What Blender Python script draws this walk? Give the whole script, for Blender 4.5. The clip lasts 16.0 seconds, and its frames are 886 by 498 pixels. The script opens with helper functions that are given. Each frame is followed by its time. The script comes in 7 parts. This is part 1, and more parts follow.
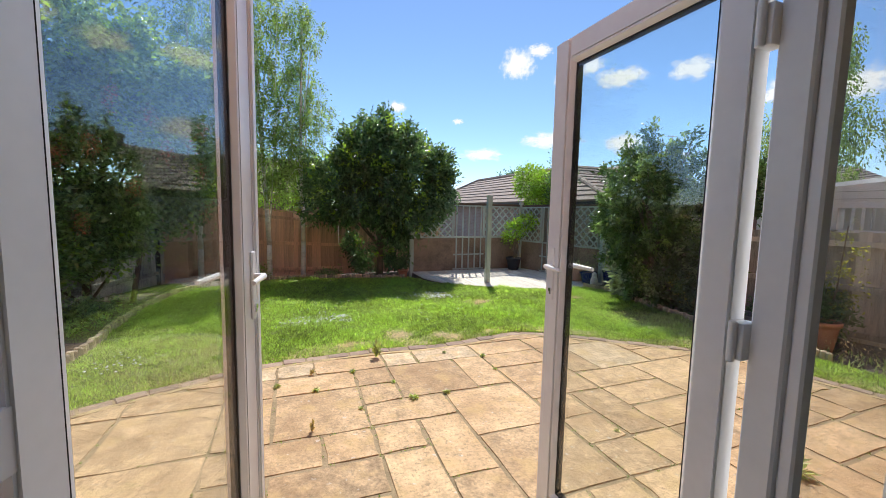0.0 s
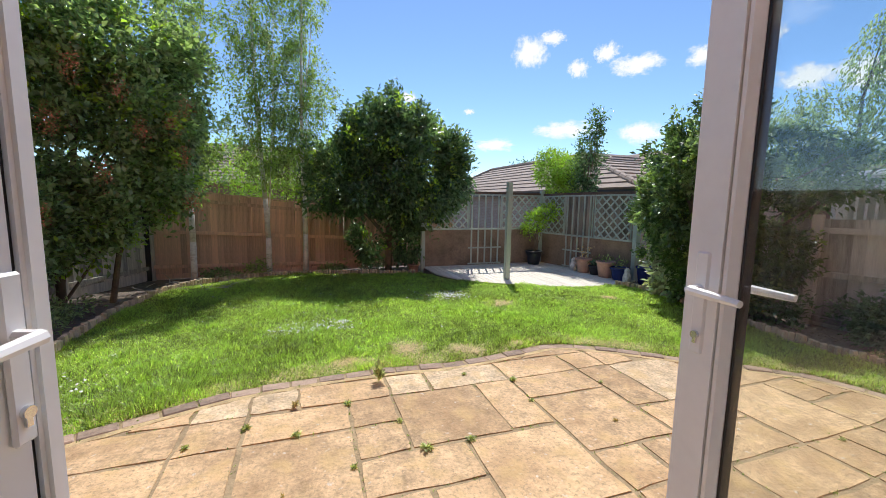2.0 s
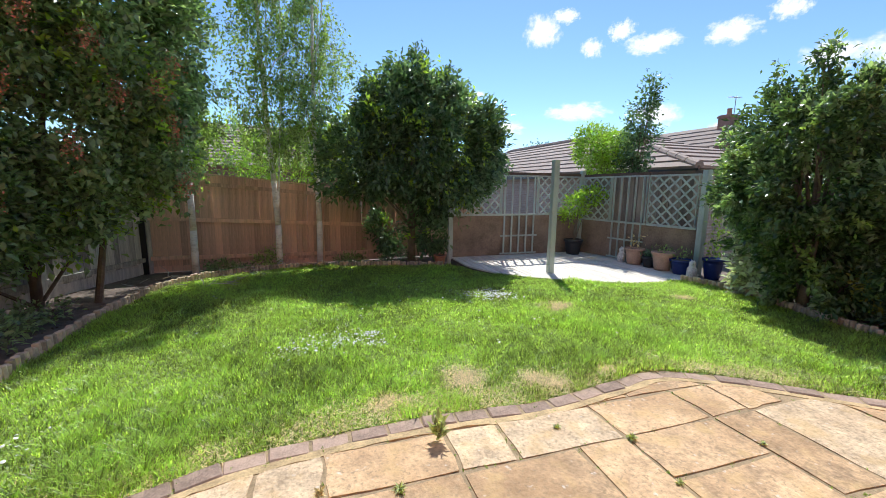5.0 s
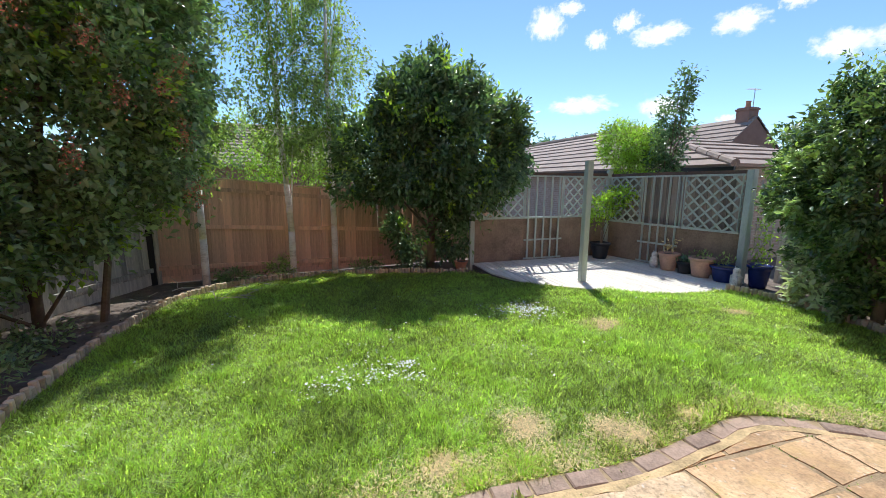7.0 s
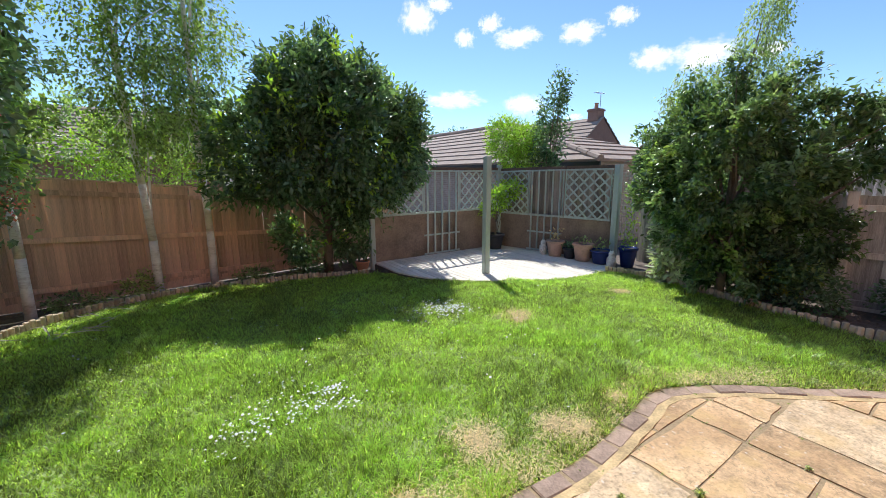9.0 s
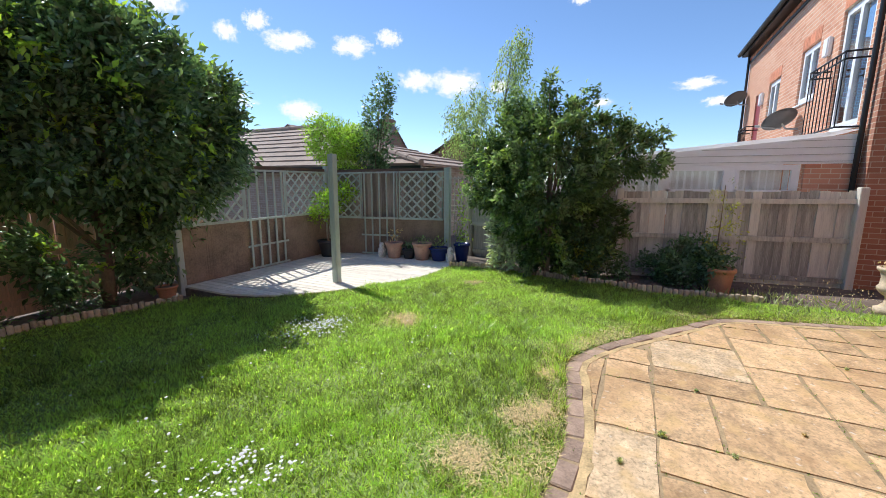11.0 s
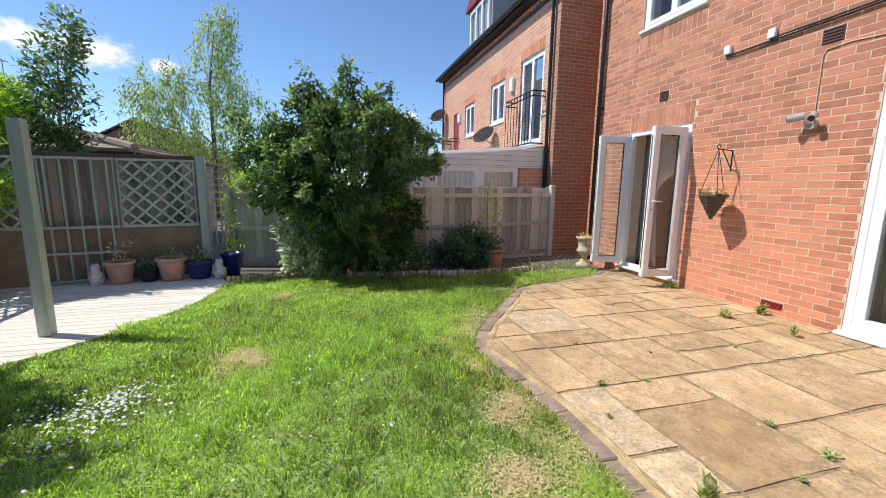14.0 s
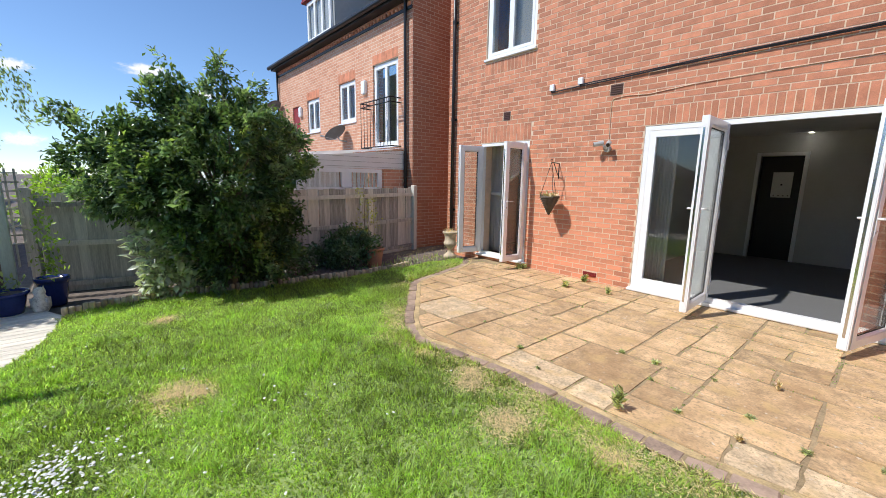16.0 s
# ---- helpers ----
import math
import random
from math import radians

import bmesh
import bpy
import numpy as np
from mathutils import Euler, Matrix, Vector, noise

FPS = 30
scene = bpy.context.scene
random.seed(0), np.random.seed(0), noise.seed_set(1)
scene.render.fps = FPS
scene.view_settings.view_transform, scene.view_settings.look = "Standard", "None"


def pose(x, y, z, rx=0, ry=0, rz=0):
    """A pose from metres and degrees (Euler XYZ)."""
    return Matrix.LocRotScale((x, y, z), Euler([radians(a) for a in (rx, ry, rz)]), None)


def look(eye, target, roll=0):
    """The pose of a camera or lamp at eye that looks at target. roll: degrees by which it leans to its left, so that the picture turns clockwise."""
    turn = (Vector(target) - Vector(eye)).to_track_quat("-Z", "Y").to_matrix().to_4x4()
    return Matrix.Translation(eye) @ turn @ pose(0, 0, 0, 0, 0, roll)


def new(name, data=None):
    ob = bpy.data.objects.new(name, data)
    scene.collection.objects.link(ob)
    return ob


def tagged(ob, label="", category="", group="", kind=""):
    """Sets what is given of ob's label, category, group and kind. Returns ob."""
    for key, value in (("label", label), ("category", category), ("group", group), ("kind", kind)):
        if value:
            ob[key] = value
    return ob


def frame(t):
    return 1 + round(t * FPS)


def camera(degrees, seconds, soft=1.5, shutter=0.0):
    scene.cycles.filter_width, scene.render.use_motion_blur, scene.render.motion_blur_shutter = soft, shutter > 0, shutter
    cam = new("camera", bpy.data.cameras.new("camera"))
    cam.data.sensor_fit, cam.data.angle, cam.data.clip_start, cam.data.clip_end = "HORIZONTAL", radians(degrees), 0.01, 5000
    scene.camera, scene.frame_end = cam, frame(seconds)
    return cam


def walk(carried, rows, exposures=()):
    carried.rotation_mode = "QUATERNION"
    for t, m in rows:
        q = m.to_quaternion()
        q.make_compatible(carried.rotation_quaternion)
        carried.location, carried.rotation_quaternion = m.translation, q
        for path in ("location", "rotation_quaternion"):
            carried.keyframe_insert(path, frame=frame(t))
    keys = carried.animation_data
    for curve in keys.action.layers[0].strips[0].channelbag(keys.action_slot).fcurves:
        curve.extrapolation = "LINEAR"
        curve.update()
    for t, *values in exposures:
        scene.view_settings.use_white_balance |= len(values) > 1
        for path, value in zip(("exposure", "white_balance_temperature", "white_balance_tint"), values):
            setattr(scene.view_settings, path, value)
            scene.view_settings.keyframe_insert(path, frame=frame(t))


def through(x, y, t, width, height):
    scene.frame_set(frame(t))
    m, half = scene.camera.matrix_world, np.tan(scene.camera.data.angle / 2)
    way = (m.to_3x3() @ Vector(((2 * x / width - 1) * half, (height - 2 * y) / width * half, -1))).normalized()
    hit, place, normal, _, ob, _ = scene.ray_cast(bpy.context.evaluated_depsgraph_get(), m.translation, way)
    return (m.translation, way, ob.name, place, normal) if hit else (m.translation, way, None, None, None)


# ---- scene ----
cam = camera(96.7, 16.0, soft=0.75)
PATH = [
    (0, (0.862, -0.67, 1.475), (1.563, 1.194, 1.282), 1.2),
    (0.5, (0.902, -0.506, 1.469), (1.594, 1.361, 1.274), 0.9),
    (1, (0.951, -0.284, 1.455), (1.632, 1.585, 1.253), 1.0),
    (1.5, (1.018, -0.061, 1.439), (1.689, 1.812, 1.23), 1.0),
    (2, (1.093, 0.15, 1.425), (1.74, 2.027, 1.188), 1.0),
    (2.5, (1.122, 0.294, 1.406), (1.735, 2.178, 1.133), 1.1),
    (3, (1.138, 0.465, 1.366), (1.729, 2.352, 1.069), 1.1),
    (3.5, (1.135, 0.687, 1.341), (1.723, 2.575, 1.039), 1.1),
    (6, (0.953, 1.547, 1.472), (1.558, 3.424, 1.139), 0.7),
    (6.5, (0.929, 1.672, 1.526), (1.513, 3.554, 1.183), 0.5),
    (7, (0.839, 1.787, 1.501), (1.416, 3.672, 1.164), 0.3),
    (7.5, (0.821, 1.854, 1.583), (1.395, 3.737, 1.227), -0.0),
    (8, (0.797, 1.888, 1.64), (1.486, 3.728, 1.264), -0.3),
    (10.5, (0.317, 2.843, 1.424), (1.967, 3.922, 1.09), 0.1),
    (11, (0.242, 3.077, 1.433), (2.015, 3.939, 1.098), 0.2),
    (11.5, (0.237, 3.298, 1.418), (2.119, 3.887, 1.087), 0.3),
    (12, (0.26, 3.537, 1.383), (2.208, 3.856, 1.057), 0.5),
    (12.5, (0.285, 3.829, 1.366), (2.257, 3.924, 1.047), 0.7),
    (13, (0.335, 4.1, 1.349), (2.305, 3.975, 1.031), 0.8),
    (13.5, (0.431, 4.34, 1.32), (2.376, 3.995, 1.006), 0.9),
    (14, (0.517, 4.586, 1.322), (2.416, 4.046, 1.008), 0.9),
    (14.5, (0.504, 4.84, 1.357), (2.336, 4.105, 1.037), 0.7),
    (15, (0.48, 5.075, 1.408), (2.209, 4.125, 1.078), 0.6),
    (15.5, (0.506, 5.355, 1.454), (2.108, 4.206, 1.119), 0.7),
    (16, (0.562, 5.614, 1.497), (2.044, 4.316, 1.154), 0.9),
]
EXPOSURES = [(0.0, 0.69, 6350, 10), (1.5, 0.68, 6300, 10), (2.5, 0.65, 6250, 10), (5.0, 0.83, 6050, 10), (8.0, 0.84, 6050, 10), (10.5, 0.74, 6200, 10), (12.5, 0.65, 6250, 10), (16.0, 0.63, 6200, 10)]
SKY, SUN, CLOUD = 0.108, 2.9, 0.66
CLOUDS = [
    (30.4, 19.5, 4.0, 3.5), (33.4, 21.0, 2.9, 1.5), (36.8, 17.3, 2.6, 2.1), (40.2, 18.8, 2.7, 2.1), (43.8, 17.2, 5.2, 2.2), (51.7, 17.2, 4.8, 2.4), (56.5, 18.4, 3.0, 1.9), (60.2, 13.5, 4.5, 2.6),
    (35.5, 9.9, 7.0, 2.2), (44.9, 9.2, 5.0, 2.8), (51.5, 7.4, 1.9, 0.8), (65.5, 13.2, 7.0, 3.0), (71.5, 12.8, 2.9, 1.6), (95.4, 11.5, 4.3, 1.3), (81.6, 22.0, 2.4, 1.3), (100.6, 9.6, 2.5, 1.1),
    (13.7, 14.2, 2.3, 1.4), (25.9, 8.1, 5.6, 1.6), (22.4, 12.5, 1.5, 0.7), (84.9, 10.2, 2.4, 1.1), (97.5, 9.4, 2.8, 1.1), (84.8, 3.4, 3.0, 1.4), (-30.0, 15.0, 7.0, 2.5), (-60.0, 20.0, 6.0, 2.5), (150.0, 25.0, 8.0, 3.0), (-120.0, 22.0, 8.0, 3.0),
]
walk(cam, [(t, look(eye, target, roll)) for t, eye, target, roll in PATH], EXPOSURES)

# ---- world and light ----
SUN_EL, SUN_TO = 53.0, (0.37, 0.93)
world = bpy.data.worlds.new("sky")
scene.world = world
world.use_nodes = True
wn = world.node_tree.nodes
sky = wn.new("ShaderNodeTexSky")
sky.sky_type = 'NISHITA'
sky.sun_disc = False
sky.sun_elevation = radians(SUN_EL)
sky.sun_rotation = math.atan2(SUN_TO[0], SUN_TO[1])
sky.ozone_density = 5.0
sky.dust_density = 0.05
sky.air_density = 0.85
wn["Background"].inputs[1].default_value = SKY
world.node_tree.links.new(sky.outputs[0], wn["Background"].inputs[0])
sun = new("sun", bpy.data.lights.new("sun", 'SUN'))
sun.data.energy, sun.data.angle, sun.data.color = SUN, radians(0.6), (1.0, 0.95, 0.87)
ce = math.cos(radians(SUN_EL))
sun.matrix_world = look((SUN_TO[0] * ce * 50, SUN_TO[1] * ce * 50, math.sin(radians(SUN_EL)) * 50), (0, 0, 0))


# ---- materials ----
def mat(name, build=None, color=(0.5, 0.5, 0.5), rough=0.6, metal=0.0, noise_scale=0.0, vary=0.0, bump=0.0, fine=0.0, per_object=0.0, per_island=0.0, stretch=None, dark=None, spec=0.5, coords="Object"):
    """A principled material whose base colour wanders at two scales and piece by piece."""
    m = bpy.data.materials.new(name)
    m.use_nodes = True
    n, l = m.node_tree.nodes, m.node_tree.links
    b = n["Principled BSDF"]
    b.inputs["Roughness"].default_value, b.inputs["Metallic"].default_value = rough, metal
    b.inputs["Specular IOR Level"].default_value = spec
    b.inputs["Base Color"].default_value = (*color, 1)
    if noise_scale:
        tc = n.new("ShaderNodeTexCoord")
        mp = n.new("ShaderNodeMapping")
        l.new(tc.outputs[coords], mp.inputs[0])
        if stretch:
            mp.inputs["Scale"].default_value = stretch
        a = n.new("ShaderNodeTexNoise")
        a.inputs["Scale"].default_value, a.inputs["Detail"].default_value, a.inputs["Roughness"].default_value = noise_scale, 5, 0.65
        l.new(mp.outputs[0], a.inputs["Vector"])
        c = n.new("ShaderNodeTexNoise")
        c.inputs["Scale"].default_value, c.inputs["Detail"].default_value = fine or noise_scale * 9, 3
        l.new(mp.outputs[0], c.inputs["Vector"])
        add = n.new("ShaderNodeMath")
        add.operation = 'MULTIPLY_ADD'
        l.new(c.outputs[0], add.inputs[0])
        add.inputs[1].default_value = 0.5
        l.new(a.outputs[0], add.inputs[2])
        val = add.outputs[0]
        for amount, kind, out in ((per_object, "ShaderNodeObjectInfo", "Random"), (per_island, "ShaderNodeNewGeometry", "Random Per Island")):
            if amount:
                oi = n.new(kind)
                ad = n.new("ShaderNodeMath")
                ad.operation = 'MULTIPLY_ADD'
                l.new(oi.outputs[out], ad.inputs[0])
                ad.inputs[1].default_value = amount
                l.new(val, ad.inputs[2])
                sb = n.new("ShaderNodeMath")
                sb.operation = 'SUBTRACT'
                l.new(ad.outputs[0], sb.inputs[0])
                sb.inputs[1].default_value = amount / 2
                val = sb.outputs[0]
        r = n.new("ShaderNodeValToRGB")
        lo = dark or [x * (1 - vary) for x in color]
        hi = [min(1, x * (1 + vary * 0.7)) for x in color]
        e = r.color_ramp.elements
        e[0].position, e[0].color = 0.42, (*lo, 1)
        e[1].position, e[1].color = 1.08 if not dark else 1.0, (*hi, 1)
        mid = e.new(0.75)
        mid.color = (*color, 1)
        e[-1].position = 1.0
        l.new(val, r.inputs[0])
        l.new(r.outputs[0], b.inputs["Base Color"])
        if bump:
            bp = n.new("ShaderNodeBump")
            bp.inputs["Strength"].default_value, bp.inputs["Distance"].default_value = bump, 0.01
            l.new(add.outputs[0], bp.inputs["Height"])
            l.new(bp.outputs[0], b.inputs["Normal"])
    return m


def leaf_mat(name, color, vary=0.5, through=0.42, rough=0.45, noise_scale=3.0):
    """Leaves: gloss above, light shining through, colour leaf by leaf."""
    m = mat(name, color=color, rough=rough, noise_scale=noise_scale, vary=vary, per_island=0.7)
    n, l = m.node_tree.nodes, m.node_tree.links
    b = n["Principled BSDF"]
    t = n.new("ShaderNodeBsdfTranslucent")
    src = b.inputs["Base Color"].links[0].from_socket
    br = n.new("ShaderNodeMixRGB")
    br.blend_type = 'MULTIPLY'
    br.inputs[0].default_value = 1.0
    br.inputs[2].default_value = (2.15, 2.3, 0.95, 1)
    l.new(src, br.inputs[1])
    l.new(br.outputs[0], t.inputs[0])
    mx = n.new("ShaderNodeMixShader")
    mx.inputs[0].default_value = through
    l.new(b.outputs[0], mx.inputs[1])
    l.new(t.outputs[0], mx.inputs[2])
    l.new(mx.outputs[0], n["Material Output"].inputs[0])
    return m


def glass_mat(name, tint=(1, 1, 1), rough=0.0):
    """A thin pane: clear, with a mirror's gloss that grows at a slant."""
    m = bpy.data.materials.new(name)
    m.use_nodes = True
    n, l = m.node_tree.nodes, m.node_tree.links
    n.remove(n["Principled BSDF"])
    tr, gl, fr, mx = n.new("ShaderNodeBsdfTransparent"), n.new("ShaderNodeBsdfGlossy"), n.new("ShaderNodeLayerWeight"), n.new("ShaderNodeMixShader")
    tr.inputs[0].default_value = (*tint, 1)
    gl.inputs["Roughness"].default_value = rough
    fr.inputs["Blend"].default_value = 0.5
    pw, ma = n.new("ShaderNodeMath"), n.new("ShaderNodeMath")
    pw.operation, ma.operation = 'POWER', 'MULTIPLY_ADD'
    l.new(fr.outputs["Facing"], pw.inputs[0])
    pw.inputs[1].default_value = 4.0
    l.new(pw.outputs[0], ma.inputs[0])
    ma.inputs[1].default_value, ma.inputs[2].default_value = 0.55, 0.045
    l.new(ma.outputs[0], mx.inputs[0])
    l.new(tr.outputs[0], mx.inputs[1])
    l.new(gl.outputs[0], mx.inputs[2])
    l.new(mx.outputs[0], n["Material Output"].inputs[0])
    return m


def glow_mat(name, color, strength):
    m = mat(name, color=color)
    b = m.node_tree.nodes["Principled BSDF"]
    b.inputs["Emission Color"].default_value, b.inputs["Emission Strength"].default_value = (*color, 1), strength
    return m


M_BRICK = mat("red_brick", color=(0.65, 0.265, 0.15), rough=0.75, noise_scale=7, vary=0.32, bump=0.35, fine=90, per_object=0.4, per_island=0.4, spec=0.35)
M_MORTAR = mat("mortar", color=(0.76, 0.59, 0.43), rough=0.9, noise_scale=6, vary=0.2, bump=0.4, fine=120)
M_UPVC = mat("white_upvc", color=(0.92, 0.92, 0.92), rough=0.28, noise_scale=3, vary=0.05)
M_GASKET = mat("black_rubber", color=(0.02, 0.02, 0.02), rough=0.6)
M_GLASS = glass_mat("glass", (0.97, 0.985, 0.98))
M_CHROME = mat("chrome", color=(0.75, 0.75, 0.76), rough=0.2, metal=1.0)
M_BLACKPIPE = mat("black_plastic", color=(0.018, 0.017, 0.016), rough=0.35)
def stone_mat(name, color, stain, per_object):
    """Riven sandstone: tint by slab, broad rusty stains, fine grain and small pale lichen spots."""
    m = mat(name, color=color, rough=0.82, noise_scale=8, vary=0.6, bump=1.0, fine=46, per_object=per_object)
    n, l = m.node_tree.nodes, m.node_tree.links
    b = n["Principled BSDF"]
    src = b.inputs["Base Color"].links[0].from_socket
    tc = [x for x in n if x.type == 'TEX_COORD'][0]
    big = n.new("ShaderNodeTexNoise")
    big.inputs["Scale"].default_value, big.inputs["Detail"].default_value = 1.7, 7
    l.new(tc.outputs["Object"], big.inputs["Vector"])
    r1 = n.new("ShaderNodeMapRange")
    r1.inputs[1].default_value, r1.inputs[2].default_value, r1.inputs[4].default_value = 0.45, 0.64, stain
    l.new(big.outputs[0], r1.inputs[0])
    m1 = n.new("ShaderNodeMixRGB")
    l.new(r1.outputs[0], m1.inputs[0])
    l.new(src, m1.inputs[1])
    m1.inputs[2].default_value = (0.40, 0.245, 0.115, 1)
    sp = n.new("ShaderNodeTexNoise")
    sp.inputs["Scale"].default_value, sp.inputs["Detail"].default_value = 21, 2
    l.new(tc.outputs["Object"], sp.inputs["Vector"])
    r2 = n.new("ShaderNodeMapRange")
    r2.inputs[1].default_value, r2.inputs[2].default_value, r2.inputs[4].default_value = 0.66, 0.74, 0.7
    l.new(sp.outputs[0], r2.inputs[0])
    m2 = n.new("ShaderNodeMixRGB")
    l.new(r2.outputs[0], m2.inputs[0])
    l.new(m1.outputs[0], m2.inputs[1])
    m2.inputs[2].default_value = (0.72, 0.66, 0.55, 1)
    # dark pits and mossy freckles
    pit = n.new("ShaderNodeTexNoise")
    pit.inputs["Scale"].default_value, pit.inputs["Detail"].default_value, pit.inputs["Roughness"].default_value = 38, 4, 0.7
    l.new(tc.outputs["Object"], pit.inputs["Vector"])
    r3 = n.new("ShaderNodeMapRange")
    r3.inputs[1].default_value, r3.inputs[2].default_value, r3.inputs[4].default_value = 0.53, 0.66, 0.7
    l.new(pit.outputs[0], r3.inputs[0])
    m3 = n.new("ShaderNodeMixRGB")
    l.new(r3.outputs[0], m3.inputs[0])
    l.new(m2.outputs[0], m3.inputs[1])
    m3.inputs[2].default_value = (0.27, 0.20, 0.11, 1)
    # ochre blooms a hand wide
    och = n.new("ShaderNodeTexNoise")
    och.inputs["Scale"].default_value, och.inputs["Detail"].default_value = 5.5, 5
    l.new(tc.outputs["Object"], och.inputs["Vector"])
    r4 = n.new("ShaderNodeMapRange")
    r4.inputs[1].default_value, r4.inputs[2].default_value, r4.inputs[4].default_value = 0.52, 0.66, 0.5
    l.new(och.outputs[0], r4.inputs[0])
    m4 = n.new("ShaderNodeMixRGB")
    l.new(r4.outputs[0], m4.inputs[0])
    l.new(m3.outputs[0], m4.inputs[1])
    m4.inputs[2].default_value = (0.63, 0.43, 0.185, 1)
    l.new(m4.outputs[0], b.inputs["Base Color"])
    return m


M_SLAB = stone_mat("buff_sandstone", (0.62, 0.425, 0.235), 0.6, 0.26)
M_SLAB_PALE = stone_mat("pale_sandstone", (0.71, 0.54, 0.34), 0.25, 0.16)
M_JOINT = mat("sandy_joint", color=(0.36, 0.27, 0.155), rough=0.95, noise_scale=5, vary=0.5, bump=0.6, fine=80)
M_HAUNCH = mat("yellow_sand_mortar", color=(0.53, 0.395, 0.205), rough=0.95, noise_scale=6, vary=0.6, bump=0.6, fine=70)
M_EDGEBRICK = mat("brown_block", color=(0.38, 0.275, 0.205), rough=0.85, noise_scale=9, vary=0.4, bump=0.5, fine=80, per_object=0.5)
M_SOIL = mat("dark_soil", color=(0.17, 0.135, 0.11), rough=0.95, noise_scale=7, vary=0.6, bump=1.0, fine=60)
M_LAWN = mat("lawn_turf", color=(0.25, 0.33, 0.10), rough=0.9, noise_scale=2.2, vary=0.5, bump=0.8, fine=60)
M_BLADE = leaf_mat("grass_blade", (0.315, 0.388, 0.135), vary=0.66, through=0.62, rough=0.33, noise_scale=0.9)
M_FENCE_OLD = mat("weathered_fence", color=(0.56, 0.53, 0.46), rough=0.85, noise_scale=3, vary=0.5, bump=0.5, fine=34, per_object=0.5, stretch=(6, 6, 0.6))
M_FENCE_DARK = mat("dark_weathered_fence", color=(0.35, 0.30, 0.25), rough=0.88, noise_scale=3, vary=0.45, bump=0.5, fine=34, per_object=0.5, stretch=(6, 6, 0.6))
M_BATTEN = mat("brown_stained_batten", color=(0.13, 0.085, 0.06), rough=0.8, noise_scale=4, vary=0.4, bump=0.4, fine=30)
M_FENCE_RED = mat("red_brown_fence", color=(0.68, 0.475, 0.355), rough=0.8, noise_scale=3, vary=0.42, bump=0.4, fine=30, per_object=0.4, stretch=(6, 6, 0.6))
M_SAGE = mat("sage_paint", color=(0.47, 0.54, 0.49), rough=0.6, noise_scale=5, vary=0.22, bump=0.25, fine=50, per_object=0.15, stretch=(3, 3, 0.5))
M_REED = mat("reed_screen", color=(0.28, 0.21, 0.155), rough=0.92, noise_scale=2.6, vary=0.55, bump=0.5, fine=40)
M_DECK = mat("grey_deck", color=(0.84, 0.77, 0.65), rough=0.8, noise_scale=4, vary=0.3, bump=0.3, fine=40, per_object=0.3, stretch=(8, 1, 8))
M_LOG = mat("log_edging", color=(0.58, 0.47, 0.33), rough=0.85, noise_scale=8, vary=0.45, bump=0.4, fine=40, per_object=0.5)
M_BARK_BIRCH = mat("birch_bark", color=(0.88, 0.85, 0.80), rough=0.75, noise_scale=4, vary=0.2, bump=0.5, fine=22, dark=(0.50, 0.44, 0.38), stretch=(1, 1, 2.5))
M_BARK = mat("grey_bark", color=(0.20, 0.155, 0.11), rough=0.9, noise_scale=6, vary=0.5, bump=0.7, fine=40)
M_LEAF_BUSH = leaf_mat("laurel_leaf", (0.145, 0.225, 0.135), rough=0.27, through=0.3)
M_LEAF_LIGHT = leaf_mat("light_leaf", (0.28, 0.40, 0.07), rough=0.4)
M_LEAF_BIRCH = leaf_mat("birch_leaf", (0.22, 0.30, 0.10), rough=0.45)
M_LEAF_DARK = leaf_mat("dark_leaf", (0.235, 0.315, 0.195), rough=0.3)
M_LEAF_PALE = leaf_mat("pale_leaf", (0.30, 0.36, 0.18), rough=0.45)
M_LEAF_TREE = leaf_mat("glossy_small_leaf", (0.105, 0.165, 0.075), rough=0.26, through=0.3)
M_LEAF_VARIEG = leaf_mat("variegated_leaf", (0.52, 0.56, 0.47), rough=0.35, through=0.22)
M_WEED = leaf_mat("weed_leaf", (0.44, 0.47, 0.27), rough=0.5, through=0.35)
M_LEAF_YELLOW = leaf_mat("yellow_leaf", (0.30, 0.30, 0.06), rough=0.45)
M_FLOWER_RED = mat("rust_red_flower", color=(0.66, 0.24, 0.15), rough=0.7, noise_scale=20, vary=0.4, per_island=0.5)
M_DAISY = mat("daisy_petal", color=(0.80, 0.80, 0.78), rough=0.6)
M_TILE = mat("brown_roof_tile", color=(0.37, 0.285, 0.225), rough=0.85, noise_scale=2, vary=0.3, bump=0.3, fine=30, per_island=0.35)
M_TERRA_PALE = mat("pale_terracotta", color=(0.58, 0.37, 0.27), rough=0.8, noise_scale=7, vary=0.3, bump=0.25, fine=50)
M_TERRA = mat("terracotta", color=(0.52, 0.25, 0.14), rough=0.75, noise_scale=6, vary=0.25, bump=0.2, fine=50)
M_BLUEPOT = mat("blue_glaze", color=(0.02, 0.035, 0.16), rough=0.15, noise_scale=5, vary=0.3)
M_BLACKPOT = mat("dark_pot", color=(0.03, 0.03, 0.035), rough=0.5)
M_STONE = mat("cast_stone", color=(0.60, 0.49, 0.35), rough=0.9, noise_scale=9, vary=0.4, bump=0.6, fine=60)
M_WALL_IN = mat("grey_plaster", color=(0.60, 0.59, 0.56), rough=0.85, noise_scale=2, vary=0.06)
M_CARPET = mat("grey_carpet", color=(0.15, 0.15, 0.15), rough=0.95, noise_scale=60, vary=0.25, bump=0.4)
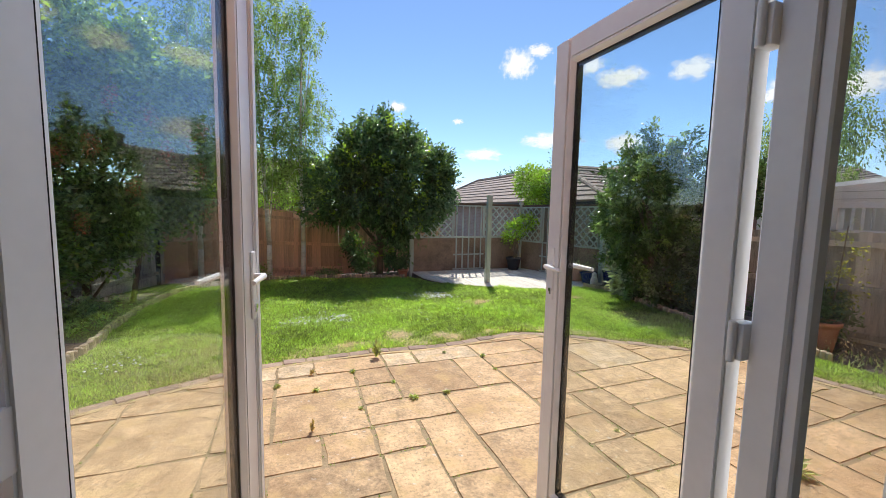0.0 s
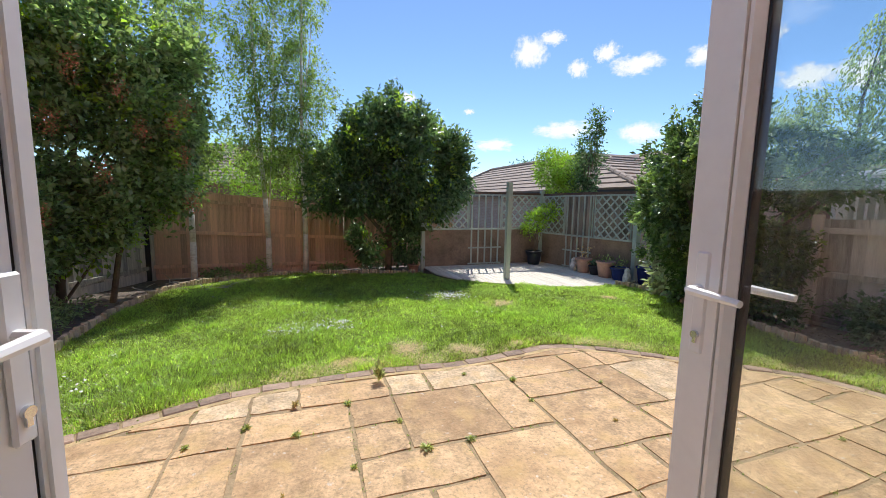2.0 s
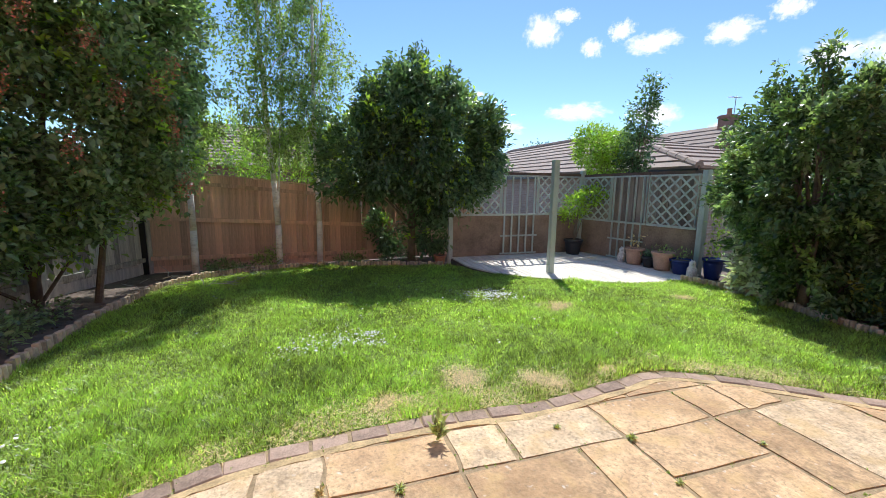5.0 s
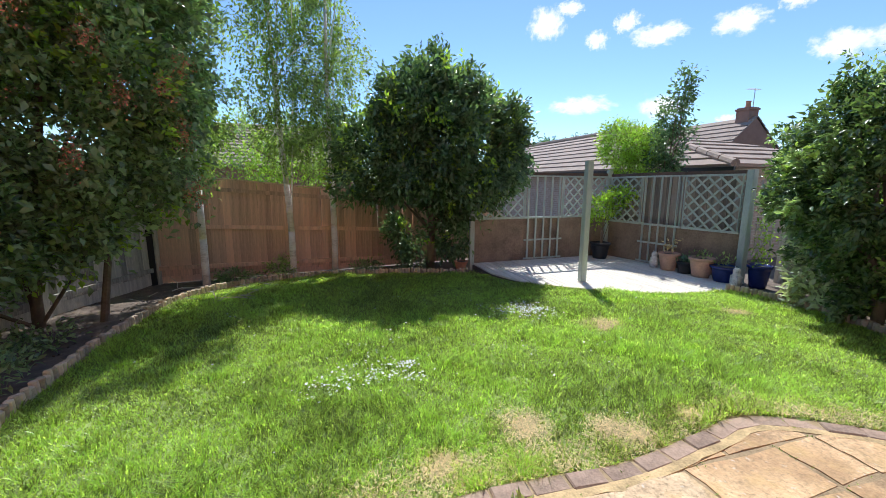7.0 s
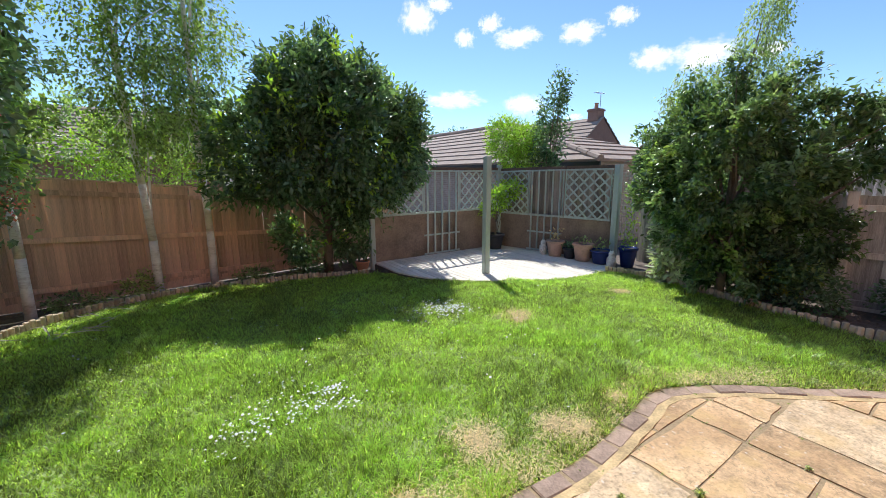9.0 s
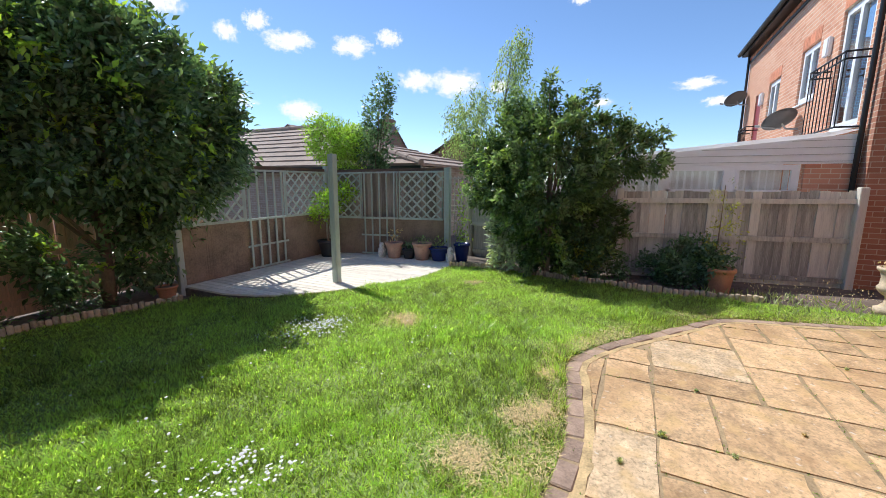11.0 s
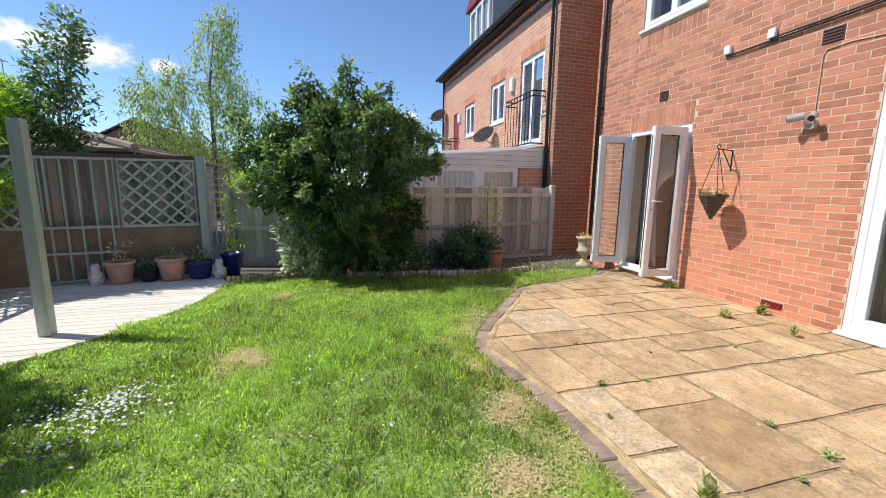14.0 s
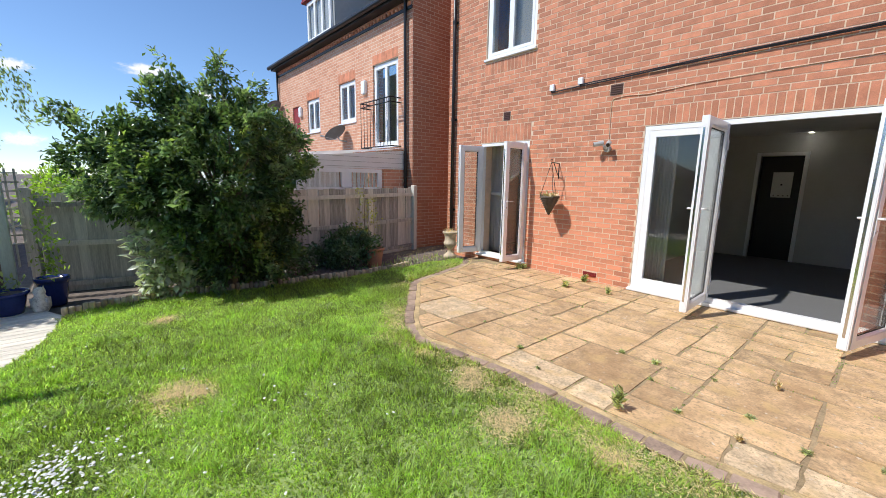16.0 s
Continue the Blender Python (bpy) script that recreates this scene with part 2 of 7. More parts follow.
M_CEIL = mat("white_ceiling", color=(0.72, 0.72, 0.70), rough=0.9, noise_scale=2, vary=0.04)
M_DARKDOOR = mat("dark_door", color=(0.018, 0.018, 0.02), rough=0.4)
M_PAPER = mat("white_paper", color=(0.75, 0.74, 0.70), rough=0.8, noise_scale=4, vary=0.06)
M_GREYPLASTIC = mat("grey_plastic", color=(0.42, 0.42, 0.40), rough=0.4, noise_scale=8, vary=0.1)
M_VENT = mat("brown_vent", color=(0.15, 0.07, 0.05), rough=0.6)
M_RENDER = mat("brown_render", color=(0.33, 0.19, 0.135), rough=0.9, noise_scale=3, vary=0.2, bump=0.3)
M_CURTAIN = mat("white_voile", color=(0.78, 0.77, 0.74), rough=0.8, noise_scale=3, vary=0.08)
M_WICKER = mat("dark_wicker", color=(0.12, 0.092, 0.065), rough=0.8, noise_scale=20, vary=0.5, bump=0.5)
M_STRAW = leaf_mat("dry_straw", (0.68, 0.55, 0.30), vary=0.35, through=0.1, rough=0.8)
M_CHIP = mat("bark_chip", color=(0.26, 0.19, 0.13), rough=0.9, noise_scale=9, vary=0.5, per_island=0.9)
M_IRON = mat("black_iron", color=(0.015, 0.015, 0.017), rough=0.45, metal=0.3)
M_DISH = mat("grey_dish", color=(0.20, 0.195, 0.19), rough=0.5, noise_scale=6, vary=0.15)
M_REDWOOD = mat("red_paint", color=(0.30, 0.03, 0.03), rough=0.5)
M_OWL = mat("painted_owl", color=(0.76, 0.73, 0.66), rough=0.6, noise_scale=16, vary=0.6, dark=(0.12, 0.09, 0.07))


# ---- builders ----
def bx(bm, x0, y0, z0, x1, y1, z1, m=None):
    """A box between two corners, turned by m."""
    r = bmesh.ops.create_cube(bm, size=1.0)
    t = Matrix.Translation(((x0 + x1) / 2, (y0 + y1) / 2, (z0 + z1) / 2)) @ Matrix.Diagonal((abs(x1 - x0), abs(y1 - y0), abs(z1 - z0), 1))
    bmesh.ops.transform(bm, matrix=(m @ t) if m else t, verts=r["verts"])
    return r["verts"]


def cyl(bm, p, q, r0, r1=None, n=10, caps=True):
    """A tapered rod from p to q."""
    p, q = Vector(p), Vector(q)
    d = q - p
    r = bmesh.ops.create_cone(bm, cap_ends=caps, segments=n, radius1=r0, radius2=r0 if r1 is None else r1, depth=d.length)
    bmesh.ops.transform(bm, matrix=Matrix.Translation((p + q) / 2) @ d.to_track_quat('Z', 'Y').to_matrix().to_4x4(), verts=r["verts"])
    return r["verts"]


def lathe(bm, profile, n=20, at=(0, 0, 0)):
    """Rings (radius, height) joined into a turned shape."""
    rings = []
    for r, z in profile:
        rings.append([bm.verts.new((at[0] + r * math.cos(2 * math.pi * i / n), at[1] + r * math.sin(2 * math.pi * i / n), at[2] + z)) for i in range(n)])
    for a, b in zip(rings, rings[1:]):
        for i in range(n):
            bm.faces.new((a[i], a[(i + 1) % n], b[(i + 1) % n], b[i]))
    bm.faces.new(rings[0][::-1])
    bm.faces.new(rings[-1])
    return rings


def bevel(bm, w=0.004, seg=1):
    bmesh.ops.bevel(bm, geom=bm.edges[:], offset=w, segments=seg, affect='EDGES', clamp_overlap=True)


def finish(name, bm, material, smooth=False):
    me = bpy.data.meshes.new(name)
    bmesh.ops.recalc_face_normals(bm, faces=bm.faces[:])
    bm.to_mesh(me)
    bm.free()
    for x in (material if isinstance(material, (list, tuple)) else [material]):
        me.materials.append(x)
    if smooth:
        me.polygons.foreach_set("use_smooth", [True] * len(me.polygons))
    return me


def part(name, bm, material, parent, label="", smooth=False):
    ob = new(name, finish(name, bm, material, smooth))
    ob.parent = parent
    if label:
        ob["label"] = label
    return ob


def piece(name, me, parent, m):
    ob = new(name, me)
    ob.parent = parent
    ob.matrix_local = m
    return ob


def thing(name, label, category, group="", m=None, kind=""):
    ob = new(name)
    ob.empty_display_size = 0.1
    if m is not None:
        ob.matrix_world = m
    return tagged(ob, label, category, group, kind)


def whole(name, bm, material, label, category, group="", kind="", smooth=False, m=None):
    ob = new(name, finish(name, bm, material, smooth))
    if m is not None:
        ob.matrix_world = m
    return tagged(ob, label, category, group, kind)


def fast_mesh(name, verts, faces_n, per, material, smooth=False):
    """A mesh from numpy arrays: verts (n, 3), faces_n (m, per)."""
    me = bpy.data.meshes.new(name)
    me.vertices.add(len(verts))
    me.vertices.foreach_set("co", np.ascontiguousarray(verts, dtype=np.float32).ravel())
    k = len(faces_n)
    me.loops.add(k * per)
    me.loops.foreach_set("vertex_index", np.ascontiguousarray(faces_n, dtype=np.int32).ravel())
    me.polygons.add(k)
    me.polygons.foreach_set("loop_start", np.arange(0, k * per, per, dtype=np.int32))
    me.materials.append(material)
    me.update(calc_edges=True)
    me.validate()
    me.polygons.foreach_set("use_smooth", [bool(smooth)] * k)
    return me


def ground_z(x, y):
    """The garden falls gently away from the terrace."""
    return -0.015 - 0.034 * min(max(y - 3.4, 0.0), 8.0)


RNG = np.random.default_rng(7)


def leaves(name, centres, out, size, material, parent, length=1.9, droop=0.0, label=""):
    """A crown of single leaves, each a folded blade of four triangles at a place in centres, leaning along out."""
    n = len(centres)
    d = out + RNG.normal(0, 0.75, (n, 3))
    d[:, 2] -= droop
    d /= np.linalg.norm(d, axis=1)[:, None] + 1e-9
    up = RNG.normal(0, 0.6, (n, 3))
    up[:, 2] += 1.0
    s = np.cross(d, up)
    s /= np.linalg.norm(s, axis=1)[:, None] + 1e-9
    nn = np.cross(s, d)
    sz = (size * RNG.uniform(0.6, 1.25, n))[:, None]
    base, tip = centres, centres + d * sz * length
    mid = centres + d * sz * length * 0.5 + nn * sz * 0.12
    v = np.stack([base, mid + s * sz * 0.42 + nn * sz * 0.1, tip - nn * sz * 0.12, mid - s * sz * 0.42 + nn * sz * 0.1, mid - nn * sz * 0.08], 1).reshape(-1, 3)
    i = np.arange(n)[:, None] * 5
    f = np.concatenate([i + np.array([[0, 1, 4]]), i + np.array([[1, 2, 4]]), i + np.array([[2, 3, 4]]), i + np.array([[3, 0, 4]])], 0)
    ob = new(name, fast_mesh(name, v, f, 3, material, True))
    ob.parent = parent
    ob["kind"] = "stuff"
    if label:
        ob["label"] = label
    return ob


def clumps(blobs, n, twigs=60, spread=0.16, fill=0.25, hang=0.0):
    """Leaf places for a crown: blobs (x, y, z, rx, ry, rz); leaves gather round twig ends near each blob's skin."""
    vol = np.array([b[3] * b[4] * b[5] for b in blobs]) ** (2 / 3)
    cs, outs = [], []
    for b, w in zip(blobs, vol / vol.sum()):
        k = max(3, int(twigs * w))
        u = RNG.normal(0, 1, (k, 3))
        u /= np.linalg.norm(u, axis=1)[:, None]
        rad = RNG.uniform(fill, 1.0, k) ** 0.45 * RNG.uniform(0.74, 1.22, k)
        tw = u * rad[:, None] * np.array(b[3:6]) + np.array(b[:3])
        m = max(4, int(n * w))
        j = RNG.integers(0, k, m)
        drop = np.zeros((m, 3))
        drop[:, 2] = -RNG.random(m) * (hang * RNG.uniform(0.4, 1.3, k))[j]
        cs.append(tw[j] + RNG.normal(0, spread, (m, 3)) + drop)
        outs.append(u[j])
    return np.concatenate(cs), np.concatenate(outs)


def limb(bm, pts, r0, r1, n=8):
    """A bending, tapered limb through the points."""
    for i in range(len(pts) - 1):
        a, b = i / (len(pts) - 1), (i + 1) / (len(pts) - 1)
        cyl(bm, pts[i], pts[i + 1], r0 + (r1 - r0) * a, r0 + (r1 - r0) * b, n, caps=True)


# ---- ground ----
def axis(lo, hi, near, far):
    """Coordinates close together near the garden and wide apart far off."""
    a = list(np.arange(near[0], near[1] + 0.01, 0.5))
    k = 1.0
    left, right = [], []
    while near[0] - k > lo:
        left.append(near[0] - k)
        k *= 2.2
    k = 1.0
    while near[1] + k < hi:
        right.append(near[1] + k)
        k *= 2.2
    return [lo] + left[::-1] + a + right + [hi]


bm = bmesh.new()
xs, ys = axis(-2500, 2500, (-6, 9), 0), axis(-2500, 2500, (0, 12), 0)
grid = [[bm.verts.new((x, y, ground_z(x, y) - 0.04)) for x in xs] for y in ys]
for j in range(len(ys) - 1):
    for i in range(len(xs) - 1):
        bm.faces.new((grid[j][i], grid[j][i + 1], grid[j + 1][i + 1], grid[j + 1][i]))
whole("ground", bm, M_SOIL, "dark bare soil of the beds reaching away", "ground", kind="structure")

LEFT_EDGE = [(-1.3, 2.5), (-1.18, 3.4), (-1.15, 4.2), (-1.24, 5.1), (-1.3, 6.2), (-1.22, 7.6), (-0.85, 8.4), (-0.2, 8.9), (0.7, 9.08), (1.9, 8.98), (2.6, 8.75), (3.3, 8.5), (3.66, 8.3)]
DECK_FRONT = [(3.66, 8.3), (3.72, 7.95), (3.97, 7.4), (4.35, 6.98), (4.8, 6.65), (5.2, 6.4), (5.65, 6.2), (6.2, 6.08), (6.62, 6.02)]
RIGHT_EDGE = [(6.62, 6.02), (6.7, 5.5), (6.62, 4.95), (6.47, 4.55), (6.3, 4.1), (6.15, 3.6), (6.05, 3.0), (6.0, 2.4), (6.05, 1.6), (6.2, 0.9)]
PATIO_EDGE = [(5.95, 0.35), (5.62, 0.8), (5.4, 1.5), (5.2, 2.15), (4.8, 2.52), (4.3, 2.92), (3.9, 3.24), (3.42, 3.48), (2.95, 3.42), (2.3, 3.34), (1.6, 3.38), (0.62, 3.3), (0.05, 3.1), (-0.35, 2.94), (-0.8, 2.72), (-1.3, 2.5)]


def smooth_line(pts, step):
    """A Catmull-Rom line through the points, walked in even steps."""
    p = [Vector((*a, 0)) for a in pts]
    p = [p[0] * 2 - p[1]] + p + [p[-1] * 2 - p[-2]]
    fine = []
    for i in range(1, len(p) - 2):
        for s in range(20):
            t = s / 20
            fine.append(0.5 * ((2 * p[i]) + (p[i + 1] - p[i - 1]) * t + (2 * p[i - 1] - 5 * p[i] + 4 * p[i + 1] - p[i + 2]) * t * t + (3 * p[i] - p[i - 1] - 3 * p[i + 1] + p[i + 2]) * t ** 3))
    fine.append(p[-2])
    out, left = [fine[0]], step
    for a, b in zip(fine, fine[1:]):
        d = (b - a).length
        while d >= left and d > 0:
            a = a + (b - a) * (left / d)
            d = (b - a).length
            out.append(a)
            left = step
        left -= d
    return out


LAWN = [tuple(v.xy) for line in (LEFT_EDGE, DECK_FRONT, RIGHT_EDGE, PATIO_EDGE) for v in smooth_line(line, 0.12)]


def inside(poly, x, y):
    """Even-odd test of many points against a polygon."""
    c = np.zeros(len(x), bool)
    px = np.array(poly)
    qx = np.roll(px, -1, 0)
    for (x0, y0), (x1, y1) in zip(px, qx):
        if y0 != y1:
            c ^= ((y0 > y) != (y1 > y)) & (x < (x1 - x0) * (y - y0) / (y1 - y0) + x0)
    return c


# the turf: a fine sheet, clipped to the lawn's outline, gently uneven
gx, gy = np.meshgrid(np.arange(-1.5, 7.0, 0.06), np.arange(0.2, 9.3, 0.06))
ok = inside(LAWN, gx.ravel() + 0.03, gy.ravel() + 0.03).reshape(gx.shape)


def turf_z(x, y):
    return -0.015 - 0.034 * np.clip(y - 3.4, 0, 8) + 0.008 * np.sin(x * 2.1 + y) * np.cos(y * 1.7 - x * 0.6) + 0.004


vz = turf_z(gx, gy)
idx = np.arange(gx.size).reshape(gx.shape)
cells = [(idx[j, i], idx[j, i + 1], idx[j + 1, i + 1], idx[j + 1, i]) for j in range(gx.shape[0] - 1) for i in range(gx.shape[1] - 1) if ok[j, i]]
tagged(new("lawn", fast_mesh("lawn", np.stack([gx.ravel(), gy.ravel(), vz.ravel()], 1), np.array(cells), 4, M_LAWN, True)), "green lawn turf with dry straw-coloured patches", "lawn", kind="structure")

# grass blades
BARE = [(2.0, 3.80, 0.13), (3.82, 5.35, 0.17), (3.72, 5.2, 0.1), (5.7, 5.2, 0.1), (1.4, 3.62, 0.1), (2.5, 3.62, 0.1), (2.62, 3.5, 0.07), (3.1, 3.6, 0.09)]
n = 760000
x, y = RNG.uniform(-1.45, 6.9, n), RNG.uniform(0.3, 9.2, n)
keep = inside(LAWN, x, y)
bare = np.zeros(n)
for a, b, r in BARE:
    bare = np.maximum(bare, np.exp(-((x - a) ** 2 + (y - b) ** 2) / r ** 2))
keep &= RNG.random(n) > bare * 0.92
far = np.clip((y - 2.5) / 7, 0, 1)
keep &= RNG.random(n) > far * 0.35
x, y, bare = x[keep], y[keep], bare[keep]
n = len(x)
tall = np.clip(0.5 + 0.35 * np.sin(x * 3.1 + 2 * np.sin(y * 1.3)) * np.cos(y * 2.7 + x) + 0.35 * np.sin(x * 11.3 + 3 * np.sin(y * 4.1)) * np.cos(y * 9.7 + 2 * np.sin(x * 3.7)), 0, 1)
hgt = RNG.uniform(0.02, 0.06, n) * (0.5 + 1.15 * tall ** 2) * (1 - 0.4 * bare) * (1 + 0.35 * (RNG.random(n) > 0.93))
ang, lean = RNG.uniform(0, 2 * np.pi, n), RNG.uniform(0.25, 1.5, n)
wid = RNG.uniform(0.0016, 0.0038, n) * (1 + far[keep] * 0.8)
dx, dy = np.cos(ang), np.sin(ang)
z0 = turf_z(x, y) - 0.004
side = np.stack([-dy * wid, dx * wid, np.zeros(n)], 1)
base = np.stack([x, y, z0], 1)
mid = base + np.stack([dx * lean * hgt * 0.35, dy * lean * hgt * 0.35, hgt * 0.65], 1)
tip = base + np.stack([dx * lean * hgt * 1.1, dy * lean * hgt * 1.1, hgt * 0.98], 1)
v = np.stack([base - side, base + side, mid - side * 0.8, mid + side * 0.8, tip], 1).reshape(-1, 3)
i = np.arange(n)[:, None] * 5
f = np.concatenate([i + np.array([[0, 1, 3]]), i + np.array([[0, 3, 2]]), i + np.array([[2, 3, 4]])], 0)
tagged(new("grass", fast_mesh("grass", v, f, 3, M_BLADE, True)), "short uneven green grass blades on the lawn", "grass", kind="stuff")
# dead, straw-coloured blades in the worn patches and along the terrace
xs_, ys_ = [], []
for a, b, r in BARE:
    k = int(2600 * (r / 0.2) ** 2)
    xs_.append(RNG.normal(a, r * 0.75, k))
    ys_.append(RNG.normal(b, r * 0.75, k))
rnd_edge = random.Random(11)
for p in smooth_line(PATIO_EDGE, 0.1)[4:-12]:
    k = int(rnd_edge.uniform(90, 330))
    xs_.append(RNG.normal(p.x, 0.12, k))
    ys_.append(RNG.normal(p.y + 0.1, 0.12, k))
x, y = np.concatenate(xs_), np.concatenate(ys_)
keep = inside(LAWN, x, y)
x, y = x[keep], y[keep]
n = len(x)
ang, L = RNG.uniform(0, 2 * np.pi, n), RNG.uniform(0.02, 0.055, n)
base = np.stack([x, y, turf_z(x, y) + RNG.uniform(0.002, 0.02, n)], 1)
d = np.stack([np.cos(ang) * L, np.sin(ang) * L, RNG.uniform(-0.1, 0.3, n) * L], 1)
s = np.stack([-np.sin(ang) * 0.0028, np.cos(ang) * 0.0028, np.zeros(n)], 1)
v = np.stack([base - s, base + s, base + d], 1).reshape(-1, 3)
tagged(new("dry_grass", fast_mesh("dry_grass", v, np.arange(n * 3).reshape(-1, 3), 3, M_STRAW)), "dry straw-coloured dead grass in worn patches", "grass", kind="stuff")

# ---- terrace ----
patio = thing("patio", "buff sandstone slab terrace with weeds in its joints", "terrace", kind="structure")
bm = bmesh.new()
edge = [v.xy for v in smooth_line(PATIO_EDGE, 0.1)]
top = [bm.verts.new((p.x, p.y, -0.0055)) for p in edge] + [bm.verts.new((-3.6, 2.0, -0.0055)), bm.verts.new((-3.6, -0.005, -0.0055)), bm.verts.new((5.95, -0.005, -0.0055))]
low = [bm.verts.new((v.co.x, v.co.y, -0.16)) for v in top]
bm.faces.new(top)
for a in range(len(top)):
    b = (a + 1) % len(top)
    bm.faces.new((top[a], low[a], low[b], top[b]))
part("mortar_bed", bm, M_JOINT, patio, "sandy yellow-brown mortar joints")
COLS = [0.35, 0.69, 1.0, 1.33, 1.65, 1.97, 2.3, 2.62, 2.95, 3.28, 3.6]
ROWSY = [3.52, 3.2, 2.87, 2.53, 2.21, 1.88]
while COLS[0] > -3.6:
    COLS.insert(0, COLS[0] - 0.325)
while COLS[-1] < 5.8:
    COLS.append(COLS[-1] + 0.325)
while ROWSY[-1] > 0.1:
    ROWSY.append(ROWSY[-1] - 0.325)
c0 = COLS.index(0.35)
FIXED = [(0, 0, 1, 1), (1, 0, 1, 1), (2, 0, 2, 1), (4, 0, 1, 1), (5, 0, 2, 1), (7, 0, 2, 1), (9, 0, 1, 1), (0, 1, 1, 1), (1, 1, 2, 1), (3, 1, 1, 1), (4, 1, 2, 2), (6, 1, 1, 2), (7, 1, 2, 1),
         (7, 2, 2, 2), (1, 2, 2, 2), (3, 2, 1, 1), (3, 3, 2, 1), (5, 3, 2, 2), (9, 1, 1, 2), (10, 1, 2, 2)]
PALE = {(5, 1), (4, 1), (1, 1), (0, 1), (10, 2)}
taken, rects = set(), []
for c, r, w, hh in [(c, r + 1, w, hh) for c, r, w, hh in FIXED]:
    rects.append((c, r, w, hh))
    taken |= {(c + a, r + b) for a in range(w) for b in range(hh)}
rnd = random.Random(5)
for r in range(len(ROWSY) - 1):
    for c in range(-c0, len(COLS) - 1 - c0):
        if (c, r) in taken:
            continue
        sizes = [(2, 2), (2, 1), (1, 2), (2, 1), (1, 1), (2, 1), (1, 1)]
        rnd.shuffle(sizes)
        for w, hh in sizes + [(1, 1)]:
            cell = {(c + a, r + b) for a in range(w) for b in range(hh)}
            if not cell & taken and c + w < len(COLS) - c0 and r + hh < len(ROWSY):
                rects.append((c, r, w, hh))
                taken |= cell
                break
LINE = [(p.x, p.y) for p in smooth_line(PATIO_EDGE, 0.1)]
INNER = LINE + [(-3.6, 2.0), (-3.6, -0.02), (5.9, -0.02)]


def border_gap(x, y):
    return min(math.hypot(x - a, y - b) for a, b in LINE)


def slab_mesh(x0, y0, x1, y1, seed, clip):
    """A riven slab: a bevelled, slightly uneven plate cut back to the terrace's border."""
    rr = random.Random(seed)
    bm = bmesh.new()
    vs = bx(bm, x0, y0, -0.045, x1, y1, 0.0)
    for v in vs:
        v.co.x += rr.uniform(-0.008, 0.008)
        v.co.y += rr.uniform(-0.008, 0.008)
    bmesh.ops.subdivide_edges(bm, edges=[e for e in bm.edges if abs(e.verts[0].co.z - e.verts[1].co.z) < 0.001], cuts=4 if clip else 2, use_grid_fill=True)
    for v in bm.verts:
        if v.co.z > -0.02:
            v.co.z += rr.uniform(-0.003, 0.003)
        v.co.x += rr.uniform(-0.008, 0.008)
        v.co.y += rr.uniform(-0.008, 0.008)
    if clip:
        for v in bm.verts:
            j = min(range(len(LINE)), key=lambda k: (v.co.x - LINE[k][0]) ** 2 + (v.co.y - LINE[k][1]) ** 2)
            a, b = Vector(LINE[max(0, j - 1)]), Vector(LINE[min(len(LINE) - 1, j + 1)])
            t = (b - a).normalized()
            nrm = Vector((-t.y, t.x))
            dd = (v.co.xy - Vector(LINE[j])).dot(nrm)
            if dd < 0.168:
                v.co.x += nrm.x * (0.168 - dd)
                v.co.y += nrm.y * (0.168 - dd)
    bm.normal_update()
    return bm


for c, r, w, hh in rects:
    x0, x1 = COLS[c + c0] + 0.013, COLS[c + c0 + w] - 0.013
    y1, y0 = ROWSY[r] - 0.013, max(ROWSY[r + hh] + 0.013, 0.01)
    if x1 > 5.75 or y1 - y0 < 0.08:
        continue
    corners = np.array([(x0 + (x1 - x0) * i / 6, y0 + (y1 - y0) * j / 6) for i in range(7) for j in range(7)])
    inn = inside(INNER, corners[:, 0], corners[:, 1]) & np.array([border_gap(a, b) > 0.14 for a, b in corners])
    if inn.mean() < 0.13:
        continue
    near = inn.mean() < 0.999
    bm = slab_mesh(x0, y0, x1, y1, c * 31 + r, near)
    part("slab", bm, M_SLAB_PALE if (c, r) in PALE else M_SLAB, patio)
bm = bmesh.new()
bx(bm, -0.099, -0.054, -0.05, 0.099, 0.054, 0.004)
bevel(bm, 0.008)
edge_me = finish("edging_block", bm, M_EDGEBRICK)
for a, b in zip(smooth_line(PATIO_EDGE, 0.21), smooth_line(PATIO_EDGE, 0.21)[1:]):
    d = b - a
    nrm = Vector((-d.y, d.x, 0)).normalized()
    p = (a + b) / 2 + nrm * 0.06
    piece("edging_block", edge_me, patio, Matrix.Translation((p.x, p.y, rnd.uniform(-0.008, 0.004))) @ pose(0, 0, 0, rnd.uniform(-2, 2), rnd.uniform(-2, 2), math.degrees(math.atan2(d.y, d.x)) + rnd.uniform(-3, 3)))

# a strip of yellow sand mortar between the blocks and the slabs
bm = bmesh.new()
line = smooth_line(PATIO_EDGE, 0.08)
prev = None
for a, b in zip(line, line[1:]):
    d = b - a
    nrm = Vector((-d.y, d.x, 0)).normalized()
    p, q = a + nrm * 0.105, a + nrm * (0.165 + rnd.uniform(-0.012, 0.012))
    row_ = [bm.verts.new((p.x, p.y, -0.003)), bm.verts.new((q.x, q.y, -0.0015)), bm.verts.new((q.x, q.y, -0.03)), bm.verts.new((p.x, p.y, -0.03))]
    if prev:
        for i in range(4):
            j = (i + 1) % 4
            bm.faces.new((prev[i], row_[i], row_[j], prev[j]))
    prev = row_
part("mortar_fillet", bm, M_HAUNCH, patio, "crumbling yellow sand mortar strip")

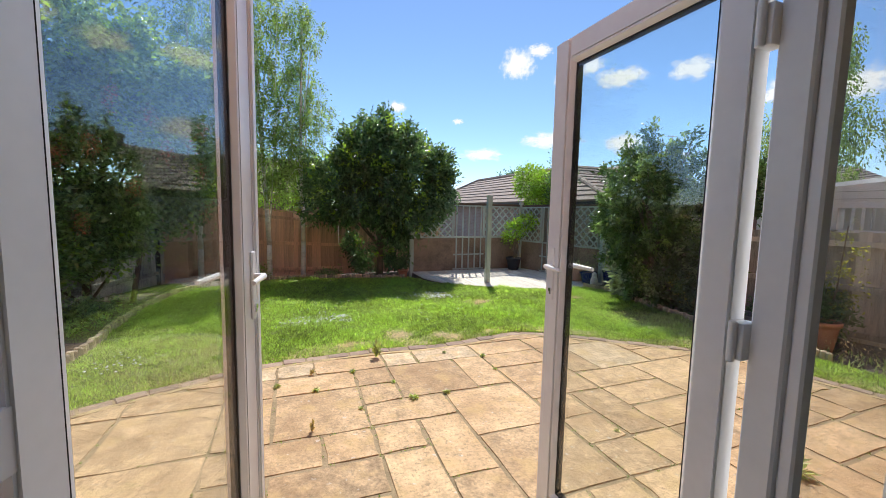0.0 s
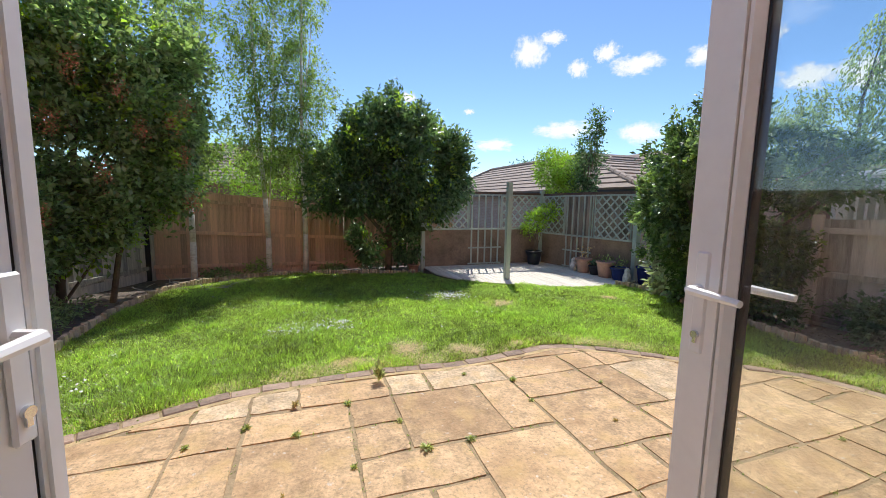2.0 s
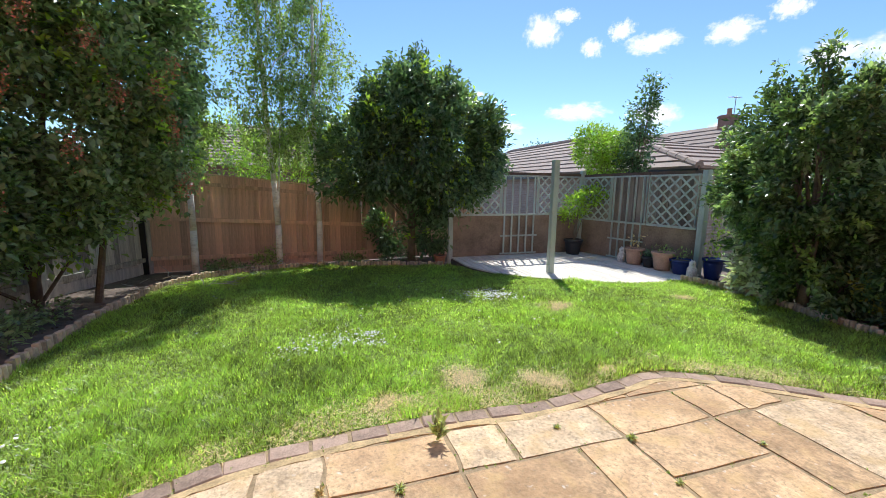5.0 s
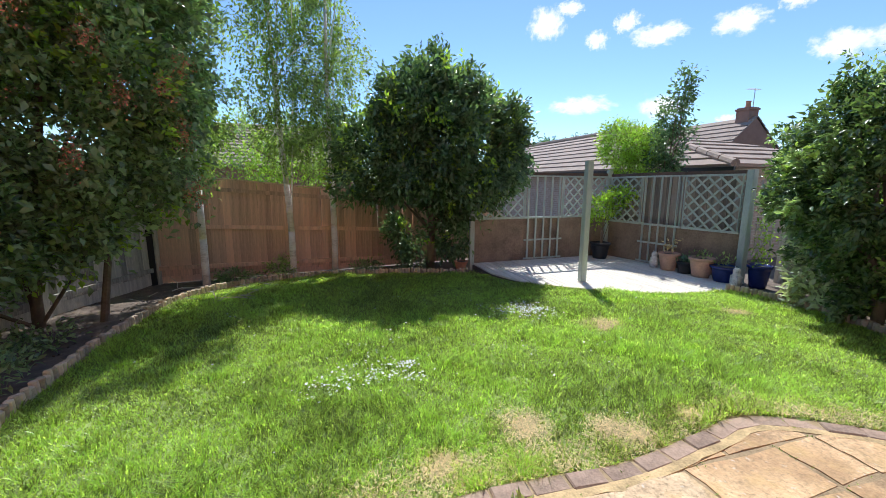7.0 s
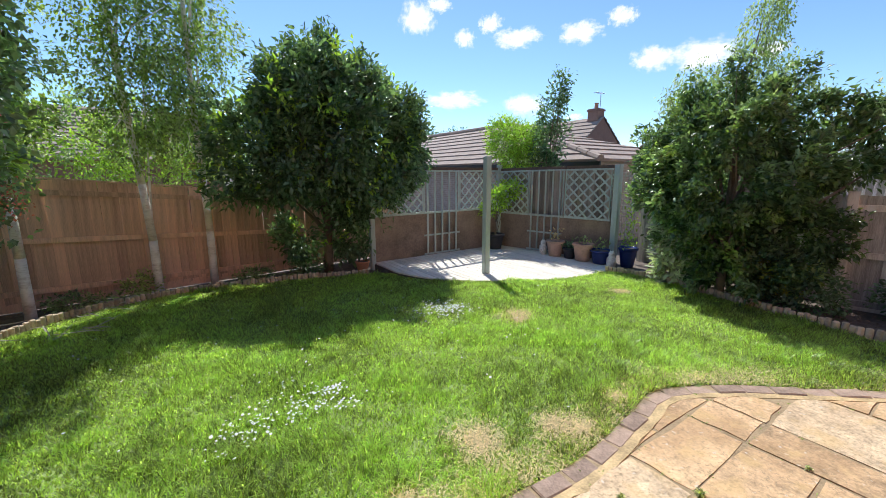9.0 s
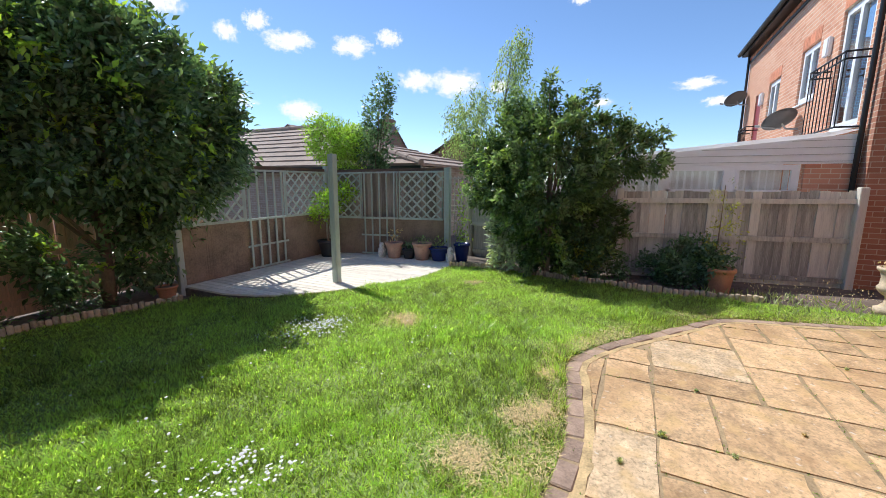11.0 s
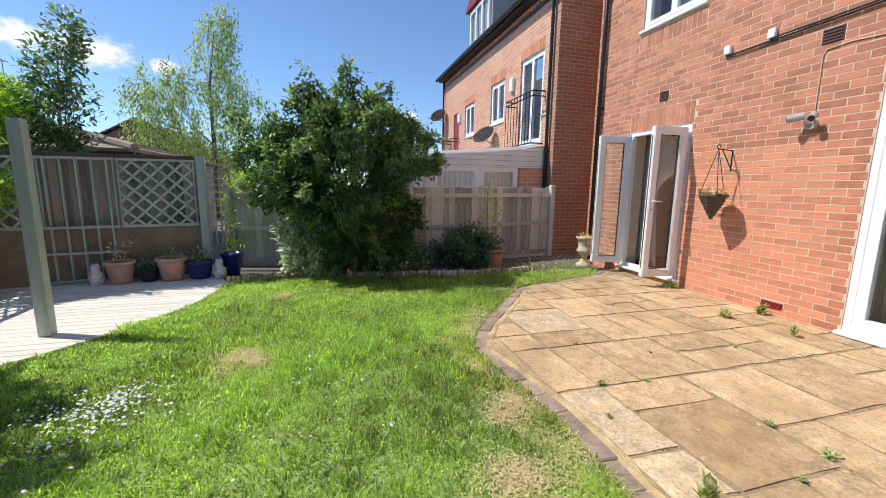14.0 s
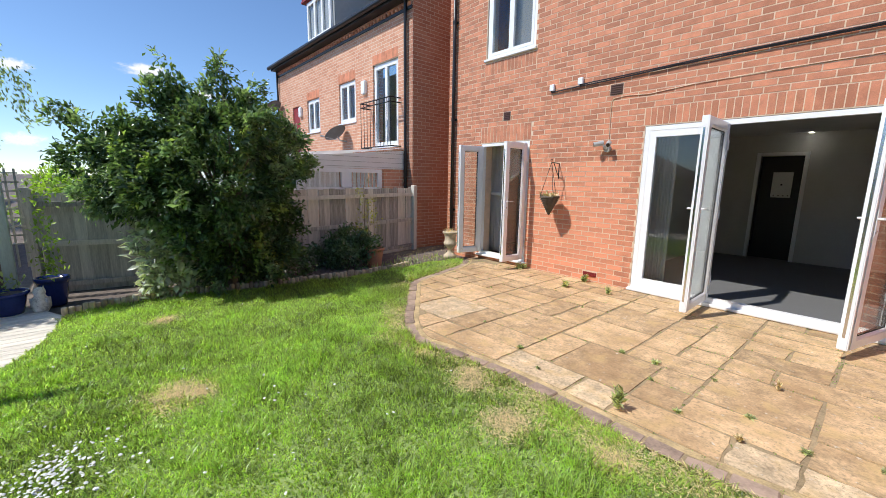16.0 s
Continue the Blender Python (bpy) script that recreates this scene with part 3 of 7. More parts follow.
# log edging of the beds
bm = bmesh.new()
cyl(bm, (0, 0, -0.14), (0, 0, 0.105), 0.031, 0.029, 8)
bmesh.ops.bevel(bm, geom=[e for e in bm.edges if e.verts[0].co.z > 0.1 and e.verts[1].co.z > 0.1], offset=0.008, segments=1, affect='EDGES')
log_me = finish("log", bm, M_LOG)
for line, label in ((LEFT_EDGE[1:-1], "low half-log roll edging along the shady bed"), (RIGHT_EDGE[:-1], "low half-log roll edging along the sunny bed")):
    roll = thing("log_edging", label, "lawn edging", "log edgings")
    for p in smooth_line(line, 0.06):
        piece("log", log_me, roll, pose(p.x + rnd.uniform(-0.006, 0.006), p.y + rnd.uniform(-0.006, 0.006), ground_z(p.x, p.y) + rnd.uniform(-0.015, 0.012), rnd.uniform(-5, 5), rnd.uniform(-5, 5), rnd.uniform(0, 90)))


# ---- the house ----
D2 = (0.38, 2.91, 0.04, 2.25)
D1 = (4.79, 5.90, 0.09, 2.19)
WIN = (4.77, 5.85, 3.66, 4.86)
HOUSE = (-4.6, 6.85)
OPEN = [D2, D1, WIN]


def wall_cells(x0, x1, z0, z1, holes):
    xs = sorted({x0, x1, *[h[0] for h in holes], *[h[1] for h in holes]})
    zs = sorted({z0, z1, *[h[2] for h in holes], *[h[3] for h in holes]})
    for a, b in zip(xs, xs[1:]):
        for c, d in zip(zs, zs[1:]):
            mx, mz = (a + b) / 2, (c + d) / 2
            if not any(h[0] < mx < h[1] and h[2] < mz < h[3] for h in holes):
                yield a, b, c, d


bm = bmesh.new()
for a, b, c, d in wall_cells(HOUSE[0], HOUSE[1] - 0.006, -0.3, 7.2, OPEN):
    bx(bm, a, -0.3, c, b, -0.0028, d)
wall_house = whole("wall_house", bm, M_MORTAR, "red brick rear wall with pale mortar joints", "wall", kind="structure")
bm = bmesh.new()
bx(bm, HOUSE[1] - 0.3, -8.0, -0.3, HOUSE[1], -0.31, 7.2)
bx(bm, HOUSE[0], -8.0, -0.3, HOUSE[0] + 0.3, -0.31, 7.2)
bx(bm, HOUSE[0] + 0.3, -8.0, -0.3, HOUSE[1] - 0.3, -7.7, 7.2)
whole("wall_house_sides", bm, M_BRICK, "plain red brick side walls of the house", "wall", kind="structure")
bm = bmesh.new()
bx(bm, HOUSE[0] - 0.2, -8.2, 7.2, HOUSE[1] + 0.2, 0.25, 7.35)
whole("roof_house", bm, M_TILE, "brown roof over the brick house", "roof", kind="structure")

# brick courses: stretcher bond cut at the openings, soldier bricks over doors and under the window
SOLD = [(D2[0] - 0.1, D2[1] + 0.02, D2[3] + 0.012, D2[3] + 0.232), (D1[0] - 0.02, D1[1] + 0.02, D1[3] + 0.012, D1[3] + 0.232), (WIN[0] - 0.03, WIN[1] + 0.03, WIN[2] - 0.29, WIN[2] - 0.065)]


def course(z):
    """The foot of the brick course nearest to z."""
    return -0.06 + 0.075 * round((z + 0.06) / 0.075)


SOLD = [(a, b, c, course(d + 0.045) - 0.01) for a, b, c, d in SOLD[:2]] + [(SOLD[2][0], SOLD[2][1], course(SOLD[2][2]) + 0.0, SOLD[2][3])]
VENTS = [(5.23, 5.39, course(2.60), course(2.60) + 0.14), (3.26, 3.44, course(2.71), course(2.71) + 0.14)]
AIR = (3.42, 3.645, 0.075, 0.14)
bricks = []
z = -0.06
row = 0
while z < 6.6:
    cuts = [(h[0] - 0.004, h[1] + 0.004) for h in OPEN if h[2] - 0.03 < z + 0.033 < h[3] + 0.03] + [(h[0] - 0.004, h[1] + 0.004) for h in SOLD + VENTS if h[2] - 0.01 < z + 0.033 < h[3] + 0.01]
    if abs(z - 0.09) < 0.03:
        cuts.append((AIR[0] - 0.005, AIR[1] + 0.005))
    x = HOUSE[0] + (0.1125 if row % 2 else 0.0)
    while x < HOUSE[1]:
        a, b = x, min(x + 0.215, HOUSE[1])
        segs = [(a, b)]
        for ca, cb in cuts:
            new_segs = []
            for sa, sb in segs:
                if cb <= sa or ca >= sb:
                    new_segs.append((sa, sb))
                else:
                    if ca - sa > 0.03:
                        new_segs.append((sa, ca - 0.005))
                    if sb - cb > 0.03:
                        new_segs.append((cb + 0.005, sb))
            segs = new_segs
        bricks += [(sa, sb, z, z + 0.065) for sa, sb in segs if sb - sa > 0.03]
        x += 0.225
    z += 0.075
    row += 1
for a, b, c, d in SOLD:
    k = int((b - a) / 0.075)
    for j in range(k):
        bricks.append((a + j * (b - a) / k + 0.004, a + (j + 1) * (b - a) / k - 0.004, c, d))


def near_brick(q):
    return q[2] < 1.75 and 3.0 < q[0] < 4.75


near_b = [q for q in bricks if near_brick(q)][:300]
rest = [q for q in bricks if q not in set(near_b)]
arr = np.array(rest)
k = len(arr)
jit = RNG.uniform(-0.0008, 0.0008, k)
cx = np.stack([arr[:, 0], arr[:, 1]], 1)
v = np.zeros((k, 8, 3))
for a in range(8):
    i0, i1, i2 = a & 1, (a >> 1) & 1, (a >> 2) & 1
    v[:, a, 0] = arr[:, i0] + (0.0012 if i0 == 0 else -0.0012) * i1
    v[:, a, 1] = np.where(i1, 0.0, -0.02) + jit * i1
    v[:, a, 2] = arr[:, 2 + i2] + (0.0012 if i2 == 0 else -0.0012) * i1
q = np.array([[2, 3, 7, 6], [0, 2, 6, 4], [1, 5, 7, 3], [4, 6, 7, 5], [0, 1, 3, 2]])
f = (np.arange(k)[:, None, None] * 8 + q[None]).reshape(-1, 4)
ob = new("brickwork", fast_mesh("brickwork", v.reshape(-1, 3), f, 4, M_BRICK))
ob.parent = wall_house
tagged(ob, "weathered orange-red facing bricks", kind="stuff")

# air bricks and vents
for (a, b, c, d), nm, lab in [(AIR, "air_brick", "red clay air brick low in the wall")] + [(w, "wall_vent", "brown plastic louvred vent in the brick wall") for w in VENTS]:
    t = thing(nm, lab, "vent")
    bm = bmesh.new()
    bx(bm, a, -0.03, c, b, 0.004, d)
    bevel(bm, 0.004)
    part("body", bm, M_VENT if nm == "wall_vent" else M_REDWOOD, t)
    for j in range(5):
        zz = c + (d - c) * (j + 0.5) / 5
        bm = bmesh.new()
        bx(bm, a + 0.012, 0.004, zz - 0.004, b - 0.012, 0.014, zz + 0.004)
        part("louvre", bm, M_VENT if nm == "wall_vent" else M_REDWOOD, t)


# ---- doors and windows ----
def bar_frame(bm, x0, x1, z0, z1, w, y0, y1):
    bx(bm, x0, y0, z0, x0 + w, y1, z1)
    bx(bm, x1 - w, y0, z0, x1, y1, z1)
    bx(bm, x0 + w, y0, z0, x1 - w, y1, z0 + w)
    bx(bm, x0 + w, y0, z1 - w, x1 - w, y1, z1)


def handle_set(parent, x, z, y_out, y_in, turn):
    """A lever on a long plate, on both faces of a leaf."""
    for y, s in ((y_out, 1), (y_in, -1)):
        bm = bmesh.new()
        bx(bm, x - 0.016, y, z - 0.15, x + 0.016, y + 0.009 * s, z + 0.085)
        bevel(bm, 0.004)
        cyl(bm, (x, y, z), (x, y + 0.045 * s, z), 0.010, n=10)
        cyl(bm, (x, y + 0.04 * s, z), (x + turn * 0.115, y + 0.05 * s, z - 0.004), 0.011, 0.008, 8)
        h = part("handle", bm, M_UPVC, parent, "white lever handle")
        bm = bmesh.new()
        cyl(bm, (x, y + 0.006 * s, z - 0.105), (x, y + 0.016 * s, z - 0.105), 0.009, n=10)
        bx(bm, x - 0.004, y + 0.006 * s, z - 0.125, x + 0.004, y + 0.014 * s, z - 0.105)
        part("lock_cylinder", bm, M_CHROME, h, "chrome lock cylinder")


def leaf(parent, m, w, h, turn, handled=True, grip=1.15, lead=0.085, astragal=False):
    """A glazed leaf hinged at its own origin, reaching w along +x and h up."""
    lf = new("leaf")
    lf.parent = parent
    lf.matrix_local = m
    st = 0.085
    for nm, a in (("stile", (0, 0, st, h)), ("stile", (w - lead, 0, w, h)), ("rail", (st, 0, w - lead, st)), ("rail", (st, h - st, w - lead, h))):
        bm = bmesh.new()
        bx(bm, a[0], -0.034, a[1], a[2], 0.034, a[3])
        bevel(bm, 0.006, 2)
        if nm == "stile":
            bx(bm, a[0] + 0.004, -0.012, a[1] + 0.01, a[2] - 0.004, 0.040, a[3] - 0.01)
        part(nm, bm, M_UPVC, lf)
    bm = bmesh.new()
    for s in (-1, 1):
        # the glazing beads slope from the face of the frame in to the glass
        rings = [[bm.verts.new((x, s * d, z)) for x, z in ((st + k, st + k), (w - lead - k, st + k), (w - lead - k, h - st - k), (st + k, h - st - k))] for k, d in ((-0.002, 0.033), (0.006, 0.032), (0.021, 0.017), (0.021, 0.013))]
        for a, b in zip(rings, rings[1:]):
            for i in range(4):
                j = (i + 1) % 4
                bm.faces.new((a[i], a[j], b[j], b[i]))
    part("glazing_bead", bm, M_UPVC, lf)
    bm = bmesh.new()
    bar_frame(bm, st + 0.014, w - lead - 0.014, st + 0.014, h - st - 0.014, 0.013, -0.0145, 0.0145)
    part("gasket", bm, M_GASKET, lf, "black rubber glazing gasket")
    bm = bmesh.new()
    bx(bm, st + 0.02, -0.012, st + 0.02, w - lead - 0.02, -0.008, h - st - 0.02)
    bx(bm, st + 0.02, 0.008, st + 0.02, w - lead - 0.02, 0.012, h - st - 0.02)
    p = part("pane", bm, M_GLASS, lf, "clear double-glazed pane")
    p.visible_shadow = False
    if handled:
        handle_set(lf, w - (0.018 if astragal else lead / 2), grip, 0.036, -0.034, turn)
    if astragal:
        bm = bmesh.new()
        bx(bm, w, -0.026, 0.01, w + 0.006, 0.03, h - 0.01)
        part("seal", bm, M_GASKET, lf, "black rubber meeting seal")
        bm = bmesh.new()
        bx(bm, w + 0.006, -0.040, 0.005, w + 0.041, 0.036, h - 0.005)
        bevel(bm, 0.007, 2)
        part("astragal", bm, M_UPVC, lf, "white meeting stile cover")
        w += 0.041
    bm = bmesh.new()
    bx(bm, w, -0.012, 0.12, w + 0.003, 0.008, h - 0.12)
    part("lock_strip", bm, M_CHROME, lf, "steel lock strip on the leaf's edge")
    for z in (0.25, h / 2, h - 0.25):
        bm = bmesh.new()
        bx(bm, -0.035, -0.03, z - 0.05, 0.012, 0.028, z + 0.05)
        cyl(bm, (-0.012, 0.036, z - 0.055), (-0.012, 0.036, z + 0.055), 0.011, n=10)
        bevel(bm, 0.002)
        part("hinge", bm, M_UPVC, lf, "white hinge")
    return lf


door = thing("door_1", "white PVC french doors standing open with a fixed side light", "door", kind="structure")
x0, x1, z0, z1 = D2
bm = bmesh.new()
bar_frame(bm, x0 + 0.004, x1 - 0.004, z0 + 0.004, z1 - 0.004, 0.058, -0.075, -0.008)
part("frame", bm, M_UPVC, door)
bm = bmesh.new()
bx(bm, 1.985, -0.085, z0 + 0.06, 2.06, -0.002, z1 - 0.06)
bx(bm, 2.002, -0.12, z0 + 0.06, 2.043, -0.085, z1 - 0.06)
bevel(bm, 0.006)
part("mullion", bm, M_UPVC, door)
bm = bmesh.new()
bx(bm, x0 - 0.03, -0.10, z0 - 0.035, x1 + 0.03, 0.06, z0 + 0.003)
bevel(bm, 0.008)
part("sill", bm, M_UPVC, door)
bm = bmesh.new()
bar_frame(bm, 2.06, x1 - 0.062, z0 + 0.062, z1 - 0.062, 0.085, -0.072, -0.012)
part("side_light_sash", bm, M_UPVC, door)
bm = bmesh.new()
bx(bm, 2.14, -0.044, z0 + 0.14, x1 - 0.14, -0.04, z1 - 0.14)
p = part("pane", bm, M_GLASS, door, "clear fixed pane")
p.visible_shadow = False
LW, LH = 0.80, z1 - z0 - 0.10
leaf(door, pose(1.985, 0.03, z0 + 0.05) @ pose(0, 0, 0, 0, 0, 91), LW, LH, -1)
leaf(door, pose(0.46, 0.03, z0 + 0.05) @ pose(0, 0, 0, 0, 0, 73.8), 0.835, LH, -1, True, 1.15, 0.085, True)

door = thing("door_2", "narrow white PVC french doors standing open", "door", kind="structure")
x0, x1, z0, z1 = D1
bm = bmesh.new()
bar_frame(bm, x0 + 0.004, x1 - 0.004, z0 + 0.004, z1 - 0.004, 0.05, -0.075, -0.008)
part("frame", bm, M_UPVC, door)
bm = bmesh.new()
bx(bm, x0 - 0.03, -0.10, z0 - 0.03, x1 + 0.03, 0.075, z0 + 0.003)
bevel(bm, 0.008)
part("sill", bm, M_UPVC, door)
leaf(door, pose(x0 + 0.05, 0.03, z0 + 0.05) @ pose(0, 0, 0, 0, 0, 86), 0.50, z1 - z0 - 0.10, -1, True, 1.03)
leaf(door, pose(x1 - 0.05, 0.03, z0 + 0.05) @ pose(0, 0, 0, 0, 0, 77), 0.50, z1 - z0 - 0.10, -1, False)


def casement(name, x0, x1, z0, z1, y, label, lights=2, sill=True, parent=None, thick=0.06):
    """A white window of so many lights, glazed, with a sill."""
    t = thing(name, label, "window", kind="structure") if parent is None else new(name)
    if parent is not None:
        t.parent = parent
    bm = bmesh.new()
    bar_frame(bm, x0, x1, z0, z1, 0.055, y - thick, y)
    part("window_frame", bm, M_UPVC, t)
    w = (x1 - x0 - 0.11) / lights
    for k in range(lights):
        a = x0 + 0.055 + k * w
        bm = bmesh.new()
        bar_frame(bm, a, a + w, z0 + 0.055, z1 - 0.055, 0.05, y - thick + 0.01, y + 0.008)
        part("sash", bm, M_UPVC, t)
        bm = bmesh.new()
        bx(bm, a + 0.045, y - 0.03, z0 + 0.1, a + w - 0.045, y - 0.026, z1 - 0.1)
        p = part("pane", bm, M_GLASS, t)
        p.visible_shadow = False
    if sill:
        bm = bmesh.new()
        bx(bm, x0 - 0.04, y - 0.05, z0 - 0.04, x1 + 0.04, y + 0.07, z0)
        bevel(bm, 0.006)
        part("window_sill", bm, M_UPVC, t)
    return t


casement("window_1", WIN[0] + 0.01, WIN[1] - 0.01, WIN[2] + 0.005, WIN[3] - 0.005, -0.03, "white PVC two-light upstairs window with vertical blinds")
blind = thing("vertical_blind", "grey vertical slat blind behind the upstairs window", "blind")
bm = bmesh.new()
bx(bm, -0.06, -0.001, 3.72, 0.06, 0.001, 4.8)
slat_me = finish("slat", bm, M_WALL_IN)
for k in range(6):
    piece("slat", slat_me, blind, pose(4.86 + k * 0.085, -0.17, 0, 0, 0, 55))

# ---- rooms behind the doors ----
def room(name, x0, x1, y0, y1, z0, z1, holes, label):
    bm = bmesh.new()
    bx(bm, x0 - 0.1, y0 - 0.1, z0, x0, y1, z1)
    bx(bm, x1, y0 - 0.1, z0, x1 + 0.1, y1, z1)
    for a, b, c, d in wall_cells(x0, x1, z0, z1, holes):
        bx(bm, a, y0 - 0.1, c, b, y0, d)
    whole("wall_" + name, bm, M_WALL_IN, label, "wall", kind="structure")
    bm = bmesh.new()
    bx(bm, x0 - 0.1, y0 - 3.0, z0 - 0.06, x1 + 0.1, y1 + 0.22, z0)
    whole("floor_" + name, bm, M_CARPET, "dark grey carpet floor", "floor", kind="structure")
    bm = bmesh.new()
    bx(bm, x0 - 0.1, y0 - 3.0, z1, x1 + 0.1, y1, z1 + 0.1)
    whole("ceiling_" + name, bm, M_CEIL, "white plaster ceiling", "ceiling", kind="structure")


room("living", -0.9, 3.3, -4.3, -0.31, 0.06, 2.46, [(1.78, 2.45, 0.06, 2.08)], "pale grey plastered room walls")
room("dining", 3.7, 6.5, -3.6, -0.31, 0.06, 2.46, [], "pale grey plastered room walls")
bm = bmesh.new()
bx(bm, 0.8, -7.4, 0.0, 0.9, -4.42, 2.5)
bx(bm, 3.0, -7.4, 0.0, 3.1, -4.42, 2.5)
bx(bm, 0.9, -7.4, 0.0, 3.0, -7.3, 2.5)
whole("wall_hall", bm, M_WALL_IN, "plain hall walls beyond the doorway", "wall", kind="structure")
door = thing("door_3", "dark panelled inner door standing ajar in a white frame", "door", kind="structure")
bm = bmesh.new()
for a in ((1.73, -4.32, 0.06, 1.79, -4.26, 2.12), (2.44, -4.32, 0.06, 2.50, -4.26, 2.12), (1.79, -4.32, 2.06, 2.44, -4.26, 2.12)):
    bx(bm, *a)
part("architrave", bm, M_UPVC, door, "white painted architrave")
bm = bmesh.new()
bx(bm, 1.80, -4.38, 0.07, 2.42, -4.34, 2.05)
bevel(bm, 0.003)
part("panel", bm, M_DARKDOOR, door)
sheet = thing("notice", "white printed notice sheet fixed to the dark door", "notice")
bm = bmesh.new()
bx(bm, 1.92, -4.336, 1.27, 2.22, -4.332, 1.75)
part("sheet", bm, M_PAPER, sheet)
bm = bmesh.new()
for k in range(4):
    bx(bm, 1.95 + 0.07 * k, -4.331, 1.30, 1.97 + 0.07 * k, -4.329, 1.32)
bx(bm, 2.06, -4.331, 1.50, 2.09, -4.329, 1.53)
part("printed_mark", bm, M_DARKDOOR, sheet)
# the second downlight is added out of view, its place made up
for x, y in ((1.74, -4.12), (-0.1, -2.2)):
    lamp = thing("downlight", "small recessed ceiling downlight that is lit", "lamp", "downlights")
    bm = bmesh.new()
    lathe(bm, [(0.05, 0), (0.05, 0.012), (0.036, 0.012)], 16, (x, y, 2.445))
    part("bezel", bm, M_CHROME, lamp)
    bm = bmesh.new()
    cyl(bm, (x, y, 2.440), (x, y, 2.448), 0.035, n=14)
    part("bulb", bm, glow_mat("bulb_glow", (1, 0.93, 0.8), 14.0), lamp, "glowing white bulb")
def drape(label, x0, x1, top, low, tie, rail_x0, rail_x1):
    """A hanging voile gathered toward x1, pinched at height tie if tie is set."""
    t = thing("curtain", label, "curtain", "curtains")
    bm = bmesh.new()
    nx, nz = 40, 18
    grid = []
    for j in range(nz + 1):
        z = top - j * (top - low) / nz
        if tie:
            pinch = 1.0 - 0.72 * math.exp(-((z - tie) / 0.42) ** 2) if z > tie else 0.28 + 0.12 * (tie - z)
        else:
            pinch = 1.0
        grid.append([bm.verts.new((x1 + (x0 - x1) * (i / nx) * pinch, -0.40 + 0.03 * math.sin(i * 1.35) + 0.008 * math.sin(i * 0.5 + j * 0.4), z)) for i in range(nx + 1)])
    for j in range(nz):
        for i in range(nx):
            bm.faces.new((grid[j][i], grid[j][i + 1], grid[j + 1][i + 1], grid[j + 1][i]))
    bmesh.ops.solidify(bm, geom=bm.faces[:], thickness=0.003)
    part("drape", bm, M_CURTAIN, t, smooth=True)
    bm = bmesh.new()
    cyl(bm, (rail_x0, -0.40, top + 0.02), (rail_x1, -0.40, top + 0.02), 0.012, n=10)
    part("curtain_rail", bm, M_CHROME, t)
    if tie:
        bm = bmesh.new()
        bx(bm, x1 + (x0 - x1) * 0.31, -0.45, tie - 0.03, x1, -0.35, tie + 0.03)
        bevel(bm, 0.012, 2)
        part("tie_back", bm, M_CURTAIN, t)
    return t


drape("white voile curtain tied back behind the open narrow doors", 5.0, 5.98, 2.2, 0.1, 1.25, 4.4, 6.3)
# the second drape is added: it imitates a reflection in the side light
drape("added white drape imitating the reflection in the fixed side light", 2.62, 2.96, 2.25, 0.1, 0, -0.6, 3.2)


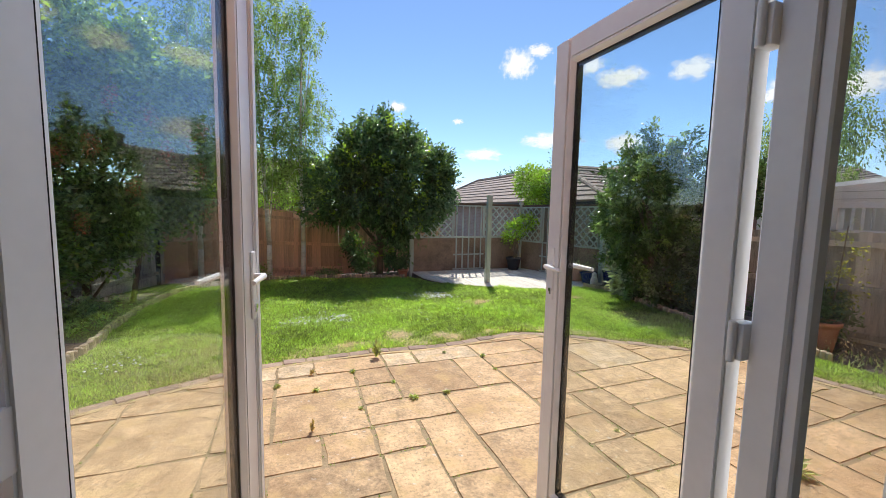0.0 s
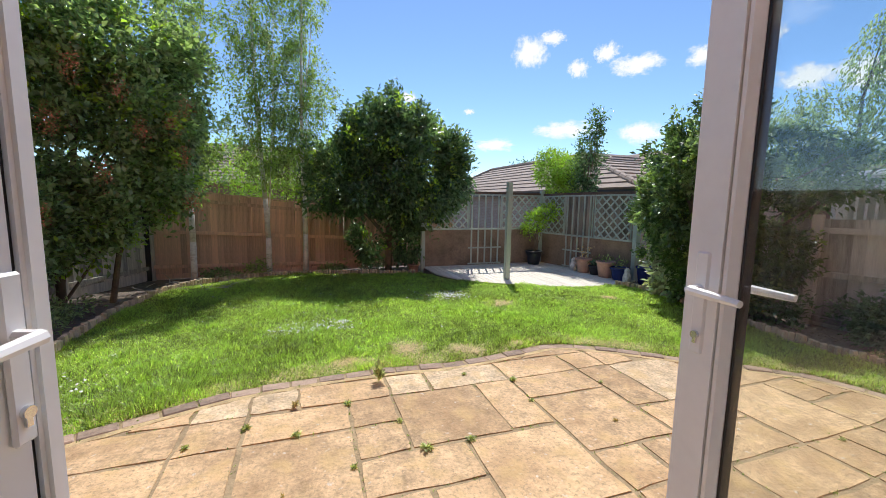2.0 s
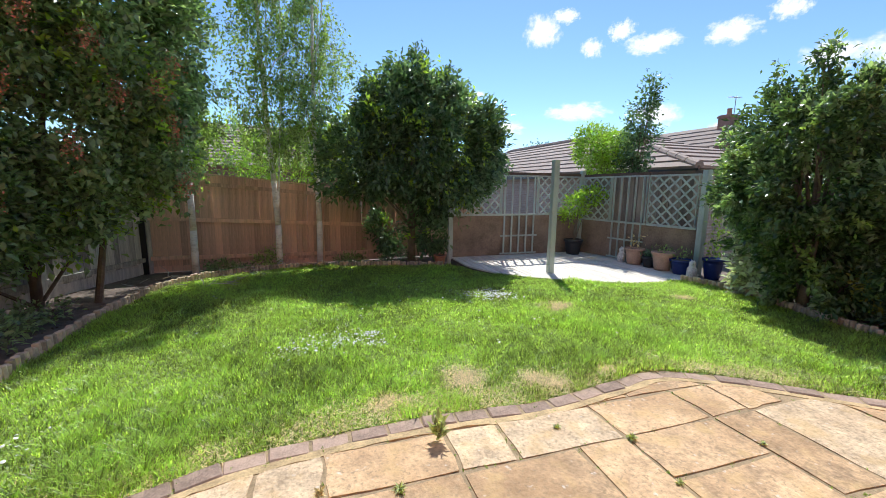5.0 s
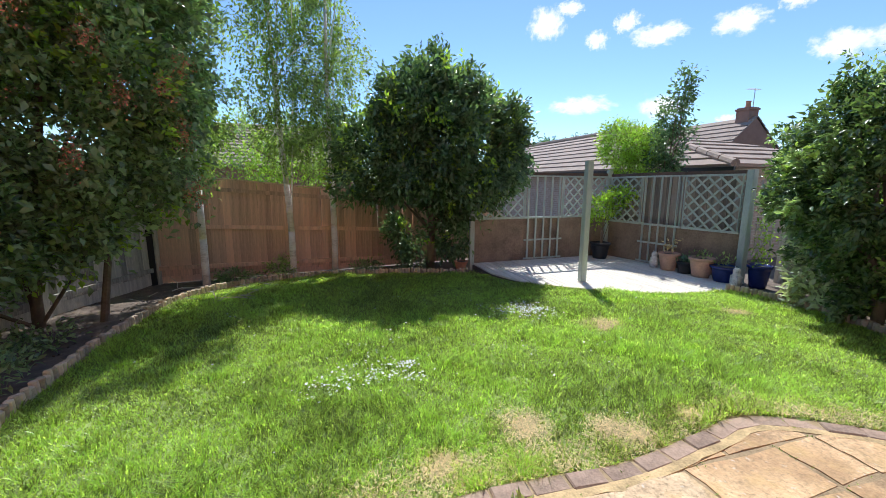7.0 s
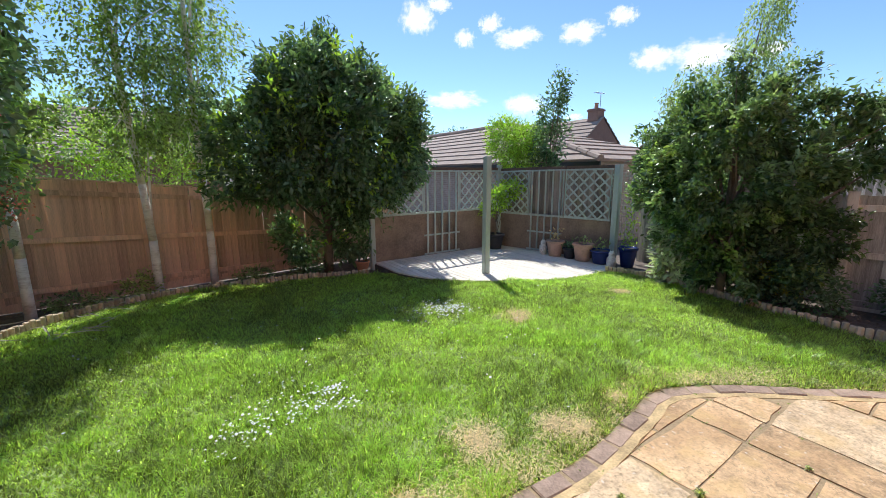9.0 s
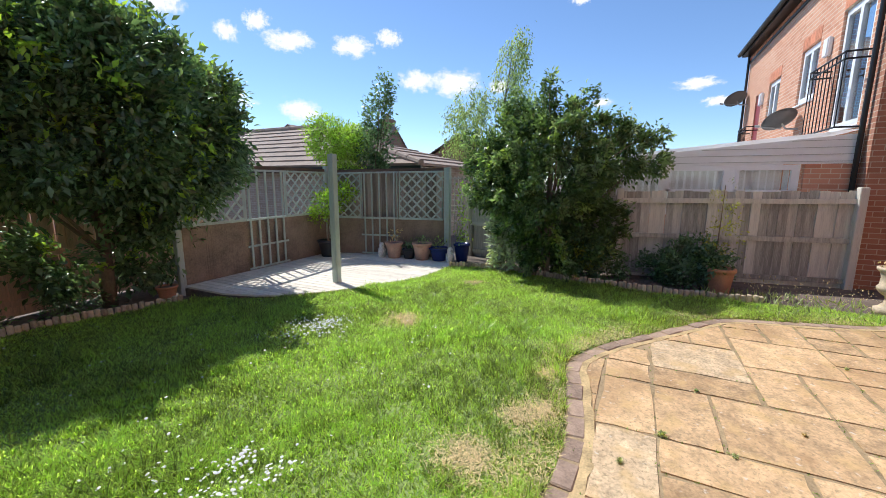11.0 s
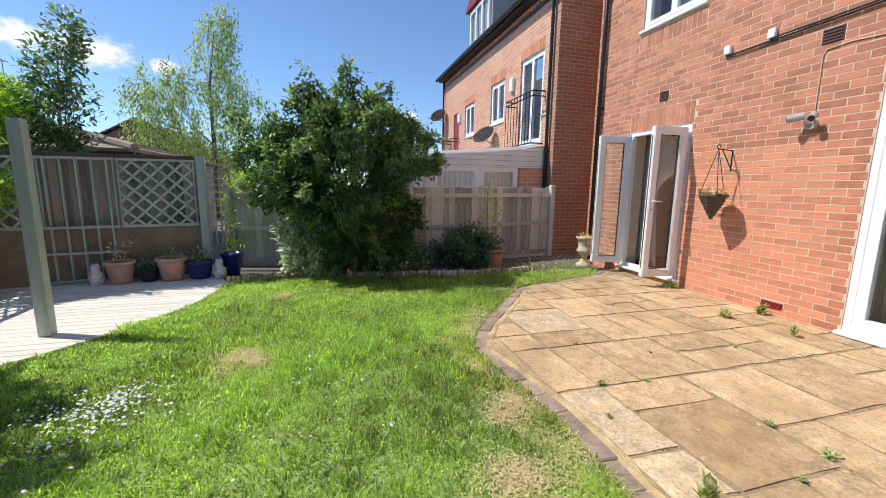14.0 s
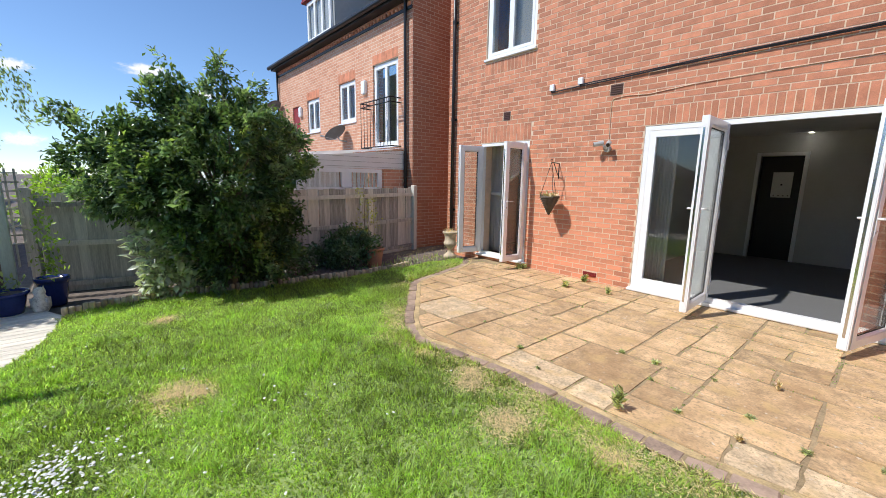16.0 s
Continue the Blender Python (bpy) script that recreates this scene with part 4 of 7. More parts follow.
# ---- fences ----
def fence(name, p, q, top_p, top_q, base_p, base_q, material, label, bays, rail_side=1, board=0.11, group="garden fences", posts=True, cap=True, post_m=None, gap=-0.03):
    """Feather-edge boards on three rails between posts, from p to q; rail_side says which side shows the rails."""
    t = thing(name, label, "fence", group)
    P, Q = Vector((*p, 0)), Vector((*q, 0))
    d = Q - P
    L = d.length
    d.normalize()
    nrm = Vector((-d.y, d.x, 0)) * rail_side
    a = math.degrees(math.atan2(d.y, d.x))
    k = int(L / board)
    meshes = []
    for s in range(3):
        bm = bmesh.new()
        vs = bx(bm, -board * 0.54, -0.011, 0, board * 0.54, 0.011, 1)
        for v in vs:
            if v.co.x > 0:
                v.co.y *= 0.35
        meshes.append(finish("board", bm, material))
    for i in range(k):
        u = (i + 0.5) / k
        zt, zb = top_p + (top_q - top_p) * u, base_p + (base_q - base_p) * u
        c = P + d * (u * L)
        piece("board", meshes[i % 3], t, Matrix.Translation((c.x, c.y, zb + 0.06)) @ pose(0, 0, 0, rnd.uniform(-0.6, 0.6), rnd.uniform(-0.5, 0.5), a + 5.5 + rnd.uniform(-1.5, 1.5)) @ Matrix.Diagonal((1, 1, zt - zb - 0.06 + rnd.uniform(-0.014, 0.012), 1)))
    for frac in (0.12, 0.52, 0.9):
        bm = bmesh.new()
        for e in range(bays):
            u0, u1 = e / bays, (e + 1) / bays
            ends = []
            for u in (u0, u1):
                zt, zb = top_p + (top_q - top_p) * u, base_p + (base_q - base_p) * u
                c = P + d * (u * L) + nrm * 0.035
                ends.append(Vector((c.x, c.y, zb + (zt - zb) * frac)))
            dd = ends[1] - ends[0]
            vs = bx(bm, 0, -0.022, -0.035, dd.length, 0.022, 0.035)
            bmesh.ops.transform(bm, matrix=Matrix.Translation(ends[0]) @ dd.to_track_quat('X', 'Z').to_matrix().to_4x4(), verts=vs)
        part("rail", bm, material, t)
    if cap:
        ends = [Vector((P.x, P.y, top_p + 0.012)), Vector((Q.x, Q.y, top_q + 0.012))]
        dd = ends[1] - ends[0]
        bm = bmesh.new()
        vs = bx(bm, 0, -0.03, -0.012, dd.length, 0.03, 0.014)
        bmesh.ops.transform(bm, matrix=Matrix.Translation(ends[0]) @ dd.to_track_quat('X', 'Z').to_matrix().to_4x4(), verts=vs)
        part("capping", bm, material, t)
    bm = bmesh.new()
    vs = bx(bm, 0, -0.014, gap, L, 0.014, 0.16)
    bmesh.ops.transform(bm, matrix=Matrix.Translation((P.x, P.y, min(base_p, base_q))) @ pose(0, 0, 0, 0, 0, a), verts=vs)
    part("gravel_board", bm, material, t)
    if posts:
        for e in range(1 if post_m else bays + 1):
            u = e / bays
            zt, zb = top_p + (top_q - top_p) * u, base_p + (base_q - base_p) * u
            c = P + d * (u * L) + nrm * 0.05
            bm = bmesh.new()
            bx(bm, -0.05, -0.05, zb - 0.3, 0.05, 0.05, zt + 0.05)
            bevel(bm, 0.008)
            part("post", bm, post_m or M_FENCE_OLD, t).matrix_local = pose(c.x, c.y, 0, 0, 0, a)
    return t


fence("garden_fence", (-1.95, 9.5), (4.9, 10.34), 1.62, 0.98, -0.2, -0.3, M_FENCE_RED, "red-brown feather-edge timber fence behind the birches", 4, rail_side=-1, post_m=M_DARKDOOR, gap=0.045)
fence("garden_fence", (-1.95, 9.5), (-4.9, 0.4), 1.62, 1.66, -0.22, -0.05, M_FENCE_OLD, "grey weathered close-board fence behind the dark shrubs", 5, rail_side=1)
fence("garden_fence", (7.70, 0.30), (7.22, 3.32), 1.33, 1.30, -0.12, -0.14, M_FENCE_OLD, "grey weathered close-board fence beside the passage", 1, rail_side=1, cap=False)
fence("garden_fence", (7.30, 3.42), (8.22, 6.30), 1.25, 1.24, -0.14, -0.2, M_FENCE_OLD, "grey weathered close-board fence behind the dense tree", 2, rail_side=1, cap=False)
fence("garden_fence", (7.60, 6.56), (7.03, 9.14), 1.66, 1.62, -0.25, -0.3, M_FENCE_DARK, "grey-brown weathered fence behind the sage trellis", 2, rail_side=-1, posts=False)

# ---- deck ----
deck = thing("deck", "low pale grey timber corner deck", "deck")
DECK = [(3.66, 9.02)] + DECK_FRONT + [(7.48, 6.42), (7.46, 6.62), (6.9, 9.1)]
DZ = -0.105
bm = bmesh.new()
vs = [bm.verts.new((x, y, DZ - 0.03)) for x, y in DECK]
lo = [bm.verts.new((x, y, DZ - 0.16)) for x, y in DECK]
bm.faces.new(vs)
for a in range(len(vs)):
    b = (a + 1) % len(vs)
    bm.faces.new((vs[a], lo[a], lo[b], vs[b]))
# soil colour on the edge stands in for the shade below the boards
part("fascia", bm, M_SOIL, deck, "deck edge with the shade put into its dark colour")


def deck_span(x):
    """Where a line of constant x runs inside the deck."""
    ys = []
    for (ax, ay), (b_x, by) in zip(DECK, DECK[1:] + DECK[:1]):
        if (ax > x) != (b_x > x):
            ys.append(ay + (by - ay) * (x - ax) / (b_x - ax))
    return sorted(ys)


xx = 3.68
while xx < 7.36:
    mid, lo_, hi_ = deck_span(xx + 0.06), deck_span(xx + 0.004), deck_span(xx + 0.111)
    if len(mid) >= 2:
        bm = bmesh.new()
        vs = bx(bm, xx, mid[0], DZ - 0.028, xx + 0.111, mid[-1], DZ)
        for v in vs:
            src = lo_ if v.co.x < xx + 0.06 else hi_
            if len(src) >= 2:
                v.co.y = src[0] - 0.012 if v.co.y < (mid[0] + mid[-1]) / 2 else src[-1]
        bevel(bm, 0.003)
        part("deck_board", bm, M_DECK, deck)
    xx += 0.121


# ---- trellis ----
def slat(bm, a, b, w=0.022, th=0.012):
    a, b = Vector(a), Vector(b)
    d = b - a
    vs = bx(bm, 0, -th / 2, -w / 2, d.length, th / 2, w / 2)
    bmesh.ops.transform(bm, matrix=Matrix.Translation(a) @ d.to_track_quat('X', 'Z').to_matrix().to_4x4(), verts=vs)


def trellis(p, q, sections, label, post_q=True, reed=0.78, top=1.62, base=-0.1, face=1):
    """Sage trellis from p to q: sections (u0, u1, kind) with lattice or ladder above a reed screen."""
    t = thing("trellis", label, "trellis", "deck trellises")
    P, Q = Vector((*p, 0)), Vector((*q, 0))
    d = (Q - P)
    L = d.length
    d.normalize()
    nrm = Vector((-d.y, d.x, 0)) * face

    def at(u, z, o=0.0):
        c = P + d * u + nrm * o
        return (c.x, c.y, z)
    for u0, u1, kind, ztop0, ztop1 in sections:
        def roof(u):
            return ztop0 + (ztop1 - ztop0) * (u - u0) / (u1 - u0)
        for z, o in ((reed, 0.02),):
            bm = bmesh.new()
            slat(bm, at(u0, z, o), at(u1, z, o), 0.04, 0.02)
            part("rail", bm, M_SAGE, t)
        bm = bmesh.new()
        slat(bm, at(u0, roof(u0), 0.02), at(u1, roof(u1), 0.02), 0.035, 0.02)
        part("rail", bm, M_SAGE, t)
        if ztop0 > 1.5 or ztop1 > 1.5:
            bm = bmesh.new()
            slat(bm, at(u0, roof(u0) + 0.045, -0.012), at(u1, roof(u1) + 0.045, -0.012), 0.06, 0.045)
            part("top_batten", bm, M_BATTEN, t, "dark brown stained batten")
        for u in (u0, u1):
            if roof(u) - reed > 0.15:
                bm = bmesh.new()
                ui = u + (0.017 if u == u0 else -0.017)
                slat(bm, at(ui, reed + 0.02, 0.036), at(ui, roof(u) - 0.015, 0.036), 0.03, 0.008)
                part("stile", bm, M_SAGE, t)
        if kind == "lattice":
            step = 0.205
            for sgn, off in ((1, 0.012), (-1, 0.026)):
                c = -3.0
                while c < L + 3.0:
                    pts = []
                    for s in range(121):
                        z = reed + (max(ztop0, ztop1) - reed) * s / 120
                        u = c + sgn * (z - reed)
                        if u0 <= u <= u1 and z <= roof(u):
                            pts.append((u, z))
                    if len(pts) > 4:
                        bm = bmesh.new()
                        slat(bm, at(*pts[0], off), at(*pts[-1], off), 0.033, 0.010)
                        part("slat", bm, M_SAGE, t)
                    c += step
        else:
            k = 5
            for s in range(k):
                u = u0 + (u1 - u0) * (s + 0.5) / k
                bm = bmesh.new()
                slat(bm, at(u, base + 0.02, 0.045), at(u, roof(u), 0.045), 0.036, 0.018)
                part("slat", bm, M_SAGE, t)
            for z in (base + 0.03, base + 0.42, reed):
                bm = bmesh.new()
                slat(bm, at(u0, z, 0.055), at(u1, z, 0.055), 0.034, 0.014)
                part("slat", bm, M_SAGE, t)
    # reed screen: close upright reeds
    k = int(L / 0.018)
    u = (np.arange(k) + 0.5) / k * L
    hgt = reed - 0.02 + RNG.normal(0, 0.004, k)
    o = RNG.uniform(-0.005, -0.002, k)
    cx, cy = P.x + d.x * u + nrm.x * (o - 0.01), P.y + d.y * u + nrm.y * (o - 0.01)
    v = np.zeros((k, 8, 3))
    for a in range(8):
        s, w, z = (a & 1) * 2 - 1, ((a >> 1) & 1) * 2 - 1, (a >> 2) & 1
        v[:, a, 0] = cx + d.x * s * 0.0095 + nrm.x * w * 0.006
        v[:, a, 1] = cy + d.y * s * 0.0095 + nrm.y * w * 0.006
        v[:, a, 2] = hgt if z else base - 0.12
    qd = np.array([[0, 1, 5, 4], [2, 6, 7, 3], [0, 4, 6, 2], [1, 3, 7, 5], [4, 5, 7, 6]])
    ob = new("reed_screen", fast_mesh("reed_screen", v.reshape(-1, 3), (np.arange(k)[:, None, None] * 8 + qd[None]).reshape(-1, 4), 4, M_REED))
    ob.parent = t
    tagged(ob, "weathered brown reed screening", kind="stuff")
    return t


trellis((3.65, 9.03), (6.88, 9.12), [(0.0, 1.14, "lattice", 0.88, 1.62), (1.14, 2.05, "ladder", 1.62, 1.62), (2.05, 3.2, "lattice", 1.62, 1.62)], "sage-painted lattice trellis with a sloping end over reed screening", face=-1)
trellis((6.9, 9.1), (7.47, 6.56), [(0.0, 0.8, "lattice", 1.6, 1.62), (0.8, 1.62, "ladder", 1.62, 1.63), (1.64, 2.58, "lattice", 1.63, 1.64)], "sage-painted lattice trellis over reed screening beside the pots", face=-1, reed=0.68)
for x, y, zt, zb, w, lab in ((4.88, 7.16, 1.84, -0.105, 0.05, "sage-painted square post standing alone on the deck"), (3.65, 9.03, 0.93, -0.3, 0.045, "short sage-painted post at the trellis end"), (6.89, 9.11, 1.76, -0.2, 0.05, "sage-painted corner post of the trellis"), (7.49, 6.50, 1.72, -0.2, 0.055, "sage-painted end post beside the blue pots")):
    bm = bmesh.new()
    bx(bm, x - w, y - w, zb, x + w, y + w, zt)
    bevel(bm, 0.006, 2)
    for v in bm.verts:
        if v.co.z > zt - 0.02:
            v.co.z += rnd.uniform(-0.006, 0.004)
    whole("deck_post", bm, M_SAGE, lab, "post", "deck posts")


# a narrow squared lattice and grey post between the deck and the fence
sq = thing("fence_trellis", "narrow weathered squared lattice between the deck post and fence", "trellis")
for k in range(4):
    bm = bmesh.new()
    bx(bm, 7.915, 6.36 + 0.085 * k, 0.3, 7.927, 6.382 + 0.085 * k, 1.56)
    part("upright_slat", bm, M_FENCE_OLD, sq)
for k in range(9):
    bm = bmesh.new()
    bx(bm, 7.90, 6.34, 0.6 + 0.112 * k, 7.912, 6.65, 0.618 + 0.112 * k)
    part("cross_slat", bm, M_FENCE_OLD, sq)
bm = bmesh.new()
bx(bm, 8.12, 6.28, -0.4, 8.22, 6.38, 1.32)
bevel(bm, 0.01, 2)
part("post", bm, M_FENCE_OLD, sq)
bm = bmesh.new()
bx(bm, 8.06, 6.2, -0.4, 8.19, 6.24, 0.52)
bevel(bm, 0.006)
part("post_brace", bm, M_FENCE_OLD, sq)


# ---- trees and shrubs ----
def tree(name, label, category, base, trunk_pts, r0, r1, blobs, n, size, leaf_m, bark_m, twigs=200, spread=0.14, length=1.9, droop=0.0, limbs=10, fill=0.25, group="", extra=(), hang=0.0):
    t = thing(name, label, category, group)
    bm = bmesh.new()
    pts = [Vector(base)] + [Vector(p) for p in trunk_pts]
    limb(bm, pts, r0, r1, 10)
    part("trunk", bm, bark_m, t, smooth=True)
    rr = random.Random(len(name) + n)
    for k in range(limbs):
        b = blobs[k % len(blobs)]
        s = pts[max(1, int(len(pts) * rr.uniform(0.4, 0.95))) - 1] if len(pts) > 2 else pts[0].lerp(pts[-1], rr.uniform(0.3, 0.95))
        e = Vector((b[0] + rr.uniform(-0.7, 0.7) * b[3], b[1] + rr.uniform(-0.7, 0.7) * b[4], b[2] + rr.uniform(-0.3, 0.8) * b[5]))
        mid = s.lerp(e, 0.5) + Vector((rr.uniform(-0.1, 0.1), rr.uniform(-0.1, 0.1), 0.08))
        bm = bmesh.new()
        limb(bm, [s, mid, e], max(r1 * 0.8, 0.008), 0.004, 6)
        part("limb", bm, bark_m, t)
    c, o = clumps(blobs, n, twigs, spread, fill, hang)
    leaves("crown", c, o, size, leaf_m, t, length, droop)
    for mm, frac, lab in extra:
        c, o = clumps(blobs, int(n * frac), max(8, int(twigs * 0.3)), spread * 0.6, 0.92, hang)
        leaves("young_growth", c, o, size, mm, t, length, droop, lab)
    return t


# the round evergreen in the corner
B = [(2.9, 9.05, 2.2, 1.5, 1.0, 1.15), (1.95, 9.15, 1.9, 1.0, 0.8, 0.85), (3.75, 9.0, 2.0, 0.85, 0.75, 0.85), (2.75, 9.05, 2.95, 0.8, 0.7, 0.6), (3.35, 9.0, 2.75, 0.6, 0.6, 0.55), (3.85, 8.95, 1.45, 0.6, 0.55, 0.5), (2.2, 9.1, 2.65, 0.5, 0.5, 0.5), (3.25, 9.2, 1.05, 0.75, 0.5, 0.45), (3.55, 9.25, 0.55, 0.4, 0.4, 0.45), (3.0, 9.0, 1.45, 1.2, 0.8, 0.4), (2.2, 9.15, 1.5, 0.8, 0.6, 0.4), (2.55, 9.0, 3.45, 0.16, 0.16, 0.3), (3.0, 8.95, 3.5, 0.2, 0.2, 0.25), (3.45, 8.9, 3.25, 0.16, 0.16, 0.3), (3.85, 8.9, 2.75, 0.2, 0.2, 0.25), (2.1, 9.0, 3.05, 0.22, 0.22, 0.25), (4.25, 8.85, 2.1, 0.2, 0.2, 0.25), (4.45, 8.95, 2.0, 0.4, 0.4, 0.5), (4.3, 8.9, 2.55, 0.4, 0.4, 0.36), (4.15, 9.05, 1.45, 0.4, 0.35, 0.35), (2.4, 9.4, 0.3, 0.4, 0.35, 0.4), (3.3, 9.4, 0.25, 0.3, 0.3, 0.35)]
tree("evergreen_bush", "large rounded glossy dark evergreen bush beside the fence", "tree", (2.9, 9.4, -0.25), [(2.9, 9.35, 0.5), (2.85, 9.2, 1.2), (2.9, 9.1, 2.4)], 0.09, 0.04, B, 52000, 0.062, M_LEAF_BUSH, M_BARK, twigs=640, spread=0.085, hang=-0.24, limbs=14, fill=0.4, extra=((M_LEAF_LIGHT, 0.06, "bright young leaves at the crown's top"),))

# three white birches
for k, (x, y, lx, top_z, w) in enumerate(((-1.05, 9.0, -0.12, 6.0, 0.75), (0.28, 9.45, -0.35, 6.2, 0.75), (1.03, 9.65, 0.05, 6.6, 0.68))):
    pts = [(x + lx * s * 0.5 + 0.03 * math.sin(s * 5 + k), y, -0.25 + s * (top_z - 0.6)) for s in (0.15, 0.3, 0.45, 0.6, 0.8, 1.0)]
    cx = x + lx * 0.4
    blobs = [(cx + rnd.uniform(-0.25, 0.25), y + rnd.uniform(-0.3, 0.3), z, w * rnd.uniform(0.55, 1.0) * (1.15 - 0.1 * abs(z - 3.6)), w * 0.9, 0.5) for z in (2.2, 2.6, 3.0, 3.5, 4.0, 4.5, 5.0, 5.5, 6.0)]
    tree("birch_tree", "slim white-barked birch with small hanging leaves", "tree", (x, y, -0.3), pts, 0.062, 0.02, blobs, 13500, 0.038, M_LEAF_BIRCH, M_BARK_BIRCH, twigs=300, spread=0.06, length=1.5, droop=0.9, hang=0.35, limbs=12, fill=0.1, group="birches", extra=((M_LEAF_PALE, 0.25, ""),))

# the near dark shrub with rust-red flower heads
B = [(-1.9, 7.2, 2.2, 1.25, 1.1, 1.2), (-1.15, 7.3, 2.6, 0.75, 0.7, 0.8), (-2.6, 6.6, 1.9, 0.9, 1.0, 1.1), (-1.5, 7.2, 3.5, 1.0, 0.9, 0.8), (-2.4, 6.9, 3.8, 1.1, 1.0, 0.9), (-0.95, 7.35, 1.75, 0.6, 0.55, 0.55), (-1.7, 7.0, 1.15, 0.8, 0.7, 0.45), (-2.9, 6.0, 2.6, 0.8, 0.9, 1.2), (-0.75, 7.6, 3.3, 0.45, 0.45, 0.6), (-2.3, 6.3, 1.15, 0.7, 0.7, 0.5), (-2.75, 5.6, 1.0, 0.7, 0.75, 0.65), (-3.0, 5.0, 1.7, 0.8, 0.8, 0.9), (-2.5, 5.2, 0.4, 0.5, 0.5, 0.3), (-1.95, 6.9, 0.95, 0.6, 0.55, 0.45), (-2.4, 6.0, 0.7, 0.55, 0.6, 0.45), (-2.2, 7.0, 3.0, 1.0, 0.9, 0.8), (-3.0, 6.2, 3.6, 0.8, 0.9, 0.9)]
# its extra lighter leaves carry sunlight in their colour
t = tree("flowering_shrub", "tall dark lobed-leaf shrub with rust-red flower heads", "shrub", (-2.35, 7.3, -0.2), [(-2.3, 7.25, 0.5), (-2.1, 7.2, 1.2), (-1.9, 7.1, 2.5)], 0.06, 0.03, B, 72000, 0.066, M_LEAF_DARK, M_BARK, twigs=760, spread=0.12, limbs=14, length=1.5, extra=((M_LEAF_LIGHT, 0.05, "lighter fresh leaves with sunlight put into their colour"),))
bm = bmesh.new()
limb(bm, [Vector((-1.75, 7.35, -0.2)), Vector((-1.6, 7.3, 0.6)), Vector((-1.4, 7.3, 1.6))], 0.045, 0.025, 8)
part("trunk", bm, M_BARK, t)
for px, py, pz in ((-2.1, 6.15, 2.1), (-1.75, 6.2, 2.25), (-1.4, 6.5, 1.7), (-1.05, 6.75, 2.3), (-2.3, 6.0, 1.55), (-0.75, 6.95, 2.4), (-0.6, 7.1, 1.35), (-1.2, 6.6, 2.75), (-0.7, 7.2, 2.0), (-1.9, 6.15, 1.2), (-0.62, 7.1, 2.7), (-1.55, 6.3, 2.9)):
    k = 170
    c = np.array((px + 0.12, py - 0.3, pz)) + RNG.normal(0, 1, (k, 3)) * np.array((0.055, 0.055, 0.09))
    leaves("flower_head", c, RNG.normal(0, 1, (k, 3)), 0.02, M_FLOWER_RED, t, 1.2, 0, "rust-red flower head")

# the dense tree in the sunny bed
B = [(6.55, 4.2, 0.3, 0.5, 0.75, 0.4), (6.8, 4.45, 0.6, 0.4, 0.4, 0.45), (6.75, 3.75, 0.7, 0.35, 0.45, 0.5), (6.5, 5.35, 1.25, 0.28, 0.35, 0.3), (6.42, 4.4, 0.75, 0.6, 0.65, 0.5), (6.42, 4.45, 1.4, 0.8, 0.95, 0.6), (6.45, 5.15, 1.65, 0.38, 0.45, 0.36), (6.35, 4.5, 2.0, 0.6, 0.75, 0.4), (6.75, 3.65, 1.7, 0.42, 0.5, 0.4), (6.4, 5.0, 2.2, 0.13, 0.16, 0.32), (6.35, 4.55, 2.45, 0.15, 0.15, 0.34), (6.5, 4.1, 2.3, 0.16, 0.18, 0.28), (6.5, 5.5, 1.85, 0.15, 0.2, 0.22), (6.95, 3.4, 2.0, 0.22, 0.26, 0.22), (7.1, 3.05, 2.1, 0.12, 0.16, 0.15), (6.4, 5.3, 2.0, 0.16, 0.18, 0.22), (6.65, 3.8, 2.2, 0.18, 0.2, 0.26), (6.4, 4.75, 2.3, 0.1, 0.12, 0.28), (6.2, 4.36, 2.72, 0.08, 0.08, 0.2), (6.3, 4.9, 2.6, 0.07, 0.07, 0.2), (6.45, 3.95, 2.55, 0.07, 0.08, 0.2), (6.5, 5.75, 2.1, 0.08, 0.14, 0.16), (6.6, 3.45, 2.3, 0.1, 0.14, 0.16), (6.3, 5.0, 1.2, 0.4, 0.4, 0.35), (6.6, 5.7, 1.65, 0.12, 0.16, 0.12), (6.95, 3.2, 1.7, 0.18, 0.26, 0.2)]
B = [(x + 0.42 * min(max(abs(y - 4.4) - 0.3, 0), 1.1) + 0.08, 4.4 + (y - 4.4) * 1.1 - 0.08, z, a, b, c) for x, y, z, a, b, c in B]
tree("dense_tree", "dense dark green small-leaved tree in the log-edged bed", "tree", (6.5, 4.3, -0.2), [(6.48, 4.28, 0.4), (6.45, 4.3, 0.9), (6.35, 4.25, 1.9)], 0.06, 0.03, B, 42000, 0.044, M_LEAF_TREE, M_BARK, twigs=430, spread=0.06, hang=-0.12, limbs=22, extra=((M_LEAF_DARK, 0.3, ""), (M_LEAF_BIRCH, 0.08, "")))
t = thing("variegated_shrub", "low pale-leaved shrub at the lawn's log edging", "shrub")
c, o = clumps([(6.78, 4.95, 0.12, 0.28, 0.36, 0.28), (6.72, 5.05, 0.42, 0.24, 0.26, 0.26), (6.72, 5.15, 0.68, 0.13, 0.16, 0.18)], 1100, 80, 0.05)
leaves("foliage", c, o, 0.075, M_LEAF_VARIEG, t)
t = thing("yellow_shrub", "small yellow-green shrub in the shade of the tree", "shrub")
c, o = clumps([(6.65, 3.7, 0.35, 0.22, 0.22, 0.25)], 700, 40, 0.04)
leaves("foliage", c, o, 0.03, M_LEAF_YELLOW, t)
